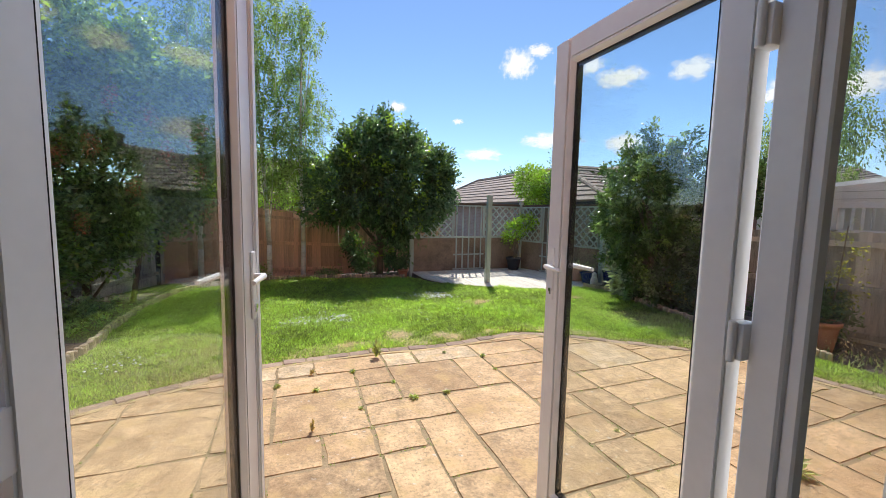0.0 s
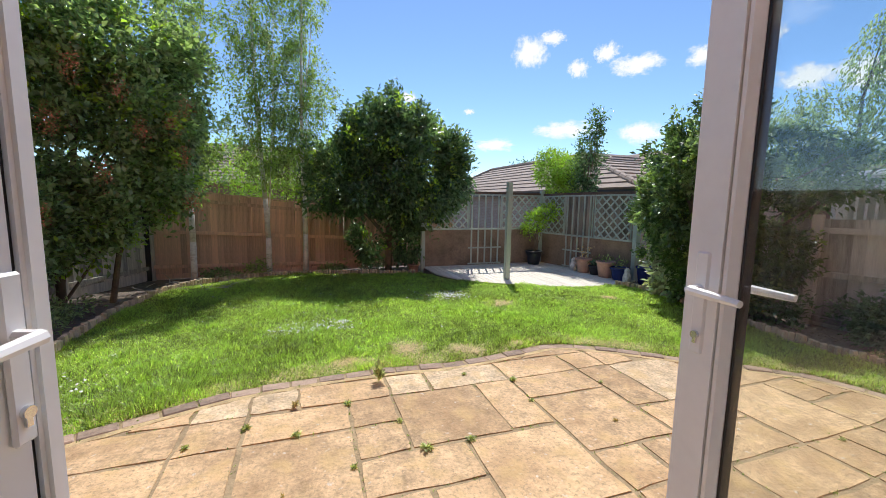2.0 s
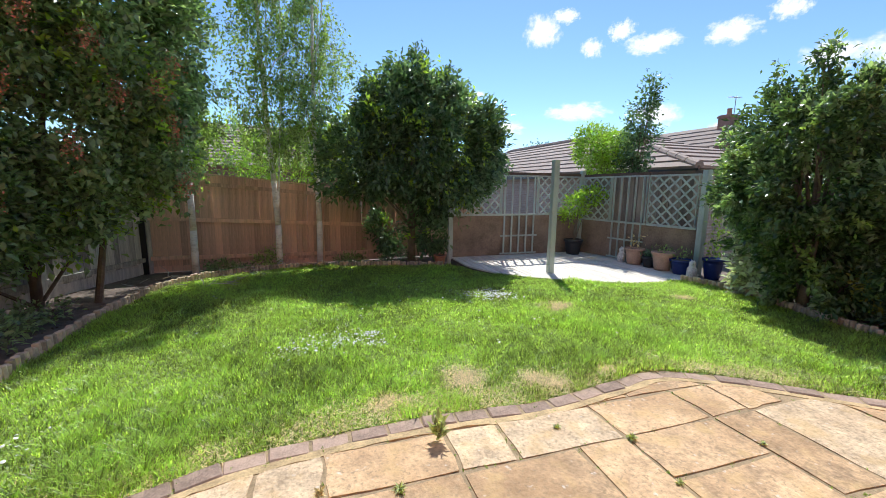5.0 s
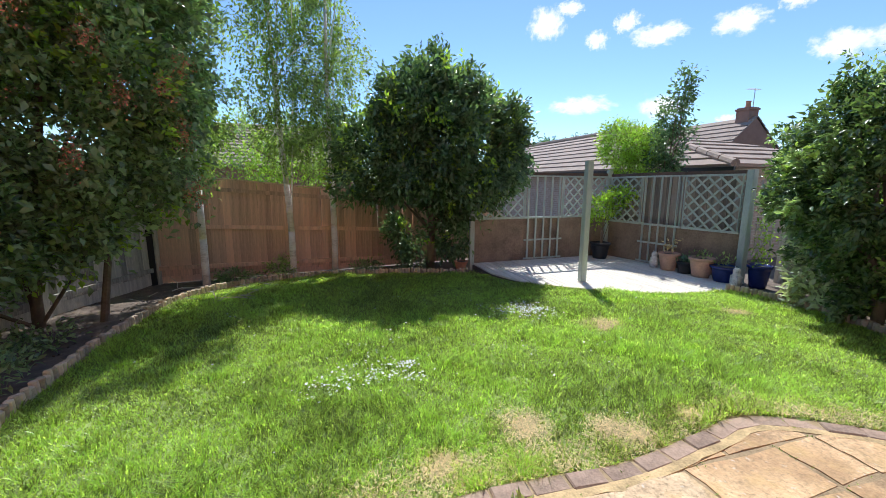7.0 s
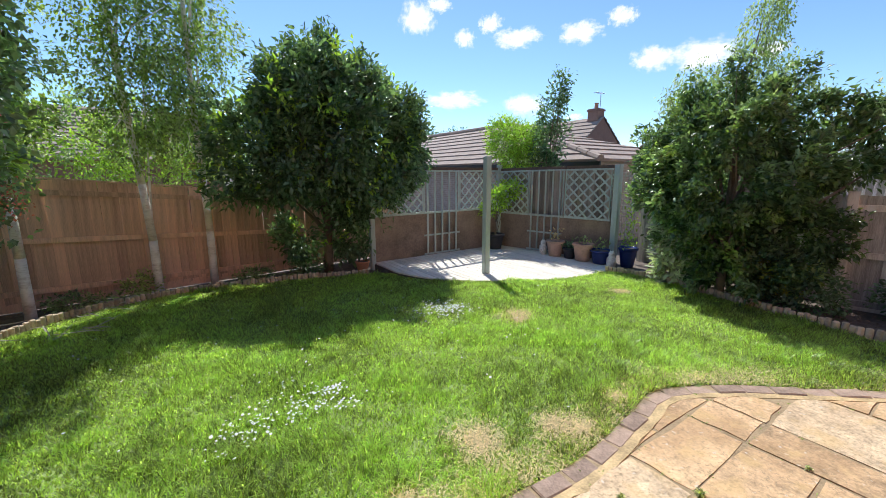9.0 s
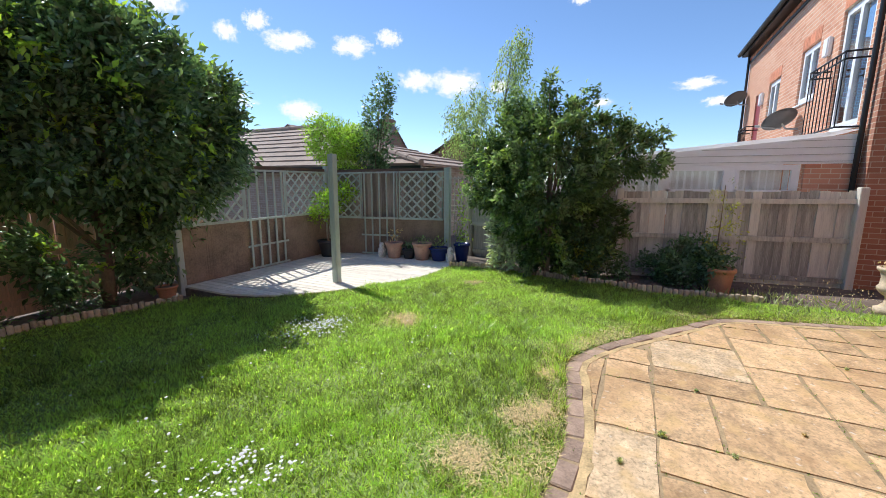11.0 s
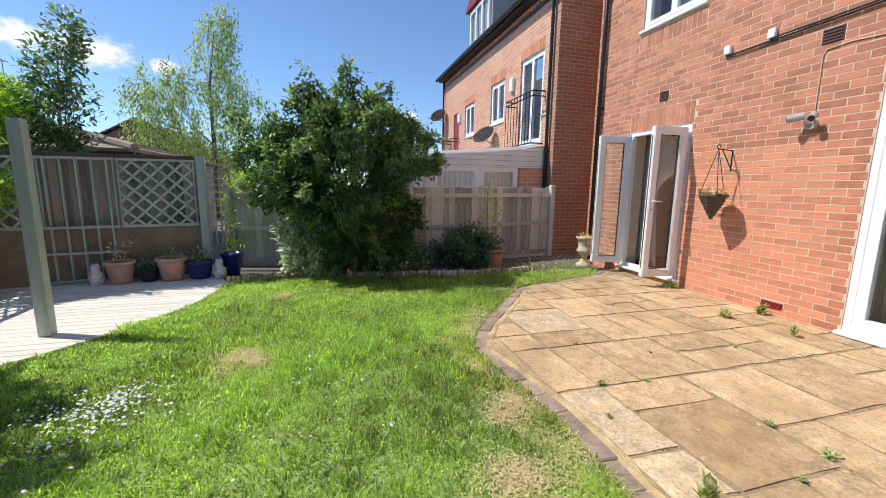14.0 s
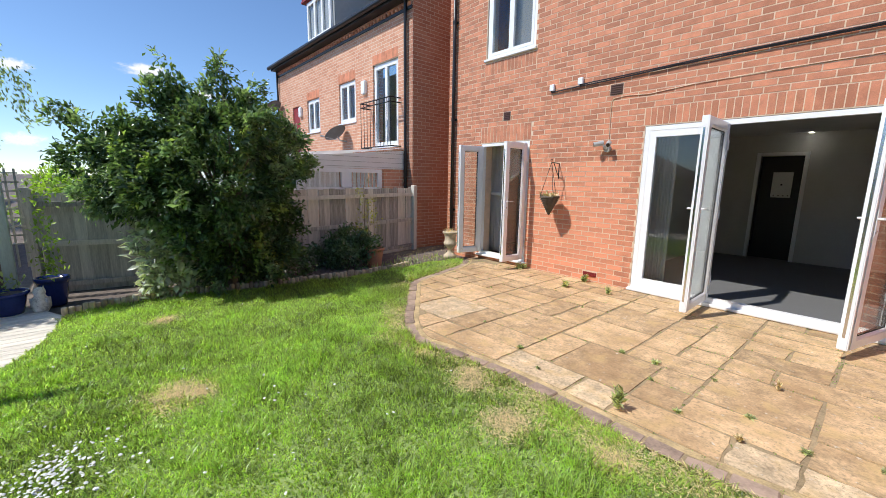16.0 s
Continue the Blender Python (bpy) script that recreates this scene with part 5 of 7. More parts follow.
c, o = clumps([(6.7, 3.5, 0.2, 0.35, 0.4, 0.4)], 1800, 60, 0.05)
leaves("foliage", c, o, 0.035, M_LEAF_BUSH, t)

t = thing("yellow_bush", "yellow-green leafy bush standing beyond the weathered fence", "bush")
c, o = clumps([(8.6, 5.7, 1.0, 0.35, 0.55, 0.6), (8.7, 6.1, 1.1, 0.3, 0.35, 0.45)], 4200, 120, 0.06, hang=-0.1)
leaves("foliage", c, o, 0.036, M_LEAF_LIGHT, t)
bm = bmesh.new()
limb(bm, [Vector((8.6, 5.8, -0.3)), Vector((8.61, 5.75, 0.4)), Vector((8.6, 5.7, 1.1))], 0.02, 0.01, 6)
part("stem", bm, M_BARK, t)
# shrub in the terracotta pot by the fence, with a yellowish climber
# spreading plants against the fence
t = thing("potted_shrub", "spreading green shrub by the weathered fence", "shrub")
c, o = clumps([(6.9, 2.35, 0.2, 0.38, 0.4, 0.36), (6.75, 2.05, 0.28, 0.3, 0.3, 0.22), (7.0, 2.65, 0.15, 0.26, 0.28, 0.28), (6.95, 2.2, 0.5, 0.2, 0.25, 0.14)], 6200, 130, 0.05)
leaves("foliage", c, o, 0.035, M_LEAF_BUSH, t)
bm = bmesh.new()
limb(bm, [Vector((6.75, 2.1, -0.1)), Vector((6.85, 2.0, 0.6)), Vector((6.9, 1.98, 1.4))], 0.012, 0.005, 6)
part("stem", bm, M_BARK, t)
c, o = clumps([(6.85, 2.0, 0.7, 0.2, 0.25, 0.4), (6.9, 1.98, 1.15, 0.12, 0.15, 0.3)], 420, 40, 0.04)
leaves("climber", c, o, 0.026, M_LEAF_YELLOW, t, 1.9, 0.3, "sparse yellowish climbing stem")

# plants over the deck corner
tree("bamboo_shrub", "bright green narrow-leaved shrub above the trellis corner", "shrub", (7.45, 9.3, -0.2), [(7.45, 9.3, 0.8), (7.4, 9.2, 1.7)], 0.03, 0.02, [(7.4, 9.0, 1.72, 0.42, 0.6, 0.4), (7.35, 9.2, 2.15, 0.52, 0.6, 0.42), (7.3, 9.5, 2.45, 0.35, 0.4, 0.35), (7.4, 8.8, 2.15, 0.4, 0.4, 0.35)], 7200, 0.036, M_LEAF_LIGHT, M_BARK, twigs=240, spread=0.05, length=2.6, hang=-0.25, limbs=6)
tree("tall_shrub", "tall dark green shrub with upright leader above the trellis", "shrub", (7.6, 8.3, -0.2), [(7.6, 8.3, 1.5), (7.62, 8.2, 3.2)], 0.03, 0.008, [(7.6, 8.35, 1.65, 0.32, 0.45, 0.35), (7.6, 8.3, 2.1, 0.4, 0.45, 0.45), (7.6, 8.2, 2.65, 0.3, 0.3, 0.35), (7.6, 8.1, 3.1, 0.2, 0.25, 0.3), (7.62, 8.0, 3.35, 0.12, 0.14, 0.18)], 3400, 0.05, M_LEAF_BUSH, M_BARK, twigs=120, spread=0.06, hang=-0.3, limbs=12)
tree("corner_plant", "bright leafy potted plant in the deck corner", "plant", (6.52, 8.8, 0.1), [(6.52, 8.78, 0.5), (6.55, 8.75, 0.9)], 0.02, 0.01, [(6.5, 8.75, 1.0, 0.28, 0.3, 0.22), (6.75, 8.6, 1.2, 0.28, 0.3, 0.2), (6.45, 8.9, 0.75, 0.2, 0.2, 0.12)], 1300, 0.045, M_LEAF_LIGHT, M_BARK, twigs=80, spread=0.05, limbs=5)


# ---- pots and ornaments on the deck ----
def pot(x, y, z, r, h, material, label, name="plant_pot", rim=True, leaf_m=None, tall=0.3, count=60):
    t = thing(name, label, "pot", "pots on the deck", m=pose(x, y, z))
    bm = bmesh.new()
    prof = [(r * 0.68, 0), (r * 0.74, h * 0.15), (r * 0.92, h * 0.75), (r * 0.95, h * 0.86)]
    prof += [(r * 1.06, h * 0.87), (r * 1.08, h * 0.98), (r * 1.04, h), (r * 0.9, h), (r * 0.86, h * 0.88)] if rim else [(r, h * 0.95), (r, h), (r * 0.9, h), (r * 0.86, h * 0.88)]
    lathe(bm, prof, 24)
    part("pot", bm, material, t, smooth=True)
    bm = bmesh.new()
    cyl(bm, (0, 0, h * 0.8), (0, 0, h * 0.9), r * 0.86, n=20)
    part("soil", bm, M_SOIL, t)
    if leaf_m:
        c = np.stack([RNG.normal(0, r * 0.4, count), RNG.normal(0, r * 0.4, count), h + RNG.uniform(0, 1, count) ** 1.4 * tall], 1)
        leaves("plant", c, np.tile(np.array((0, 0, 0.8)), (count, 1)), 0.035, leaf_m, t, 2.0)
    return t


pot(7.0, 7.48, DZ, 0.175, 0.32, M_TERRA_PALE, "terracotta pot with a sparse dry plant", leaf_m=M_STRAW, tall=0.25, count=50)
pot(7.06, 7.16, DZ, 0.14, 0.2, M_BLACKPOT, "low dark plastic pot with green sprouts", leaf_m=M_LEAF_BUSH, tall=0.1, count=70)
pot(7.08, 6.87, DZ, 0.19, 0.34, M_TERRA_PALE, "wide-rimmed terracotta pot with short shoots", leaf_m=M_LEAF_PALE, tall=0.12, count=50)
pot(7.14, 6.52, DZ, 0.19, 0.26, M_BLUEPOT, "glossy dark blue glazed pot", leaf_m=M_LEAF_PALE, tall=0.2, count=40)
pot(7.40, 6.14, -0.13, 0.16, 0.36, M_BLUEPOT, "tall dark blue glazed pot holding a bamboo", leaf_m=M_LEAF_LIGHT, tall=1.2, count=260)
pot(6.52, 8.8, DZ, 0.2, 0.34, M_BLACKPOT, "large dark tub in the deck corner")
pot(6.58, 1.97, -0.06, 0.165, 0.36, M_TERRA, "terracotta pot standing against the fence")
pot(3.42, 9.0, -0.24, 0.13, 0.2, M_TERRA, "small weathered pot under the evergreen bush")


def owl(x, y, z, label):
    bm = bmesh.new()
    lathe(bm, [(0.055, 0), (0.075, 0.03), (0.082, 0.10), (0.07, 0.17), (0.048, 0.205), (0.056, 0.24), (0.05, 0.275), (0.02, 0.30)], 16)
    for s in (-1, 1):
        cyl(bm, (s * 0.035, 0, 0.27), (s * 0.045, 0, 0.315), 0.014, 0.002, 6)
        bx(bm, s * 0.07 - 0.012, -0.04, 0.05, s * 0.07 + 0.012, 0.04, 0.17)
    return whole("owl_ornament", bm, M_OWL, label, "ornament", "owl ornaments", smooth=True, m=pose(x, y, z, 0, 0, rnd.uniform(0, 90)))


owl(6.93, 7.74, DZ, "mottled stone owl figure standing on the deck")
owl(7.06, 6.24, -0.115, "mottled stone owl figure beside the blue pot")


# ---- the house next door ----
NB = thing("neighbour_house", "three-storey orange-red brick house with white windows", "house")
NY, NX0, NX1, NZ = 0.25, 7.76, 15.9, 5.35
NWIN = [(8.30, 9.38, 2.28, 4.20), (10.24, 11.18, 3.0, 4.06), (12.46, 13.38, 2.92, 3.92), (14.0, 14.6, 1.9, 3.85)]


def brick_panel_mat(name, tint, tint2, joint):
    """Distant brickwork: real-size courses with mortar in the relief."""
    m = mat(name, color=tint, rough=0.8)
    n, l = m.node_tree.nodes, m.node_tree.links
    tc, mp, br = n.new("ShaderNodeTexCoord"), n.new("ShaderNodeMapping"), n.new("ShaderNodeTexBrick")
    cx, sx = n.new("ShaderNodeSeparateXYZ"), n.new("ShaderNodeCombineXYZ")
    ad = n.new("ShaderNodeMath")
    l.new(tc.outputs["Object"], cx.inputs[0])
    l.new(cx.outputs[0], ad.inputs[0])
    l.new(cx.outputs[1], ad.inputs[1])
    l.new(ad.outputs[0], sx.inputs[0])
    l.new(cx.outputs[2], sx.inputs[1])
    l.new(sx.outputs[0], br.inputs["Vector"])
    br.inputs["Scale"].default_value = 1.0
    br.inputs["Brick Width"].default_value, br.inputs["Row Height"].default_value, br.inputs["Mortar Size"].default_value = 0.225, 0.075, 0.006
    br.inputs["Color1"].default_value, br.inputs["Color2"].default_value, br.inputs["Mortar"].default_value = (*tint, 1), (*tint2, 1), (*joint, 1)
    ns = n.new("ShaderNodeTexNoise")
    ns.inputs["Scale"].default_value = 1.2
    l.new(tc.outputs["Object"], ns.inputs["Vector"])
    mx = n.new("ShaderNodeMixRGB")
    mx.blend_type = 'OVERLAY'
    mx.inputs[0].default_value = 0.25
    l.new(br.outputs[0], mx.inputs[1])
    l.new(ns.outputs[0], mx.inputs[2])
    l.new(mx.outputs[0], n["Principled BSDF"].inputs["Base Color"])
    bp = n.new("ShaderNodeBump")
    bp.inputs["Strength"].default_value, bp.inputs["Distance"].default_value, bp.invert = 0.5, 0.006, True
    l.new(br.outputs["Fac"], bp.inputs["Height"])
    l.new(bp.outputs[0], n["Principled BSDF"].inputs["Normal"])
    return m


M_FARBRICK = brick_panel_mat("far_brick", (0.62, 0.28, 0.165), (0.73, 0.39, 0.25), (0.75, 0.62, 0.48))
# darker copy of far_brick: the side wall's shade is put into its colour
M_SHADEBRICK = brick_panel_mat("shaded_far_brick", (0.40, 0.165, 0.10), (0.48, 0.225, 0.14), (0.60, 0.49, 0.37))
M_TANBRICK = brick_panel_mat("tan_brick", (0.36, 0.285, 0.225), (0.45, 0.37, 0.30), (0.50, 0.45, 0.38))
bm = bmesh.new()
for a, b, c, d in wall_cells(NX0 + 0.3, NX1, -0.3, NZ, NWIN):
    bx(bm, a, NY - 0.3, c, b, NY, d)
bx(bm, NX0 + 0.3, -8.0, -0.3, NX1, -7.7, NZ)
bx(bm, NX1 - 0.3, -7.7, -0.3, NX1, NY - 0.3, NZ)
part("wall", bm, M_FARBRICK, NB, "orange-red brickwork")
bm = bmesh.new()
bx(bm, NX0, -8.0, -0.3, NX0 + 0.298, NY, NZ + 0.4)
part("side_wall", bm, M_SHADEBRICK, NB, "the same brickwork with its shade put into the colour")
bm = bmesh.new()
bx(bm, NX0 + 0.3, -7.5, -0.2, NX1 - 0.3, -2.5, NZ - 0.3)
part("inner_wall", bm, M_WALL_IN, NB)
bm = bmesh.new()
e = 0.28
v = [bm.verts.new(p) for p in ((NX0 - 0.1, NY + e, NZ), (NX1 + 0.1, NY + e, NZ), (NX1 + 0.1, -3.9, NZ + 3.2), (NX0 - 0.1, -3.9, NZ + 3.2), (NX0 - 0.1, -8.2, NZ), (NX1 + 0.1, -8.2, NZ))]
bm.faces.new((v[0], v[1], v[2], v[3]))
bm.faces.new((v[3], v[2], v[5], v[4]))
bmesh.ops.solidify(bm, geom=bm.faces[:], thickness=0.08)
part("roof", bm, M_TILE, NB, "dark tiled roof")
# dentil course and gutter under the eaves
bm = bmesh.new()
cyl(bm, (NX0 - 0.1, NY + e, NZ - 0.02), (NX1 + 0.1, NY + e, NZ - 0.02), 0.06, n=10)
part("gutter", bm, M_BLACKPIPE, NB, "black plastic gutter")
bm = bmesh.new()
bx(bm, NX0, NY + 0.003, NZ - 0.12, NX1, NY + e - 0.05, NZ - 0.03)
bx(bm, NX0, NY + 0.002, NZ - 0.32, NX1, NY + 0.03, NZ - 0.26)
part("fascia", bm, M_BLACKPIPE, NB, "dark fascia and corbel line")
bm = bmesh.new()
bx(bm, -0.035, 0, 0, 0.035, 0.04, 0.07)
den_me = finish("dentil", bm, M_BRICK)
k = 0
while NX0 + 0.1 + k * 0.15 < NX1:
    piece("dentil", den_me, NB, pose(NX0 + 0.1 + k * 0.15, NY, NZ - 0.25))
    k += 1
for (a, b, c, d), lights in zip(NWIN[:3], (2, 2, 2)):
    casement("window", a + 0.01, b - 0.01, c + 0.01, d - 0.01, NY - 0.04, "", lights, True, NB)
    k = int((b - a) / 0.075)
    for j in range(k):
        bm = bmesh.new()
        bx(bm, a + j * (b - a) / k + 0.004, NY - 0.01, d + 0.01, a + (j + 1) * (b - a) / k - 0.004, NY + 0.006, d + 0.22)
        part("lintel_brick", bm, M_BRICK, NB)
a, b, c, d = NWIN[3]
bm = bmesh.new()
bx(bm, a + 0.02, NY - 0.08, c + 0.02, b - 0.02, NY - 0.03, d - 0.02)
part("door", bm, M_REDWOOD, NB, "dark red balcony door")


def balcony(x0, x1, z0, z1, n):
    r = new("balcony_rail")
    r.parent = NB
    for z in (z0, z1 - 0.1, z1):
        bm = bmesh.new()
        y = NY + 0.28
        for p, q in (((x0, NY, z), (x0, y, z)), ((x0, y, z), (x1, y, z)), ((x1, y, z), (x1, NY, z))):
            cyl(bm, p, q, 0.014, n=8)
        part("rail", bm, M_IRON, r, "black iron rail")
    for k in range(n + 1):
        bm = bmesh.new()
        xx = x0 + (x1 - x0) * k / n
        cyl(bm, (xx, NY + 0.28, z0), (xx, NY + 0.28, z1), 0.008, n=6)
        part("baluster", bm, M_IRON, r)


balcony(8.2, 9.5, 2.25, 3.3, 9)
balcony(13.9, 14.8, 2.0, 2.95, 8)
bm = bmesh.new()
cyl(bm, (7.95, NY + 0.06, -0.1), (7.95, NY + 0.06, NZ), 0.034, n=10)
part("downpipe", bm, M_BLACKPIPE, NB, "black plastic downpipe")
bm = bmesh.new()
cyl(bm, (NX1 - 0.1, NY + 0.06, 1.0), (NX1 - 0.1, NY + 0.06, NZ), 0.034, n=10)
part("downpipe", bm, M_BLACKPIPE, NB)
for x, z in ((9.75, 3.75), (13.85, 3.62)):
    bm = bmesh.new()
    bx(bm, x - 0.1, NY, z - 0.15, x + 0.1, NY + 0.08, z + 0.17)
    bevel(bm, 0.02, 2)
    part("alarm_box", bm, M_UPVC, NB, "white alarm box")
# dormer
dm = new("dormer")
dm.parent = NB
bm = bmesh.new()
bx(bm, 11.6, -1.2, NZ + 0.1, 13.4, 0.1, NZ + 1.5)
part("cheek", bm, M_GREYPLASTIC, dm)
bm = bmesh.new()
v = [bm.verts.new(p) for p in ((11.45, 0.25, NZ + 1.45), (13.55, 0.25, NZ + 1.45), (12.5, 0.25, NZ + 2.3), (11.45, -2.6, NZ + 1.45), (13.55, -2.6, NZ + 1.45), (12.5, -2.6, NZ + 2.3))]
for q in ((0, 1, 2), (0, 2, 5, 3), (1, 4, 5, 2), (0, 3, 4, 1), (3, 5, 4)):
    bm.faces.new([v[k] for k in q])
part("dormer_roof", bm, M_REDWOOD, dm, "red-edged dormer roof")
casement("dormer_window", 11.7, 13.3, NZ + 0.25, NZ + 1.4, 0.17, "", 3, True, NB)


def dish(x, y, z, r, label):
    t = thing("satellite_dish", label, "satellite dish", "satellite dishes", m=pose(x, y, z))
    bm = bmesh.new()
    rings = []
    for j in range(6):
        rr = r * j / 5
        rings.append([bm.verts.new((rr * math.cos(2 * math.pi * i / 24), rr * math.sin(2 * math.pi * i / 24) * 0.9, 0.35 * rr * rr / r)) for i in range(24)] if j else [bm.verts.new((0, 0, 0))])
    for i in range(24):
        bm.faces.new((rings[0][0], rings[1][i], rings[1][(i + 1) % 24]))
        for j in range(1, 5):
            bm.faces.new((rings[j][i], rings[j + 1][i], rings[j + 1][(i + 1) % 24], rings[j][(i + 1) % 24]))
    bmesh.ops.solidify(bm, geom=bm.faces[:], thickness=0.012)
    bmesh.ops.transform(bm, matrix=pose(0, 0.28, 0, -14, 32, 0), verts=bm.verts[:])
    part("reflector", bm, M_DISH, t, smooth=True)
    bm = bmesh.new()
    cyl(bm, (0, -0.02, -0.12), (0, 0.2, -0.1), 0.018, n=8)
    cyl(bm, (0, 0.2, -0.1), (0, 0.27, 0.0), 0.018, n=8)
    cyl(bm, (0.0, 0.26, -0.1), (0.15, 0.62, -0.02), 0.010, n=8)
    cyl(bm, (0.14, 0.6, -0.02), (0.17, 0.68, 0.0), 0.025, n=10)
    part("mount_arm", bm, M_GREYPLASTIC, t)
    return t


dish(10.8, NY, 2.63, 0.33, "grey round satellite dish on the brick wall")
dish(15.6, NY, 3.9, 0.33, "grey round satellite dish at the house corner")

# lean-to conservatory
LT = thing("lean_to", "white PVC lean-to conservatory with a sloping roof", "conservatory")
X = 8.0
bm = bmesh.new()
v = []
for x in (X, X + 0.06):
    v += [bm.verts.new(p) for p in ((x, NY, 2.14), (x, 3.65, 1.84), (x, 3.65, 1.71), (x, NY, 1.72))]
for q in ((0, 1, 2, 3), (7, 6, 5, 4), (0, 4, 5, 1), (1, 5, 6, 2), (2, 6, 7, 3), (3, 7, 4, 0)):
    bm.faces.new([v[k] for k in q])
part("gable_panel", bm, M_UPVC, LT, "white ribbed cladding")
for k in range(4):
    bm = bmesh.new()
    z0 = 1.75 + k * 0.1
    y_end = 3.62 if z0 < 1.82 else max(NY + 0.2, NY + (2.12 - z0) / 0.30 * 3.4)
    bx(bm, X - 0.012, NY, z0, X - 0.003, y_end, z0 + 0.006)
    part("rib", bm, M_GREYPLASTIC, LT)
bm = bmesh.new()
v = [bm.verts.new(p) for p in ((X - 0.05, NY, 2.20), (X - 0.05, 3.75, 1.88), (X + 3.5, 3.75, 1.88), (X + 3.5, NY, 2.20))]
bm.faces.new(v)
bmesh.ops.solidify(bm, geom=bm.faces[:], thickness=0.05)
part("roof", bm, M_UPVC, LT, "white polycarbonate roof")
bm = bmesh.new()
bx(bm, X, NY, -0.2, X + 0.1, 0.85, 1.71)
part("brick_pier", bm, M_FARBRICK, LT)
bm = bmesh.new()
bx(bm, X, 0.85, -0.2, X + 0.1, 3.65, 0.9)
part("dwarf_wall", bm, M_FARBRICK, LT)
for a, b in ((0.9, 1.75), (1.75, 2.7), (2.7, 3.62)):
    w = new("window")
    w.parent = LT
    bm = bmesh.new()
    for q in ((a, 0.9, a + 0.06, 1.71), (b - 0.06, 0.9, b, 1.71), (a + 0.06, 1.67, b - 0.06, 1.71), (a + 0.06, 0.9, b - 0.06, 0.96)):
        bx(bm, X, q[0], q[1], X + 0.06, q[2], q[3])
    if b < 3:
        for q in ((a + 0.06, 1.30, a + 0.10, 1.67), (b - 0.11, 1.30, b - 0.06, 1.67), (a + 0.10, 1.63, b - 0.10, 1.67), (a + 0.06, 1.28, b - 0.06, 1.33)):
            bx(bm, X - 0.01, q[0], q[1], X + 0.05, q[2], q[3])
    part("window_frame", bm, M_UPVC, w)
    bm = bmesh.new()
    bx(bm, X + 0.03, a + 0.05, 0.95, X + 0.034, b - 0.05, 1.68)
    part("pane", bm, M_GLASS, w).visible_shadow = False
    bm = bmesh.new()
    for k in range(7):
        yy = a + 0.1 + (b - a - 0.2) * k / 7
        bx(bm, X + 0.1, yy, 0.95, X + 0.103, yy + 0.07, 1.69)
    part("blind_slats", bm, M_CURTAIN, w, "pale vertical blind slats")
bm = bmesh.new()
bx(bm, X + 3.4, NY, -0.2, X + 3.5, 3.65, 1.85)
bx(bm, X + 0.1, 3.6, -0.2, X + 3.4, 3.65, 1.85)
part("far_wall", bm, M_UPVC, LT)

# ---- fittings on the brick wall ----
def downpipe(x, y, label):
    t = thing("downpipe", label, "downpipe")
    bm = bmesh.new()
    cyl(bm, (x, y, 0.05), (x, y, 7.0), 0.034, n=12)
    cyl(bm, (x, y, 0.07), (x, y + 0.1, 0.0), 0.036, n=12)
    part("pipe", bm, M_BLACKPIPE, t, smooth=True)
    for z in (0.9, 2.7, 4.5):
        bm = bmesh.new()
        cyl(bm, (x, y, z - 0.03), (x, y, z + 0.03), 0.042, n=12)
        bx(bm, x - 0.06, y - 0.06, z - 0.02, x + 0.06, y - 0.035, z + 0.02)
        part("bracket", bm, M_BLACKPIPE, t)


downpipe(6.66, 0.055, "black plastic rainwater pipe on the brick wall")
for x, z in ((4.39, 2.96), (3.90, 2.98)):
    t = thing("junction_box", "small white cable box on the brick wall", "cable box", "cable boxes")
    bm = bmesh.new()
    bx(bm, x - 0.04, 0.0, z - 0.05, x + 0.04, 0.045, z + 0.05)
    bevel(bm, 0.006, 2)
    part("box", bm, M_UPVC, t)
    bm = bmesh.new()
    cyl(bm, (x, 0.035, z - 0.045), (x, 0.035, z - 0.075), 0.008, n=8)
    part("cable_gland", bm, M_BLACKPIPE, t)


def cable(pts, r, material, label):
    bm = bmesh.new()
    for a, b in zip(pts, pts[1:]):
        cyl(bm, a, b, r, n=6)
    whole("cable", bm, material, label, "cable", "wall cables")


cable([(4.39, 0.02, 2.89), (4.2, 0.02, 2.90), (3.9, 0.02, 2.91), (3.36, 0.02, 2.92), (2.6, 0.02, 2.95), (1.75, 0.022, 2.965), (0.6, 0.02, 2.97), (-1.0, 0.02, 2.97), (-4.4, 0.02, 2.97)], 0.011, M_BLACKPIPE, "black cable clipped along the brick wall")
cable([(3.9, 0.035, 2.93), (3.4, 0.035, 2.94), (2.2, 0.035, 2.975), (0.5, 0.035, 2.985), (-4.4, 0.035, 2.985)], 0.009, M_BLACKPIPE, "second black cable along the brick wall")
cable([(3.40, 0.008, 2.05), (3.405, 0.008, 2.62), (3.38, 0.008, 2.665), (3.2, 0.008, 2.68), (2.9, 0.008, 2.66), (2.4, 0.008, 2.70), (1.6, 0.008, 2.72), (-1.0, 0.008, 2.74)], 0.005, M_MORTAR, "thin pale cable down to the camera")
t = thing("security_camera", "grey twin security camera on a wall bracket", "camera")
bm = bmesh.new()
cyl(bm, (3.40, 0.0, 1.98), (3.40, 0.05, 1.98), 0.05, n=16)
cyl(bm, (3.40, 0.05, 1.98), (3.43, 0.09, 2.02), 0.02, n=10)
part("bracket", bm, M_GREYPLASTIC, t)
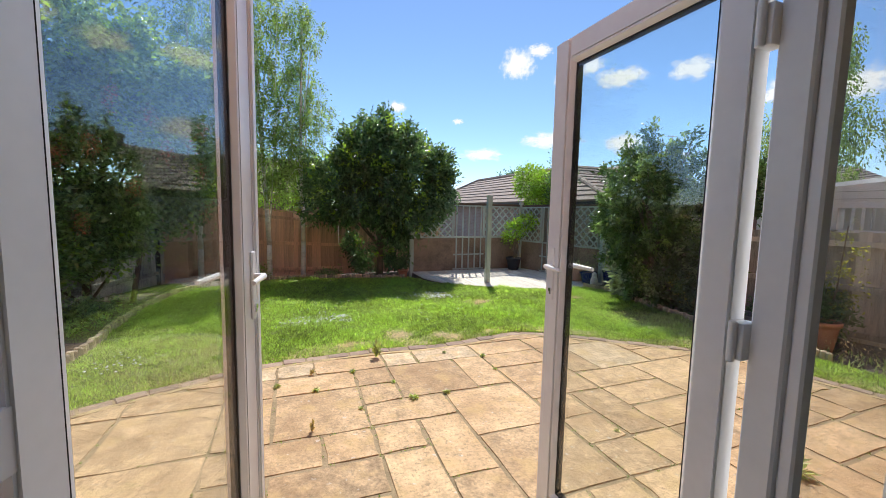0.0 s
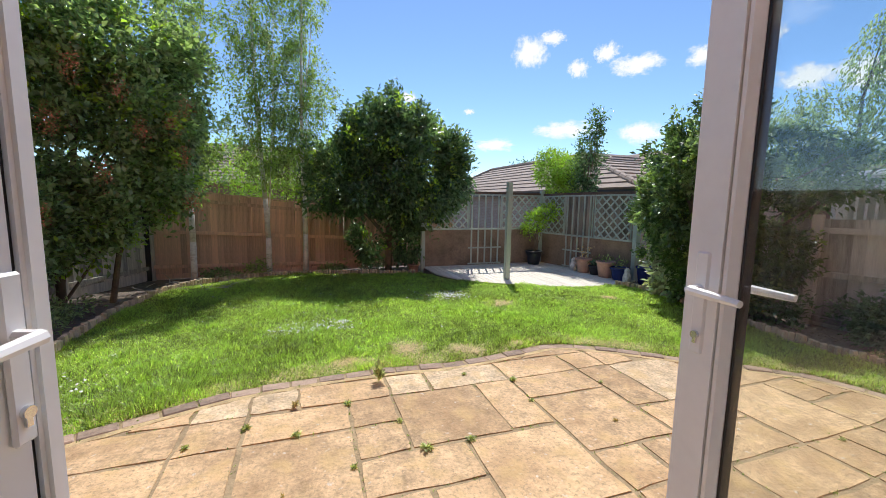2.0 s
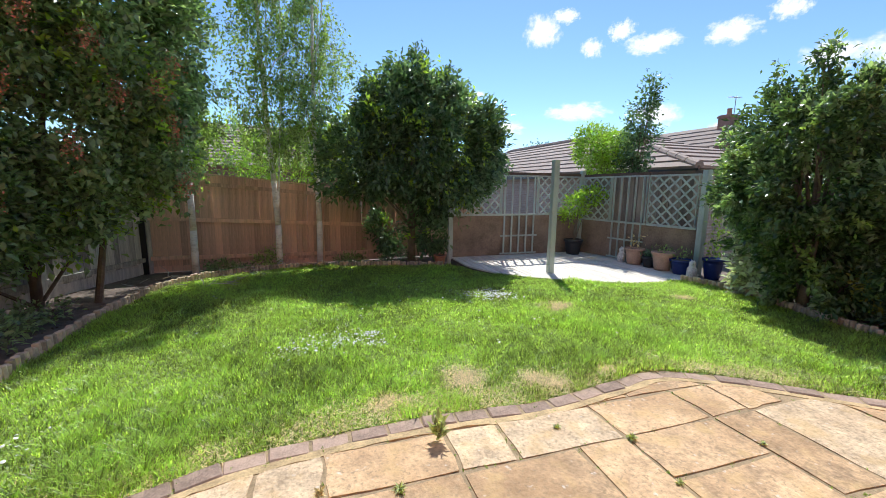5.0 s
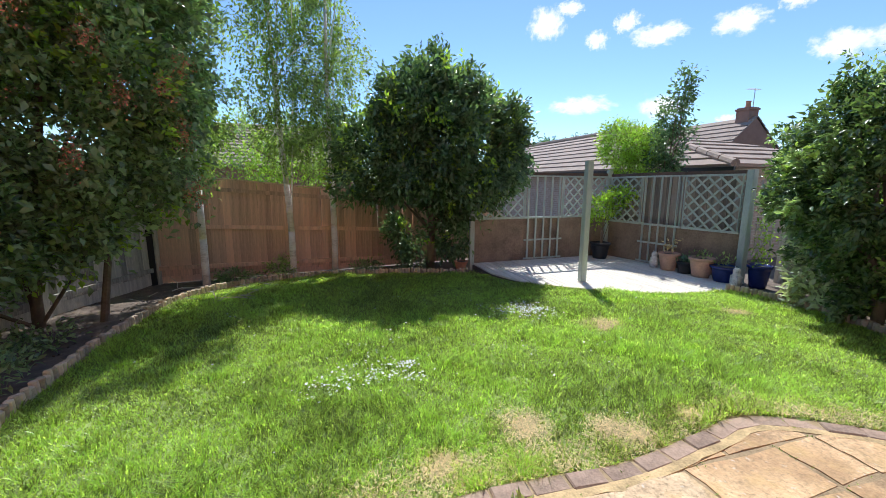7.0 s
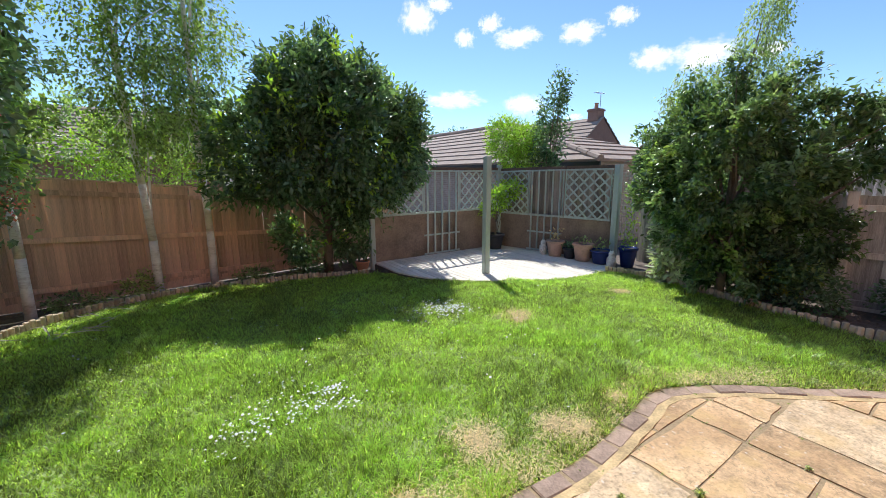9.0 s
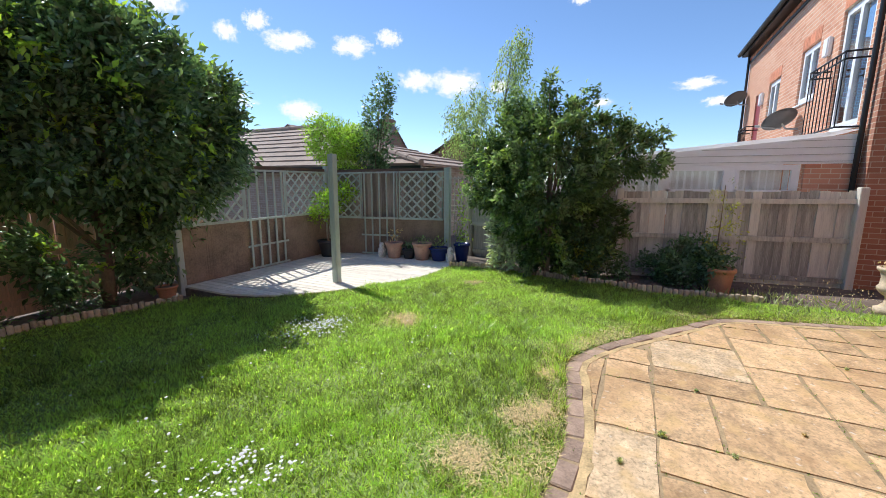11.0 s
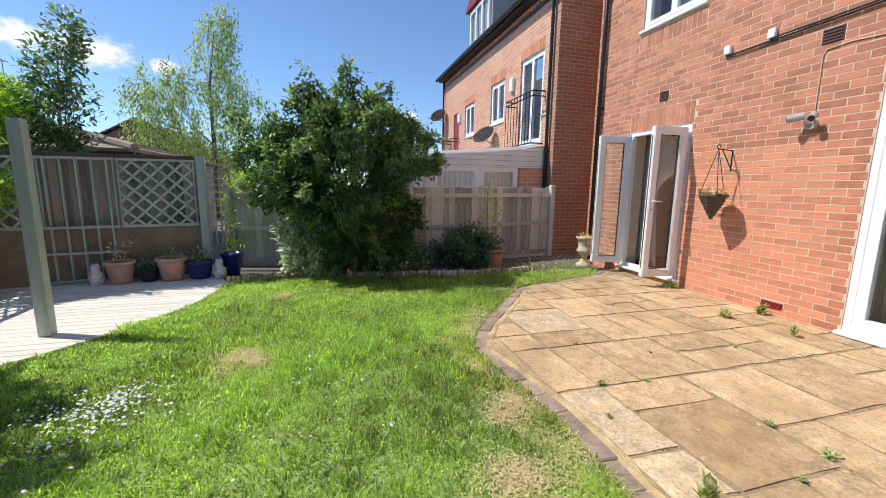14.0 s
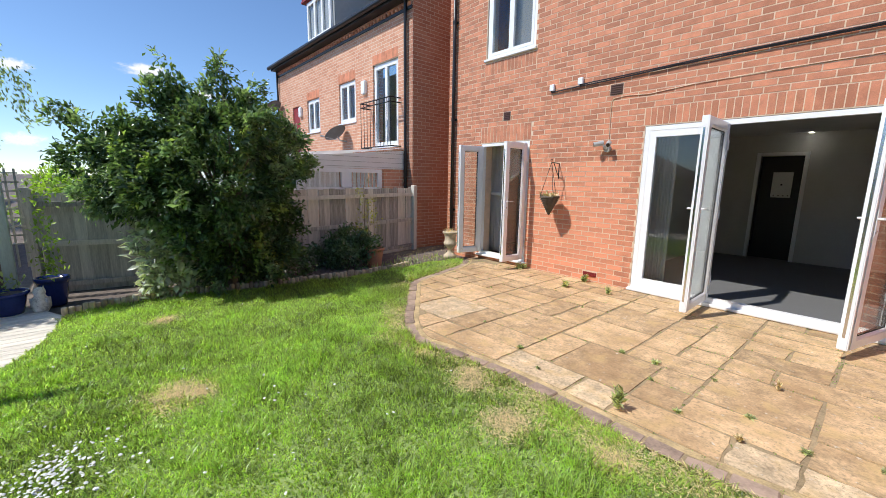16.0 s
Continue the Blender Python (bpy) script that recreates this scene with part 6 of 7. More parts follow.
for x1, y1, z1 in ((3.55, 0.145, 2.035), (3.34, 0.14, 2.02)):
    bm = bmesh.new()
    cyl(bm, (3.44 if x1 > 3.5 else 3.36, 0.07, 2.06), (x1, y1, z1), 0.035, n=14)
    bevel(bm, 0.003)
    part("camera_body", bm, M_GREYPLASTIC, t, smooth=False)
    bm = bmesh.new()
    d = (Vector((x1, y1, z1)) - Vector((3.44 if x1 > 3.5 else 3.36, 0.07, 2.06))).normalized()
    cyl(bm, Vector((x1, y1, z1)) - d * 0.002, Vector((x1, y1, z1)) + d * 0.004, 0.026, n=14)
    part("lens", bm, M_BLACKPIPE, t)

# hanging basket
t = thing("hanging_basket", "dark wicker cone basket with dry plants on a wall bracket", "basket")
BX, BY = 4.17, 0.24
bm = bmesh.new()
cyl(bm, (BX + 0.02, 0.0, 1.55), (BX + 0.02, 0.0, 1.80), 0.008, n=6)
cyl(bm, (BX + 0.02, 0.0, 1.79), (BX, BY, 1.80), 0.007, n=6)
cyl(bm, (BX + 0.02, 0.0, 1.58), (BX, BY - 0.06, 1.79), 0.006, n=6)
for k in range(10):
    a0, a1 = math.pi * 1.6 * k / 10, math.pi * 1.6 * (k + 1) / 10
    cyl(bm, (BX, BY + 0.025 * math.sin(a0), 1.825 - 0.025 * math.cos(a0)), (BX, BY + 0.025 * math.sin(a1), 1.825 - 0.025 * math.cos(a1)), 0.005, n=5)
part("bracket", bm, M_IRON, t, "black iron wall bracket")
bm = bmesh.new()
lathe(bm, [(0.005, 0.98), (0.05, 1.06), (0.10, 1.16), (0.15, 1.26), (0.155, 1.28), (0.14, 1.275)], 24, (BX, BY, 0))
part("cone", bm, M_WICKER, t, smooth=True)
for k in range(9):
    z = 1.0 + k * 0.032
    r = 0.012 + (z - 0.985) * 0.5
    bm = bmesh.new()
    for i in range(20):
        a0, a1 = 2 * math.pi * i / 20, 2 * math.pi * (i + 1) / 20
        w0, w1 = 0.004 * (-1) ** i, 0.004 * (-1) ** (i + 1)
        cyl(bm, (BX + (r + w0) * math.cos(a0), BY + (r + w0) * math.sin(a0), z), (BX + (r + w1) * math.cos(a1), BY + (r + w1) * math.sin(a1), z), 0.007, n=5)
    part("wicker_hoop", bm, M_WICKER, t)
for k in range(3):
    a0 = 2 * math.pi * k / 3 + 0.4
    bm = bmesh.new()
    cyl(bm, (BX + 0.15 * math.cos(a0), BY + 0.15 * math.sin(a0), 1.27), (BX, BY, 1.80), 0.004, n=5)
    part("chain", bm, M_IRON, t)
c = np.stack([RNG.normal(BX, 0.06, 120), RNG.normal(BY, 0.06, 120), RNG.uniform(1.26, 1.32, 120)], 1)
leaves("dry_plant", c, RNG.normal(0, 1, (120, 3)) + np.array((0.5, 0, 0.3)), 0.03, M_STRAW, t, 2.4, 0.2, "dry straw-coloured trailing plant")

# stone urn beside the narrow doors
t = thing("stone_urn", "weathered cast stone urn planter by the narrow doors", "planter", m=pose(6.28, 0.42, 0.0) @ Matrix.Diagonal((0.86, 0.86, 0.86, 1)))
bm = bmesh.new()
lathe(bm, [(0.15, -0.03), (0.15, 0.05), (0.11, 0.07), (0.07, 0.12), (0.055, 0.17), (0.065, 0.21), (0.12, 0.25), (0.15, 0.30), (0.155, 0.33), (0.13, 0.36), (0.125, 0.46), (0.14, 0.52), (0.175, 0.56), (0.18, 0.59), (0.15, 0.59), (0.13, 0.55)], 20)
part("urn", bm, M_STONE, t, smooth=True)
c = np.stack([RNG.normal(0, 0.07, 90), RNG.normal(0, 0.07, 90), RNG.uniform(0.56, 0.64, 90)], 1)
leaves("dry_plant", c, RNG.normal(0, 1, (90, 3)), 0.025, M_STRAW, t, 2.2)


# ---- roofs beyond the fence ----
def tiled_slope(parent, a, b, c, d, courses, thick=0.05):
    """Lapped tile courses on a slope, each a part: a-b the eave, d-c the top (d above a, c above b)."""
    a, b, c, d = Vector(a), Vector(b), Vector(c), Vector(d)
    nrm = (b - a).cross(d - a).normalized()
    if nrm.z < 0:
        nrm = -nrm
    for k in range(courses):
        u0, u1 = k / courses, (k + 1) / courses
        p0, q0, p1, q1 = a.lerp(d, u0), b.lerp(c, u0), a.lerp(d, u1), b.lerp(c, u1)
        f = [p0 + nrm * thick, q0 + nrm * thick, q1 + nrm * 0.012, p1 + nrm * 0.012]
        g = [p0 - nrm * 0.02, q0 - nrm * 0.02, q1 - nrm * 0.02, p1 - nrm * 0.02]
        bm = bmesh.new()
        fv, gv = [bm.verts.new(x) for x in f], [bm.verts.new(x) for x in g]
        bm.faces.new(fv)
        for i in range(4):
            j = (i + 1) % 4
            bm.faces.new((fv[i], gv[i], gv[j], fv[j]))
        part("tile_course", bm, M_TILE, parent)


G = thing("garage", "low grey-tan brick garage with a hipped brown tile roof", "garage")
EX0, EX1, RX, EZ, RZ = 9.0, 15.0, 12.0, 1.86, 3.42
Y0, Y1, RY0, RY1 = 7.95, 24.5, 14.0, 22.7
for nm, q, n in (("roof_slope", ((EX0, Y1, EZ), (EX0, Y0, EZ), (RX, RY0, RZ), (RX, RY1, RZ)), 9), ("roof_slope", ((EX0, Y0, EZ), (EX1, Y0, EZ), (RX, RY0, RZ), (RX, RY0, RZ)), 9), ("roof_slope", ((EX1, Y0, EZ), (EX1, Y1, EZ), (RX, RY1, RZ), (RX, RY0, RZ)), 9), ("roof_slope", ((EX1, Y1, EZ), (EX0, Y1, EZ), (RX, RY1, RZ), (RX, RY1, RZ)), 9)):
    tiled_slope(G, *q, n)
for p, q in (((EX0, Y0, EZ), (RX, RY0, RZ)), ((EX0, Y1, EZ), (RX, RY1, RZ)), ((RX, RY0, RZ), (RX, RY1, RZ))):
    bm = bmesh.new()
    p, q = Vector(p) + Vector((0, 0, 0.05)), Vector(q) + Vector((0, 0, 0.05))
    for k in range(12):
        cyl(bm, p.lerp(q, k / 12), p.lerp(q, (k + 0.96) / 12), 0.09, 0.085, 8)
    part("ridge_tile", bm, M_TILE, G)
bm = bmesh.new()
bx(bm, EX0 + 0.25, Y0 + 0.25, -0.4, EX1 - 0.25, Y1 - 0.25, EZ - 0.02)
part("wall", bm, M_TANBRICK, G, "grey-tan brick wall")
bm = bmesh.new()
bx(bm, EX0 - 0.03, Y0, EZ - 0.16, EX0 + 0.02, Y1, EZ - 0.02)
part("fascia", bm, M_BLACKPIPE, G, "dark brown fascia")

H2 = thing("gabled_house", "far brown-roofed house with a rendered gable and chimney", "house")
gy, hx = 17.9, 23.3
bm = bmesh.new()
HW, HE, HR, DEP = 3.4, 2.07, 4.95, 9.0
v = [bm.verts.new(p) for yy in (gy, gy + DEP) for p in ((hx - HW, yy, -0.5), (hx + HW, yy, -0.5), (hx + HW, yy, HE), (hx, yy, HR), (hx - HW, yy, HE))]
for q in ((0, 1, 2, 3, 4), (9, 8, 7, 6, 5), (0, 4, 9, 5), (1, 6, 7, 2), (4, 3, 8, 9), (2, 7, 8, 3)):
    bm.faces.new([v[k] for k in q])
part("wall", bm, M_RENDER, H2, "reddish-brown gable wall")
for s in (-1, 1):
    q = ((hx + s * (HW + 0.25), gy + DEP, HE - 0.12), (hx + s * (HW + 0.25), gy - 0.06, HE - 0.12), (hx, gy - 0.06, HR + 0.08), (hx, gy + DEP, HR + 0.08))
    tiled_slope(H2, *q, 12, 0.06)
# its cross wing
bm = bmesh.new()
bx(bm, 18.2, 19.3, -0.5, hx - 2.0, 24.7, 2.5)
part("wall", bm, M_RENDER, H2)
for q in (((18.0, 19.0, 2.45), (hx - 0.6, 19.0, 2.45), (hx - 0.6, 22.0, 4.78), (18.0, 22.0, 4.78)), ((hx - 0.6, 25.0, 2.45), (18.0, 25.0, 2.45), (18.0, 22.0, 4.78), (hx - 0.6, 22.0, 4.78))):
    tiled_slope(H2, *q, 12, 0.06)
bm = bmesh.new()
w = [bm.verts.new(p) for p in ((18.15, 19.2, 2.5), (18.15, 24.8, 2.5), (18.15, 22.0, 4.7), (18.3, 19.2, 2.5), (18.3, 24.8, 2.5), (18.3, 22.0, 4.7))]
for q in ((0, 2, 1), (3, 4, 5), (0, 3, 5, 2), (1, 2, 5, 4), (0, 1, 4, 3)):
    bm.faces.new([w[k] for k in q])
part("gable", bm, M_RENDER, H2)
ch = new("chimney")
ch.parent = H2
bm = bmesh.new()
bx(bm, hx - 0.35, gy + 0.2, 4.5, hx + 0.35, gy + 0.9, 5.55)
bx(bm, hx - 0.4, gy + 0.15, 5.4, hx + 0.4, gy + 0.95, 5.5)
part("stack", bm, M_RENDER, ch)
bm = bmesh.new()
lathe(bm, [(0.13, 0), (0.11, 0.3), (0.13, 0.32), (0.13, 0.36)], 12, (hx, gy + 0.55, 5.55))
part("chimney_pot", bm, M_TERRA, ch, "terracotta chimney pot")
bm = bmesh.new()
cyl(bm, (hx + 0.3, gy + 0.5, 5.5), (hx + 0.3, gy + 0.5, 6.6), 0.02, n=6)
cyl(bm, (hx - 0.3, gy + 0.5, 6.5), (hx + 0.7, gy + 0.5, 6.55), 0.015, n=6)
for k in range(6):
    cyl(bm, (hx - 0.2 + k * 0.15, gy + 0.35, 6.52), (hx - 0.2 + k * 0.15, gy + 0.65, 6.52), 0.01, n=5)
part("aerial", bm, M_GREYPLASTIC, ch, "thin television aerial")


def far_house(x, y, w, dep, eave, ridge, label):
    t = thing("far_house", label, "house", "far houses")
    bm = bmesh.new()
    bx(bm, x, y, -0.5, x + w, y + dep, eave)
    ends = [[bm.verts.new((gx_, *p)) for p in ((y, eave), (y + dep, eave), (y + dep / 2, ridge - 0.1))] for gx_ in (x + 0.02, x + w - 0.02)]
    bm.faces.new(ends[0])
    bm.faces.new(ends[1])
    for s in range(3):
        bm.faces.new((ends[0][s], ends[0][(s + 1) % 3], ends[1][(s + 1) % 3], ends[1][s]))
    part("wall", bm, M_RENDER, t)
    for q in (((x - 0.3, y - 0.3, eave), (x + w + 0.3, y - 0.3, eave), (x + w + 0.3, y + dep / 2, ridge), (x - 0.3, y + dep / 2, ridge)), ((x + w + 0.3, y + dep + 0.3, eave), (x - 0.3, y + dep + 0.3, eave), (x - 0.3, y + dep / 2, ridge), (x + w + 0.3, y + dep / 2, ridge))):
        tiled_slope(t, *q, 14, 0.05)
    return t


far_house(-4.5, 17.5, 6.5, 7.0, 2.0, 3.9, "house with a dark tile roof seen between the birches")
far_house(30.0, 12.0, 9.0, 8.0, 2.8, 5.2, "far house with a brown tile roof")

# street lamp far beyond the lean-to
t = thing("street_lamp", "slim dark street lamp far beyond the fence", "street lamp")
bm = bmesh.new()
cyl(bm, (40.0, 2.2, -0.5), (40.0, 2.2, 5.1), 0.06, 0.045, 8)
part("pole", bm, M_BLACKPIPE, t)
bm = bmesh.new()
lathe(bm, [(0.04, 0), (0.2, 0.06), (0.16, 0.3), (0.05, 0.42), (0.02, 0.5)], 12, (40.0, 2.2, 5.1))
part("lantern", bm, M_BLACKPIPE, t)

# ---- trees beyond ----
B = [(21.0, 9.4, 7.6, 0.9, 0.9, 1.6), (20.4, 10.9, 5.6, 1.3, 1.3, 1.1), (21.4, 8.6, 5.4, 1.4, 1.4, 1.4), (20.8, 11.7, 4.2, 1.2, 1.3, 1.0), (21.2, 9.8, 3.4, 1.7, 1.9, 1.1), (20.9, 8.6, 8.7, 0.5, 0.5, 0.7), (20.6, 12.3, 5.3, 0.7, 0.6, 0.5)]
tree("weeping_birch", "tall weeping birch with hanging grey-green twigs", "tree", (21.0, 9.6, -0.5), [(21.0, 9.6, 3.0), (20.9, 9.6, 5.5), (21.0, 9.3, 7.8)], 0.13, 0.012, B, 15000, 0.075, M_LEAF_PALE, M_BARK, twigs=300, spread=0.11, length=2.0, droop=2.0, hang=1.5, limbs=16, fill=0.1)
tree("far_tree", "dark leafy tree behind the birches", "tree", (0.5, 13.0, -0.4), [(0.5, 13.0, 1.5), (0.6, 13.0, 3.0)], 0.12, 0.05, [(0.3, 12.6, 2.0, 1.2, 0.8, 0.9), (1.6, 12.8, 2.3, 1.0, 0.8, 0.9), (-0.8, 12.4, 2.2, 0.9, 0.8, 0.9), (-2.2, 12.0, 2.6, 1.0, 0.9, 1.1)], 9000, 0.05, M_LEAF_LIGHT, M_BARK, twigs=320, spread=0.12, limbs=8, extra=((M_LEAF_DARK, 0.6, ""),))
for x, y, h, r in ((46, 62, 9.5, 6), (52, 60, 8.5, 5), (40, 66, 9.0, 5)):
    tree("distant_tree", "distant broad green tree", "tree", (x, y, -0.5), [(x, y, 3), (x, y, 6)], 0.35, 0.2, [(x + rnd.uniform(-3, 3), y + rnd.uniform(-2, 2), h * rnd.uniform(0.5, 0.8), r * 0.6, r * 0.6, 2.2) for _ in range(5)], 5000, 0.28, M_LEAF_BUSH, M_BARK, twigs=160, spread=0.5, limbs=5, group="distant trees")

# ---- low plants ----
def rosette(x, y, z, n, size, material, name, label, category, rise=0.6, length=2.7):
    t = thing(name, label, category, "weeds", m=pose(x, y, z))
    c = np.stack([RNG.normal(0, size * 0.3, n), RNG.normal(0, size * 0.3, n), RNG.uniform(0, size * rise, n)], 1)
    o = np.stack([RNG.normal(0, 1, n), RNG.normal(0, 1, n), np.full(n, rise)], 1)
    leaves("leaf_tuft", np.repeat(c, 3, 0) * RNG.uniform(0.5, 1.4, (3 * n, 1)), np.repeat(o, 3, 0), size * 0.62, material, t, length)
    return t


for x, y, s, n, m, k in ((1.6, 3.12, 0.042, 30, M_WEED, 2.4), (2.64, 2.84, 0.03, 36, M_WEED, 0.5), (1.63, 2.52, 0.025, 26, M_WEED, 0.5), (1.33, 2.84, 0.03, 30, M_WEED, 0.4), (0.98, 2.9, 0.028, 26, M_STRAW, 1.5), (0.70, 2.72, 0.03, 30, M_WEED, 0.4), (1.72, 2.2, 0.04, 22, M_WEED, 0.4),
                         (0.95, 1.95, 0.03, 20, M_STRAW, 2.8), (4.72, 0.15, 0.055, 48, M_WEED, 0.7), (3.55, 0.12, 0.04, 60, M_WEED, 1.8), (3.55, 0.62, 0.045, 20, M_WEED, 1.3), (2.98, 0.5, 0.035, 22, M_WEED, 2.2), (2.0, 2.2, 0.028, 30, M_WEED, 0.4), (1.0, 2.55, 0.03, 26, M_WEED, 0.5), (3.0, 2.1, 0.02, 22, M_STRAW, 0.5),
                         (2.6, 2.5, 0.022, 26, M_WEED, 0.4), (2.3, 3.05, 0.022, 20, M_WEED, 0.6), (3.3, 2.6, 0.02, 20, M_WEED, 0.5), (1.3, 2.15, 0.022, 22, M_WEED, 0.5), (0.4, 2.6, 0.025, 24, M_WEED, 0.5), (2.9, 1.3, 0.02, 20, M_WEED, 0.5), (4.2, 1.5, 0.02, 20, M_WEED, 0.5)):
    rosette(x, y, 0.0, n, s * (1.0 if y < 0.7 or (x < 1.65 and y > 3.1) else 0.62), m, "weed", "small weed growing in the terrace joint", "weed", k)
rosette(2.2, 5.0, -0.06, 24, 0.025, M_LEAF_PALE, "weed", "broad-leaved weed in the lawn", "weed", 0.3)
# rough grass along the passage side
t = thing("tall_weeds", "unmown tall weeds along the terrace end", "weeds")
n = 520
c = np.stack([RNG.uniform(5.6, 6.7, n), RNG.uniform(0.4, 2.2, n), np.full(n, -0.04)], 1)
leaves("stems", c, np.tile(np.array((0.1, 0, 1.3)), (n, 1)), 0.02, M_LEAF_PALE, t, 5.5)
n = 300
c = np.stack([RNG.uniform(5.7, 6.6, n), RNG.uniform(0.5, 1.8, n), RNG.uniform(0.12, 0.25, n)], 1)
leaves("seed_heads", c, np.tile(np.array((0.2, 0, 1.0)), (n, 1)), 0.012, M_STRAW, t, 2.0)
# plants of the shady bed
for x, y, r, h, m, lab in ((-1.75, 5.3, 0.4, 0.35, M_LEAF_DARK, "low dark green plant in the shady bed"), (-1.9, 6.3, 0.35, 0.2, M_LEAF_DARK, "trailing dark plant in the shady bed"), (0.05, 9.3, 0.25, 0.3, M_LEAF_PALE, "small pale shrub under the birches"), (2.45, 9.35, 0.35, 0.3, M_LEAF_BUSH, "low leafy plant under the evergreen bush"), (-0.6, 9.25, 0.4, 0.12, M_LEAF_DARK, "ground cover under the birches"), (1.6, 9.5, 0.3, 0.12, M_LEAF_DARK, "ground cover under the birches"), (-2.2, 4.6, 0.5, 0.5, M_LEAF_DARK, "low dark green plant in the shady bed")):
    t = thing("bed_plant", lab, "plant", "bed plants")
    c, o = clumps([(x, y, ground_z(x, y) + h * 0.5, r, r, h * 0.6)], int(1800 * r), 60, 0.05)
    leaves("foliage", c, o, 0.035, m, t)
t = thing("twig_pile", "fallen dead twigs lying on the shady bed", "twigs")
rr = random.Random(5)
for k in range(26):
    x, y = rr.uniform(-1.7, 0.1), rr.uniform(7.6, 9.1)
    z = ground_z(x, y)
    a, L = rr.uniform(0, 6.28), rr.uniform(0.2, 0.55)
    bm = bmesh.new()
    limb(bm, [Vector((x, y, z + 0.01)), Vector((x + math.cos(a) * L * 0.5, y + math.sin(a) * L * 0.5, z + 0.05)), Vector((x + math.cos(a + 0.3) * L, y + math.sin(a + 0.3) * L, z + rr.uniform(0.02, 0.14)))], 0.009, 0.003, 5)
    part("twig", bm, M_FENCE_OLD, t)
# moss and seedlings in the joints of the slabs
xs_, ys_ = [], []
for c, r, w, hh in rects:
    x0, x1, y1, y0 = COLS[c + c0], COLS[c + c0 + w], ROWSY[r], ROWSY[r + hh]
    k = rnd.randint(2, 13)
    for _ in range(k):
        u = rnd.random()
        if rnd.random() < 0.5:
            xs_.append(x0 + rnd.uniform(-0.012, 0.012))
            ys_.append(y0 + (y1 - y0) * u)
        else:
            xs_.append(x0 + (x1 - x0) * u)
            ys_.append(y0 + rnd.uniform(-0.012, 0.012))
xs_, ys_ = np.array(xs_), np.array(ys_)
ok = inside(INNER, xs_, ys_) & (ys_ > 0.03)
c = np.stack([xs_[ok], ys_[ok], np.full(ok.sum(), -0.006)], 1)
c = np.repeat(c, 4, 0) + RNG.normal(0, 0.006, (ok.sum() * 4, 3)) * np.array((1, 1, 0.1))
t = thing("joint_moss", "moss and tiny seedlings along the slab joints", "moss", kind="stuff")
leaves("moss", c, np.tile(np.array((0, 0, 0.9)), (len(c), 1)), 0.007, M_LEAF_BIRCH, t, 2.2)
# bark chips and dead leaves on the beds
n = 5200
x, y = RNG.uniform(-3.4, 4.5, n), RNG.uniform(2.6, 9.9, n)
ok = ~inside(LAWN, x, y) & ~inside(DECK, x, y) & ((x < -1.3) | (y > 8.6))
x2, y2 = RNG.uniform(6.1, 7.15, 1500), RNG.uniform(1.2, 5.7, 1500)
x, y = np.concatenate([x[ok], x2]), np.concatenate([y[ok], y2])
ok = ~inside(LAWN, x, y)
x, y = x[ok], y[ok]
z = -0.05 - 0.034 * np.clip(y - 3.4, 0, 8)
t = thing("bark_chips", "scattered bark chips and dead leaves on the beds", "mulch", kind="stuff")
o = RNG.normal(0, 1, (len(x), 3)) * np.array((1, 1, 0.15))
leaves("chips", np.stack([x, y, z], 1), o * 3, 0.022, M_CHIP, t, 1.6)
# daisies
t = thing("daisies", "clumps of small white daisies in the lawn", "flowers", kind="stuff")
pts = []
for x, y, r, n in ((3.25, 5.95, 0.28, 190), (3.15, 6.1, 0.4, 110), (0.85, 4.7, 0.22, 80), (1.2, 4.72, 0.18, 60), (1.45, 4.85, 0.12, 40), (1.25, 5.1, 0.35, 40), (1.45, 4.6, 0.1, 25), (-0.7, 3.6, 0.25, 40), (2.2, 6.4, 2.6, 150)):
    a = np.stack([RNG.normal(x, r * 0.55, n), RNG.normal(y, r * 0.5, n)], 1)
    pts.append(a)
pts = np.concatenate(pts)
pts = pts[inside(LAWN, pts[:, 0], pts[:, 1])]
v, f = [], []
for a, (x, y) in enumerate(pts):
    z = turf_z(x, y) + rnd.uniform(0.03, 0.06)
    tx, ty = rnd.uniform(-0.4, 0.4), rnd.uniform(-0.4, 0.4)
    r = rnd.uniform(0.006, 0.0115)
    b = len(v)
    v.append((x, y, z + 0.003))
    for k in range(8):
        dx, dy = r * math.cos(k * math.pi / 4), r * math.sin(k * math.pi / 4)
        v.append((x + dx, y + dy, z + tx * dx + ty * dy))
    f += [(b, b + 1 + k, b + 1 + (k + 1) % 8) for k in range(8)]
ob = new("daisy_heads", fast_mesh("daisy_heads", np.array(v), np.array(f), 3, M_DAISY))
ob.parent = t


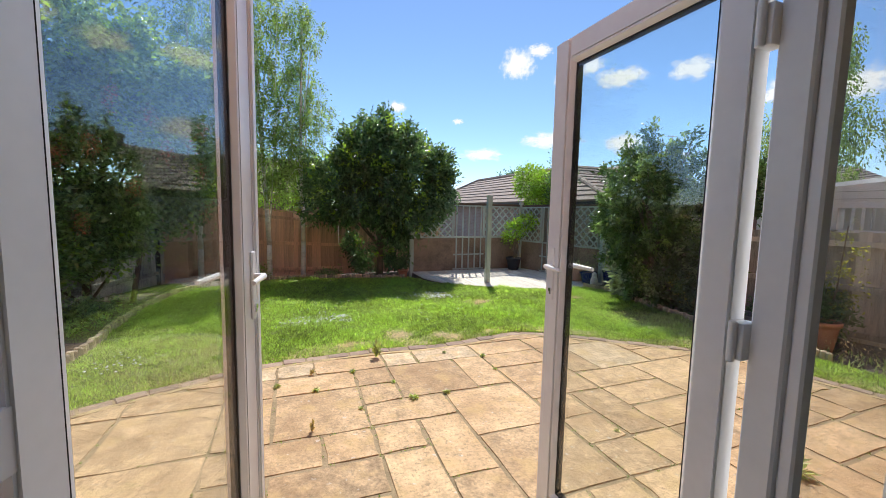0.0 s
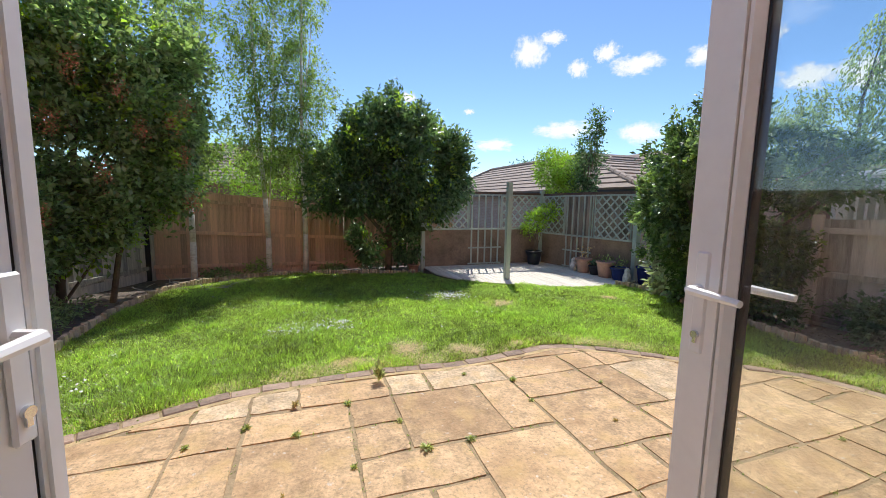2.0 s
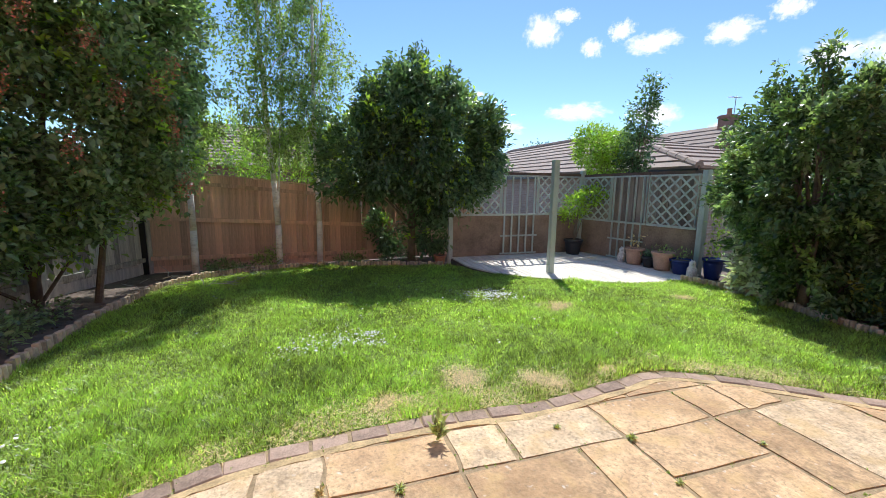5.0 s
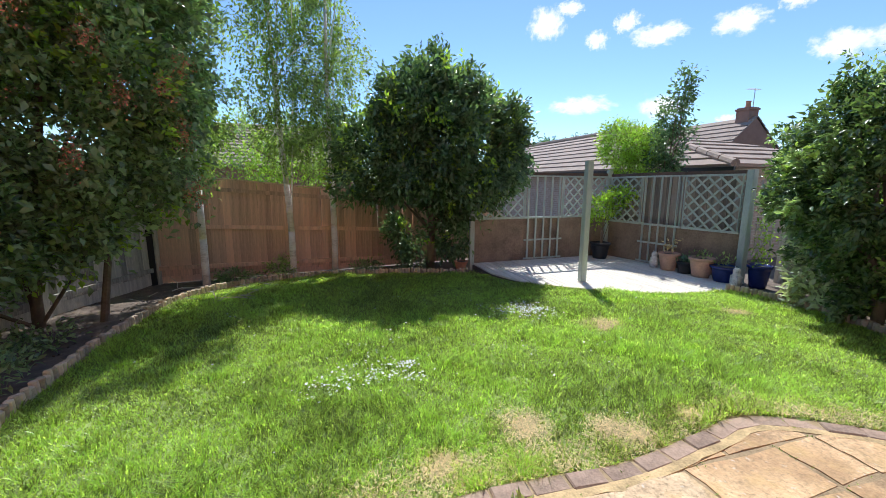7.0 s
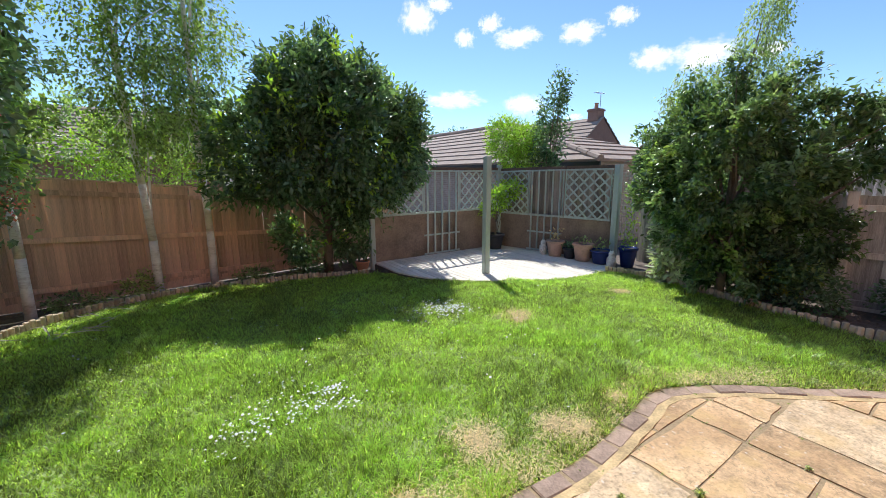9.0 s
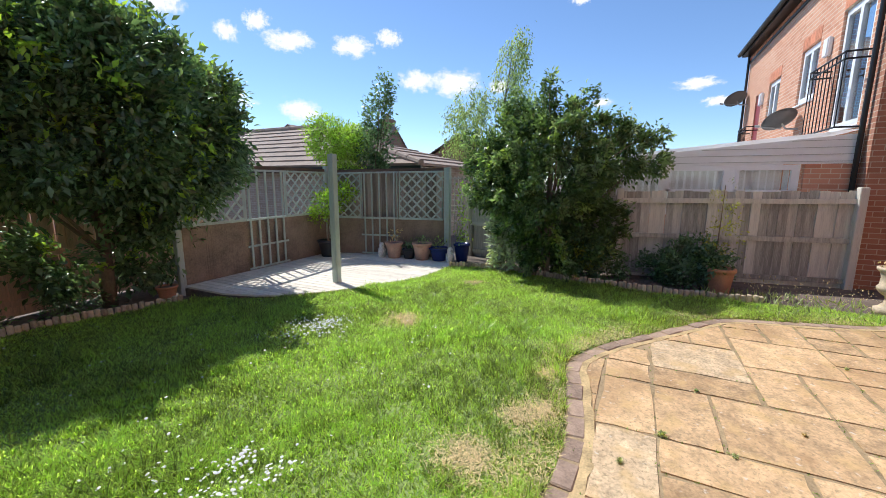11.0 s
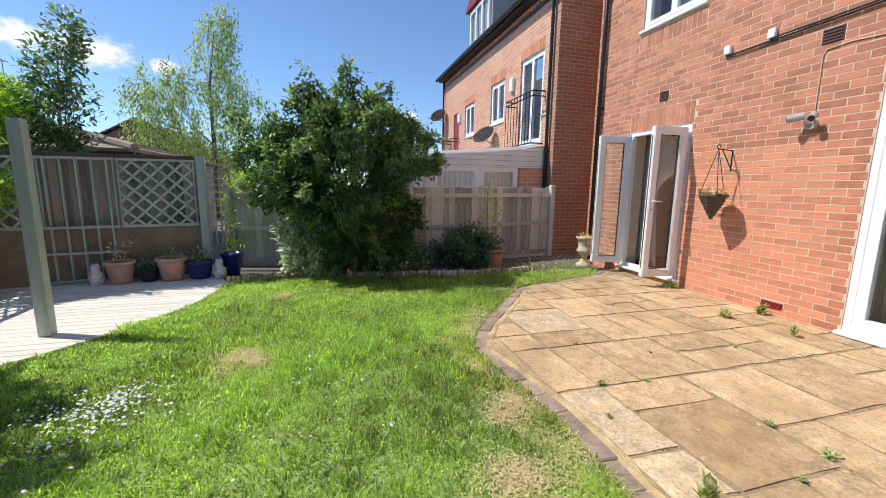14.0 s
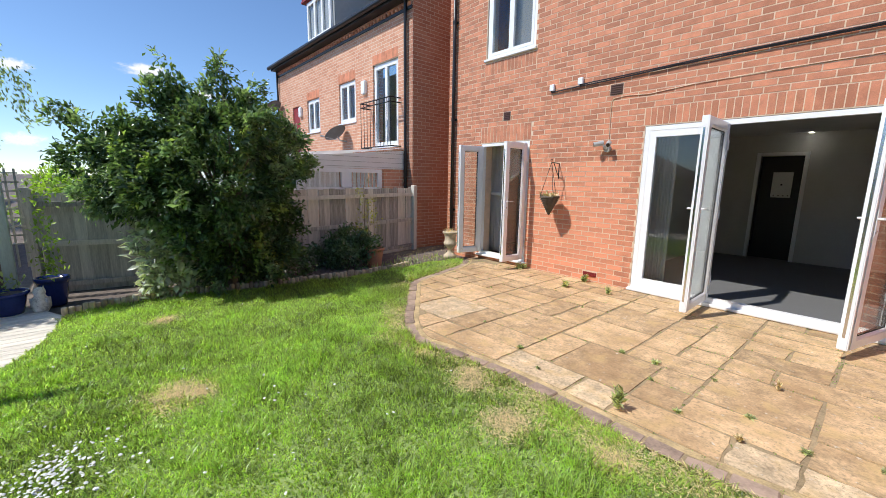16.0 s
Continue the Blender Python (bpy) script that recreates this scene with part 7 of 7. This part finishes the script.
# ---- clouds ----
def cloud_mat():
    m = bpy.data.materials.new("cloud_white")
    m.use_nodes = True
    n, l = m.node_tree.nodes, m.node_tree.links
    n.remove(n["Principled BSDF"])
    tc, mp, ns, gr = n.new("ShaderNodeTexCoord"), n.new("ShaderNodeMapping"), n.new("ShaderNodeTexNoise"), n.new("ShaderNodeTexGradient")
    oi = n.new("ShaderNodeObjectInfo")
    gr.gradient_type = 'SPHERICAL'
    l.new(tc.outputs["Object"], gr.inputs[0])
    l.new(tc.outputs["Object"], mp.inputs[0])
    mp.inputs["Scale"].default_value = (1.5, 1.0, 1.0)
    l.new(mp.outputs[0], ns.inputs["Vector"])
    ns.noise_dimensions = '4D'
    sc = n.new("ShaderNodeMath")
    sc.operation = 'MULTIPLY'
    sc.inputs[1].default_value = 50.0
    l.new(oi.outputs["Random"], sc.inputs[0])
    l.new(sc.outputs[0], ns.inputs["W"])
    ns.inputs["Scale"].default_value, ns.inputs["Detail"].default_value, ns.inputs["Roughness"].default_value = 2.9, 9, 0.62
    ad = n.new("ShaderNodeMath")
    ad.operation = 'MULTIPLY_ADD'
    l.new(gr.outputs[1], ad.inputs[0])
    ad.inputs[1].default_value = 0.9
    l.new(ns.outputs[0], ad.inputs[2])
    rp = n.new("ShaderNodeMapRange")
    rp.inputs[1].default_value, rp.inputs[2].default_value = 0.84, 1.22
    rp.interpolation_type = 'SMOOTHSTEP'
    l.new(ad.outputs[0], rp.inputs[0])
    em, tr, mx = n.new("ShaderNodeEmission"), n.new("ShaderNodeBsdfTransparent"), n.new("ShaderNodeMixShader")
    em.inputs[0].default_value, em.inputs[1].default_value = (1, 1, 1, 1), CLOUD
    l.new(rp.outputs[0], mx.inputs[0])
    l.new(tr.outputs[0], mx.inputs[1])
    l.new(em.outputs[0], mx.inputs[2])
    l.new(mx.outputs[0], n["Material Output"].inputs[0])
    return m


M_CLOUD = cloud_mat()
bm = bmesh.new()
g = [[bm.verts.new((-1 + 2 * i / 8, -1 + 2 * j / 8, 0)) for i in range(9)] for j in range(9)]
for j in range(8):
    for i in range(8):
        bm.faces.new((g[j][i], g[j][i + 1], g[j + 1][i + 1], g[j + 1][i]))
cloud_me = finish("cloud", bm, M_CLOUD)
# bearing east of north, height above the horizon, half-width and half-height in degrees
for az, el, w, h in CLOUDS:
    d = Vector((math.sin(radians(az)) * math.cos(radians(el)), math.cos(radians(az)) * math.cos(radians(el)), math.sin(radians(el))))
    ob = new("cloud", cloud_me)
    ob.matrix_world = look(d * 900, (0, 0, 0)) @ pose(0, 0, 0, 0, 180, 0) @ Matrix.Diagonal((900 * math.tan(radians(w)), 900 * math.tan(radians(h)), 1, 1))
    ob.visible_shadow = False
    tagged(ob, "small bright white fair-weather cloud", "cloud", "clouds", "structure")

# ---- nearest wall bricks, one by one ----
brick_meshes = {}
for q in near_b:
    key = (round(q[1] - q[0], 3), round(q[3] - q[2], 3))
    if key not in brick_meshes:
        bm = bmesh.new()
        w, hh = key[0] / 2, key[1] / 2
        vs = bx(bm, -w, -0.02, -hh, w, 0.0, hh)
        for v in vs:
            if v.co.y > -0.01:
                v.co.x -= 0.0012 * (1 if v.co.x > 0 else -1)
                v.co.z -= 0.0012 * (1 if v.co.z > 0 else -1)
        brick_meshes[key] = finish("brick", bm, M_BRICK)
    piece("brick", brick_meshes[key], wall_house, pose((q[0] + q[1]) / 2, rnd.uniform(-0.0008, 0.0008), (q[2] + q[3]) / 2))
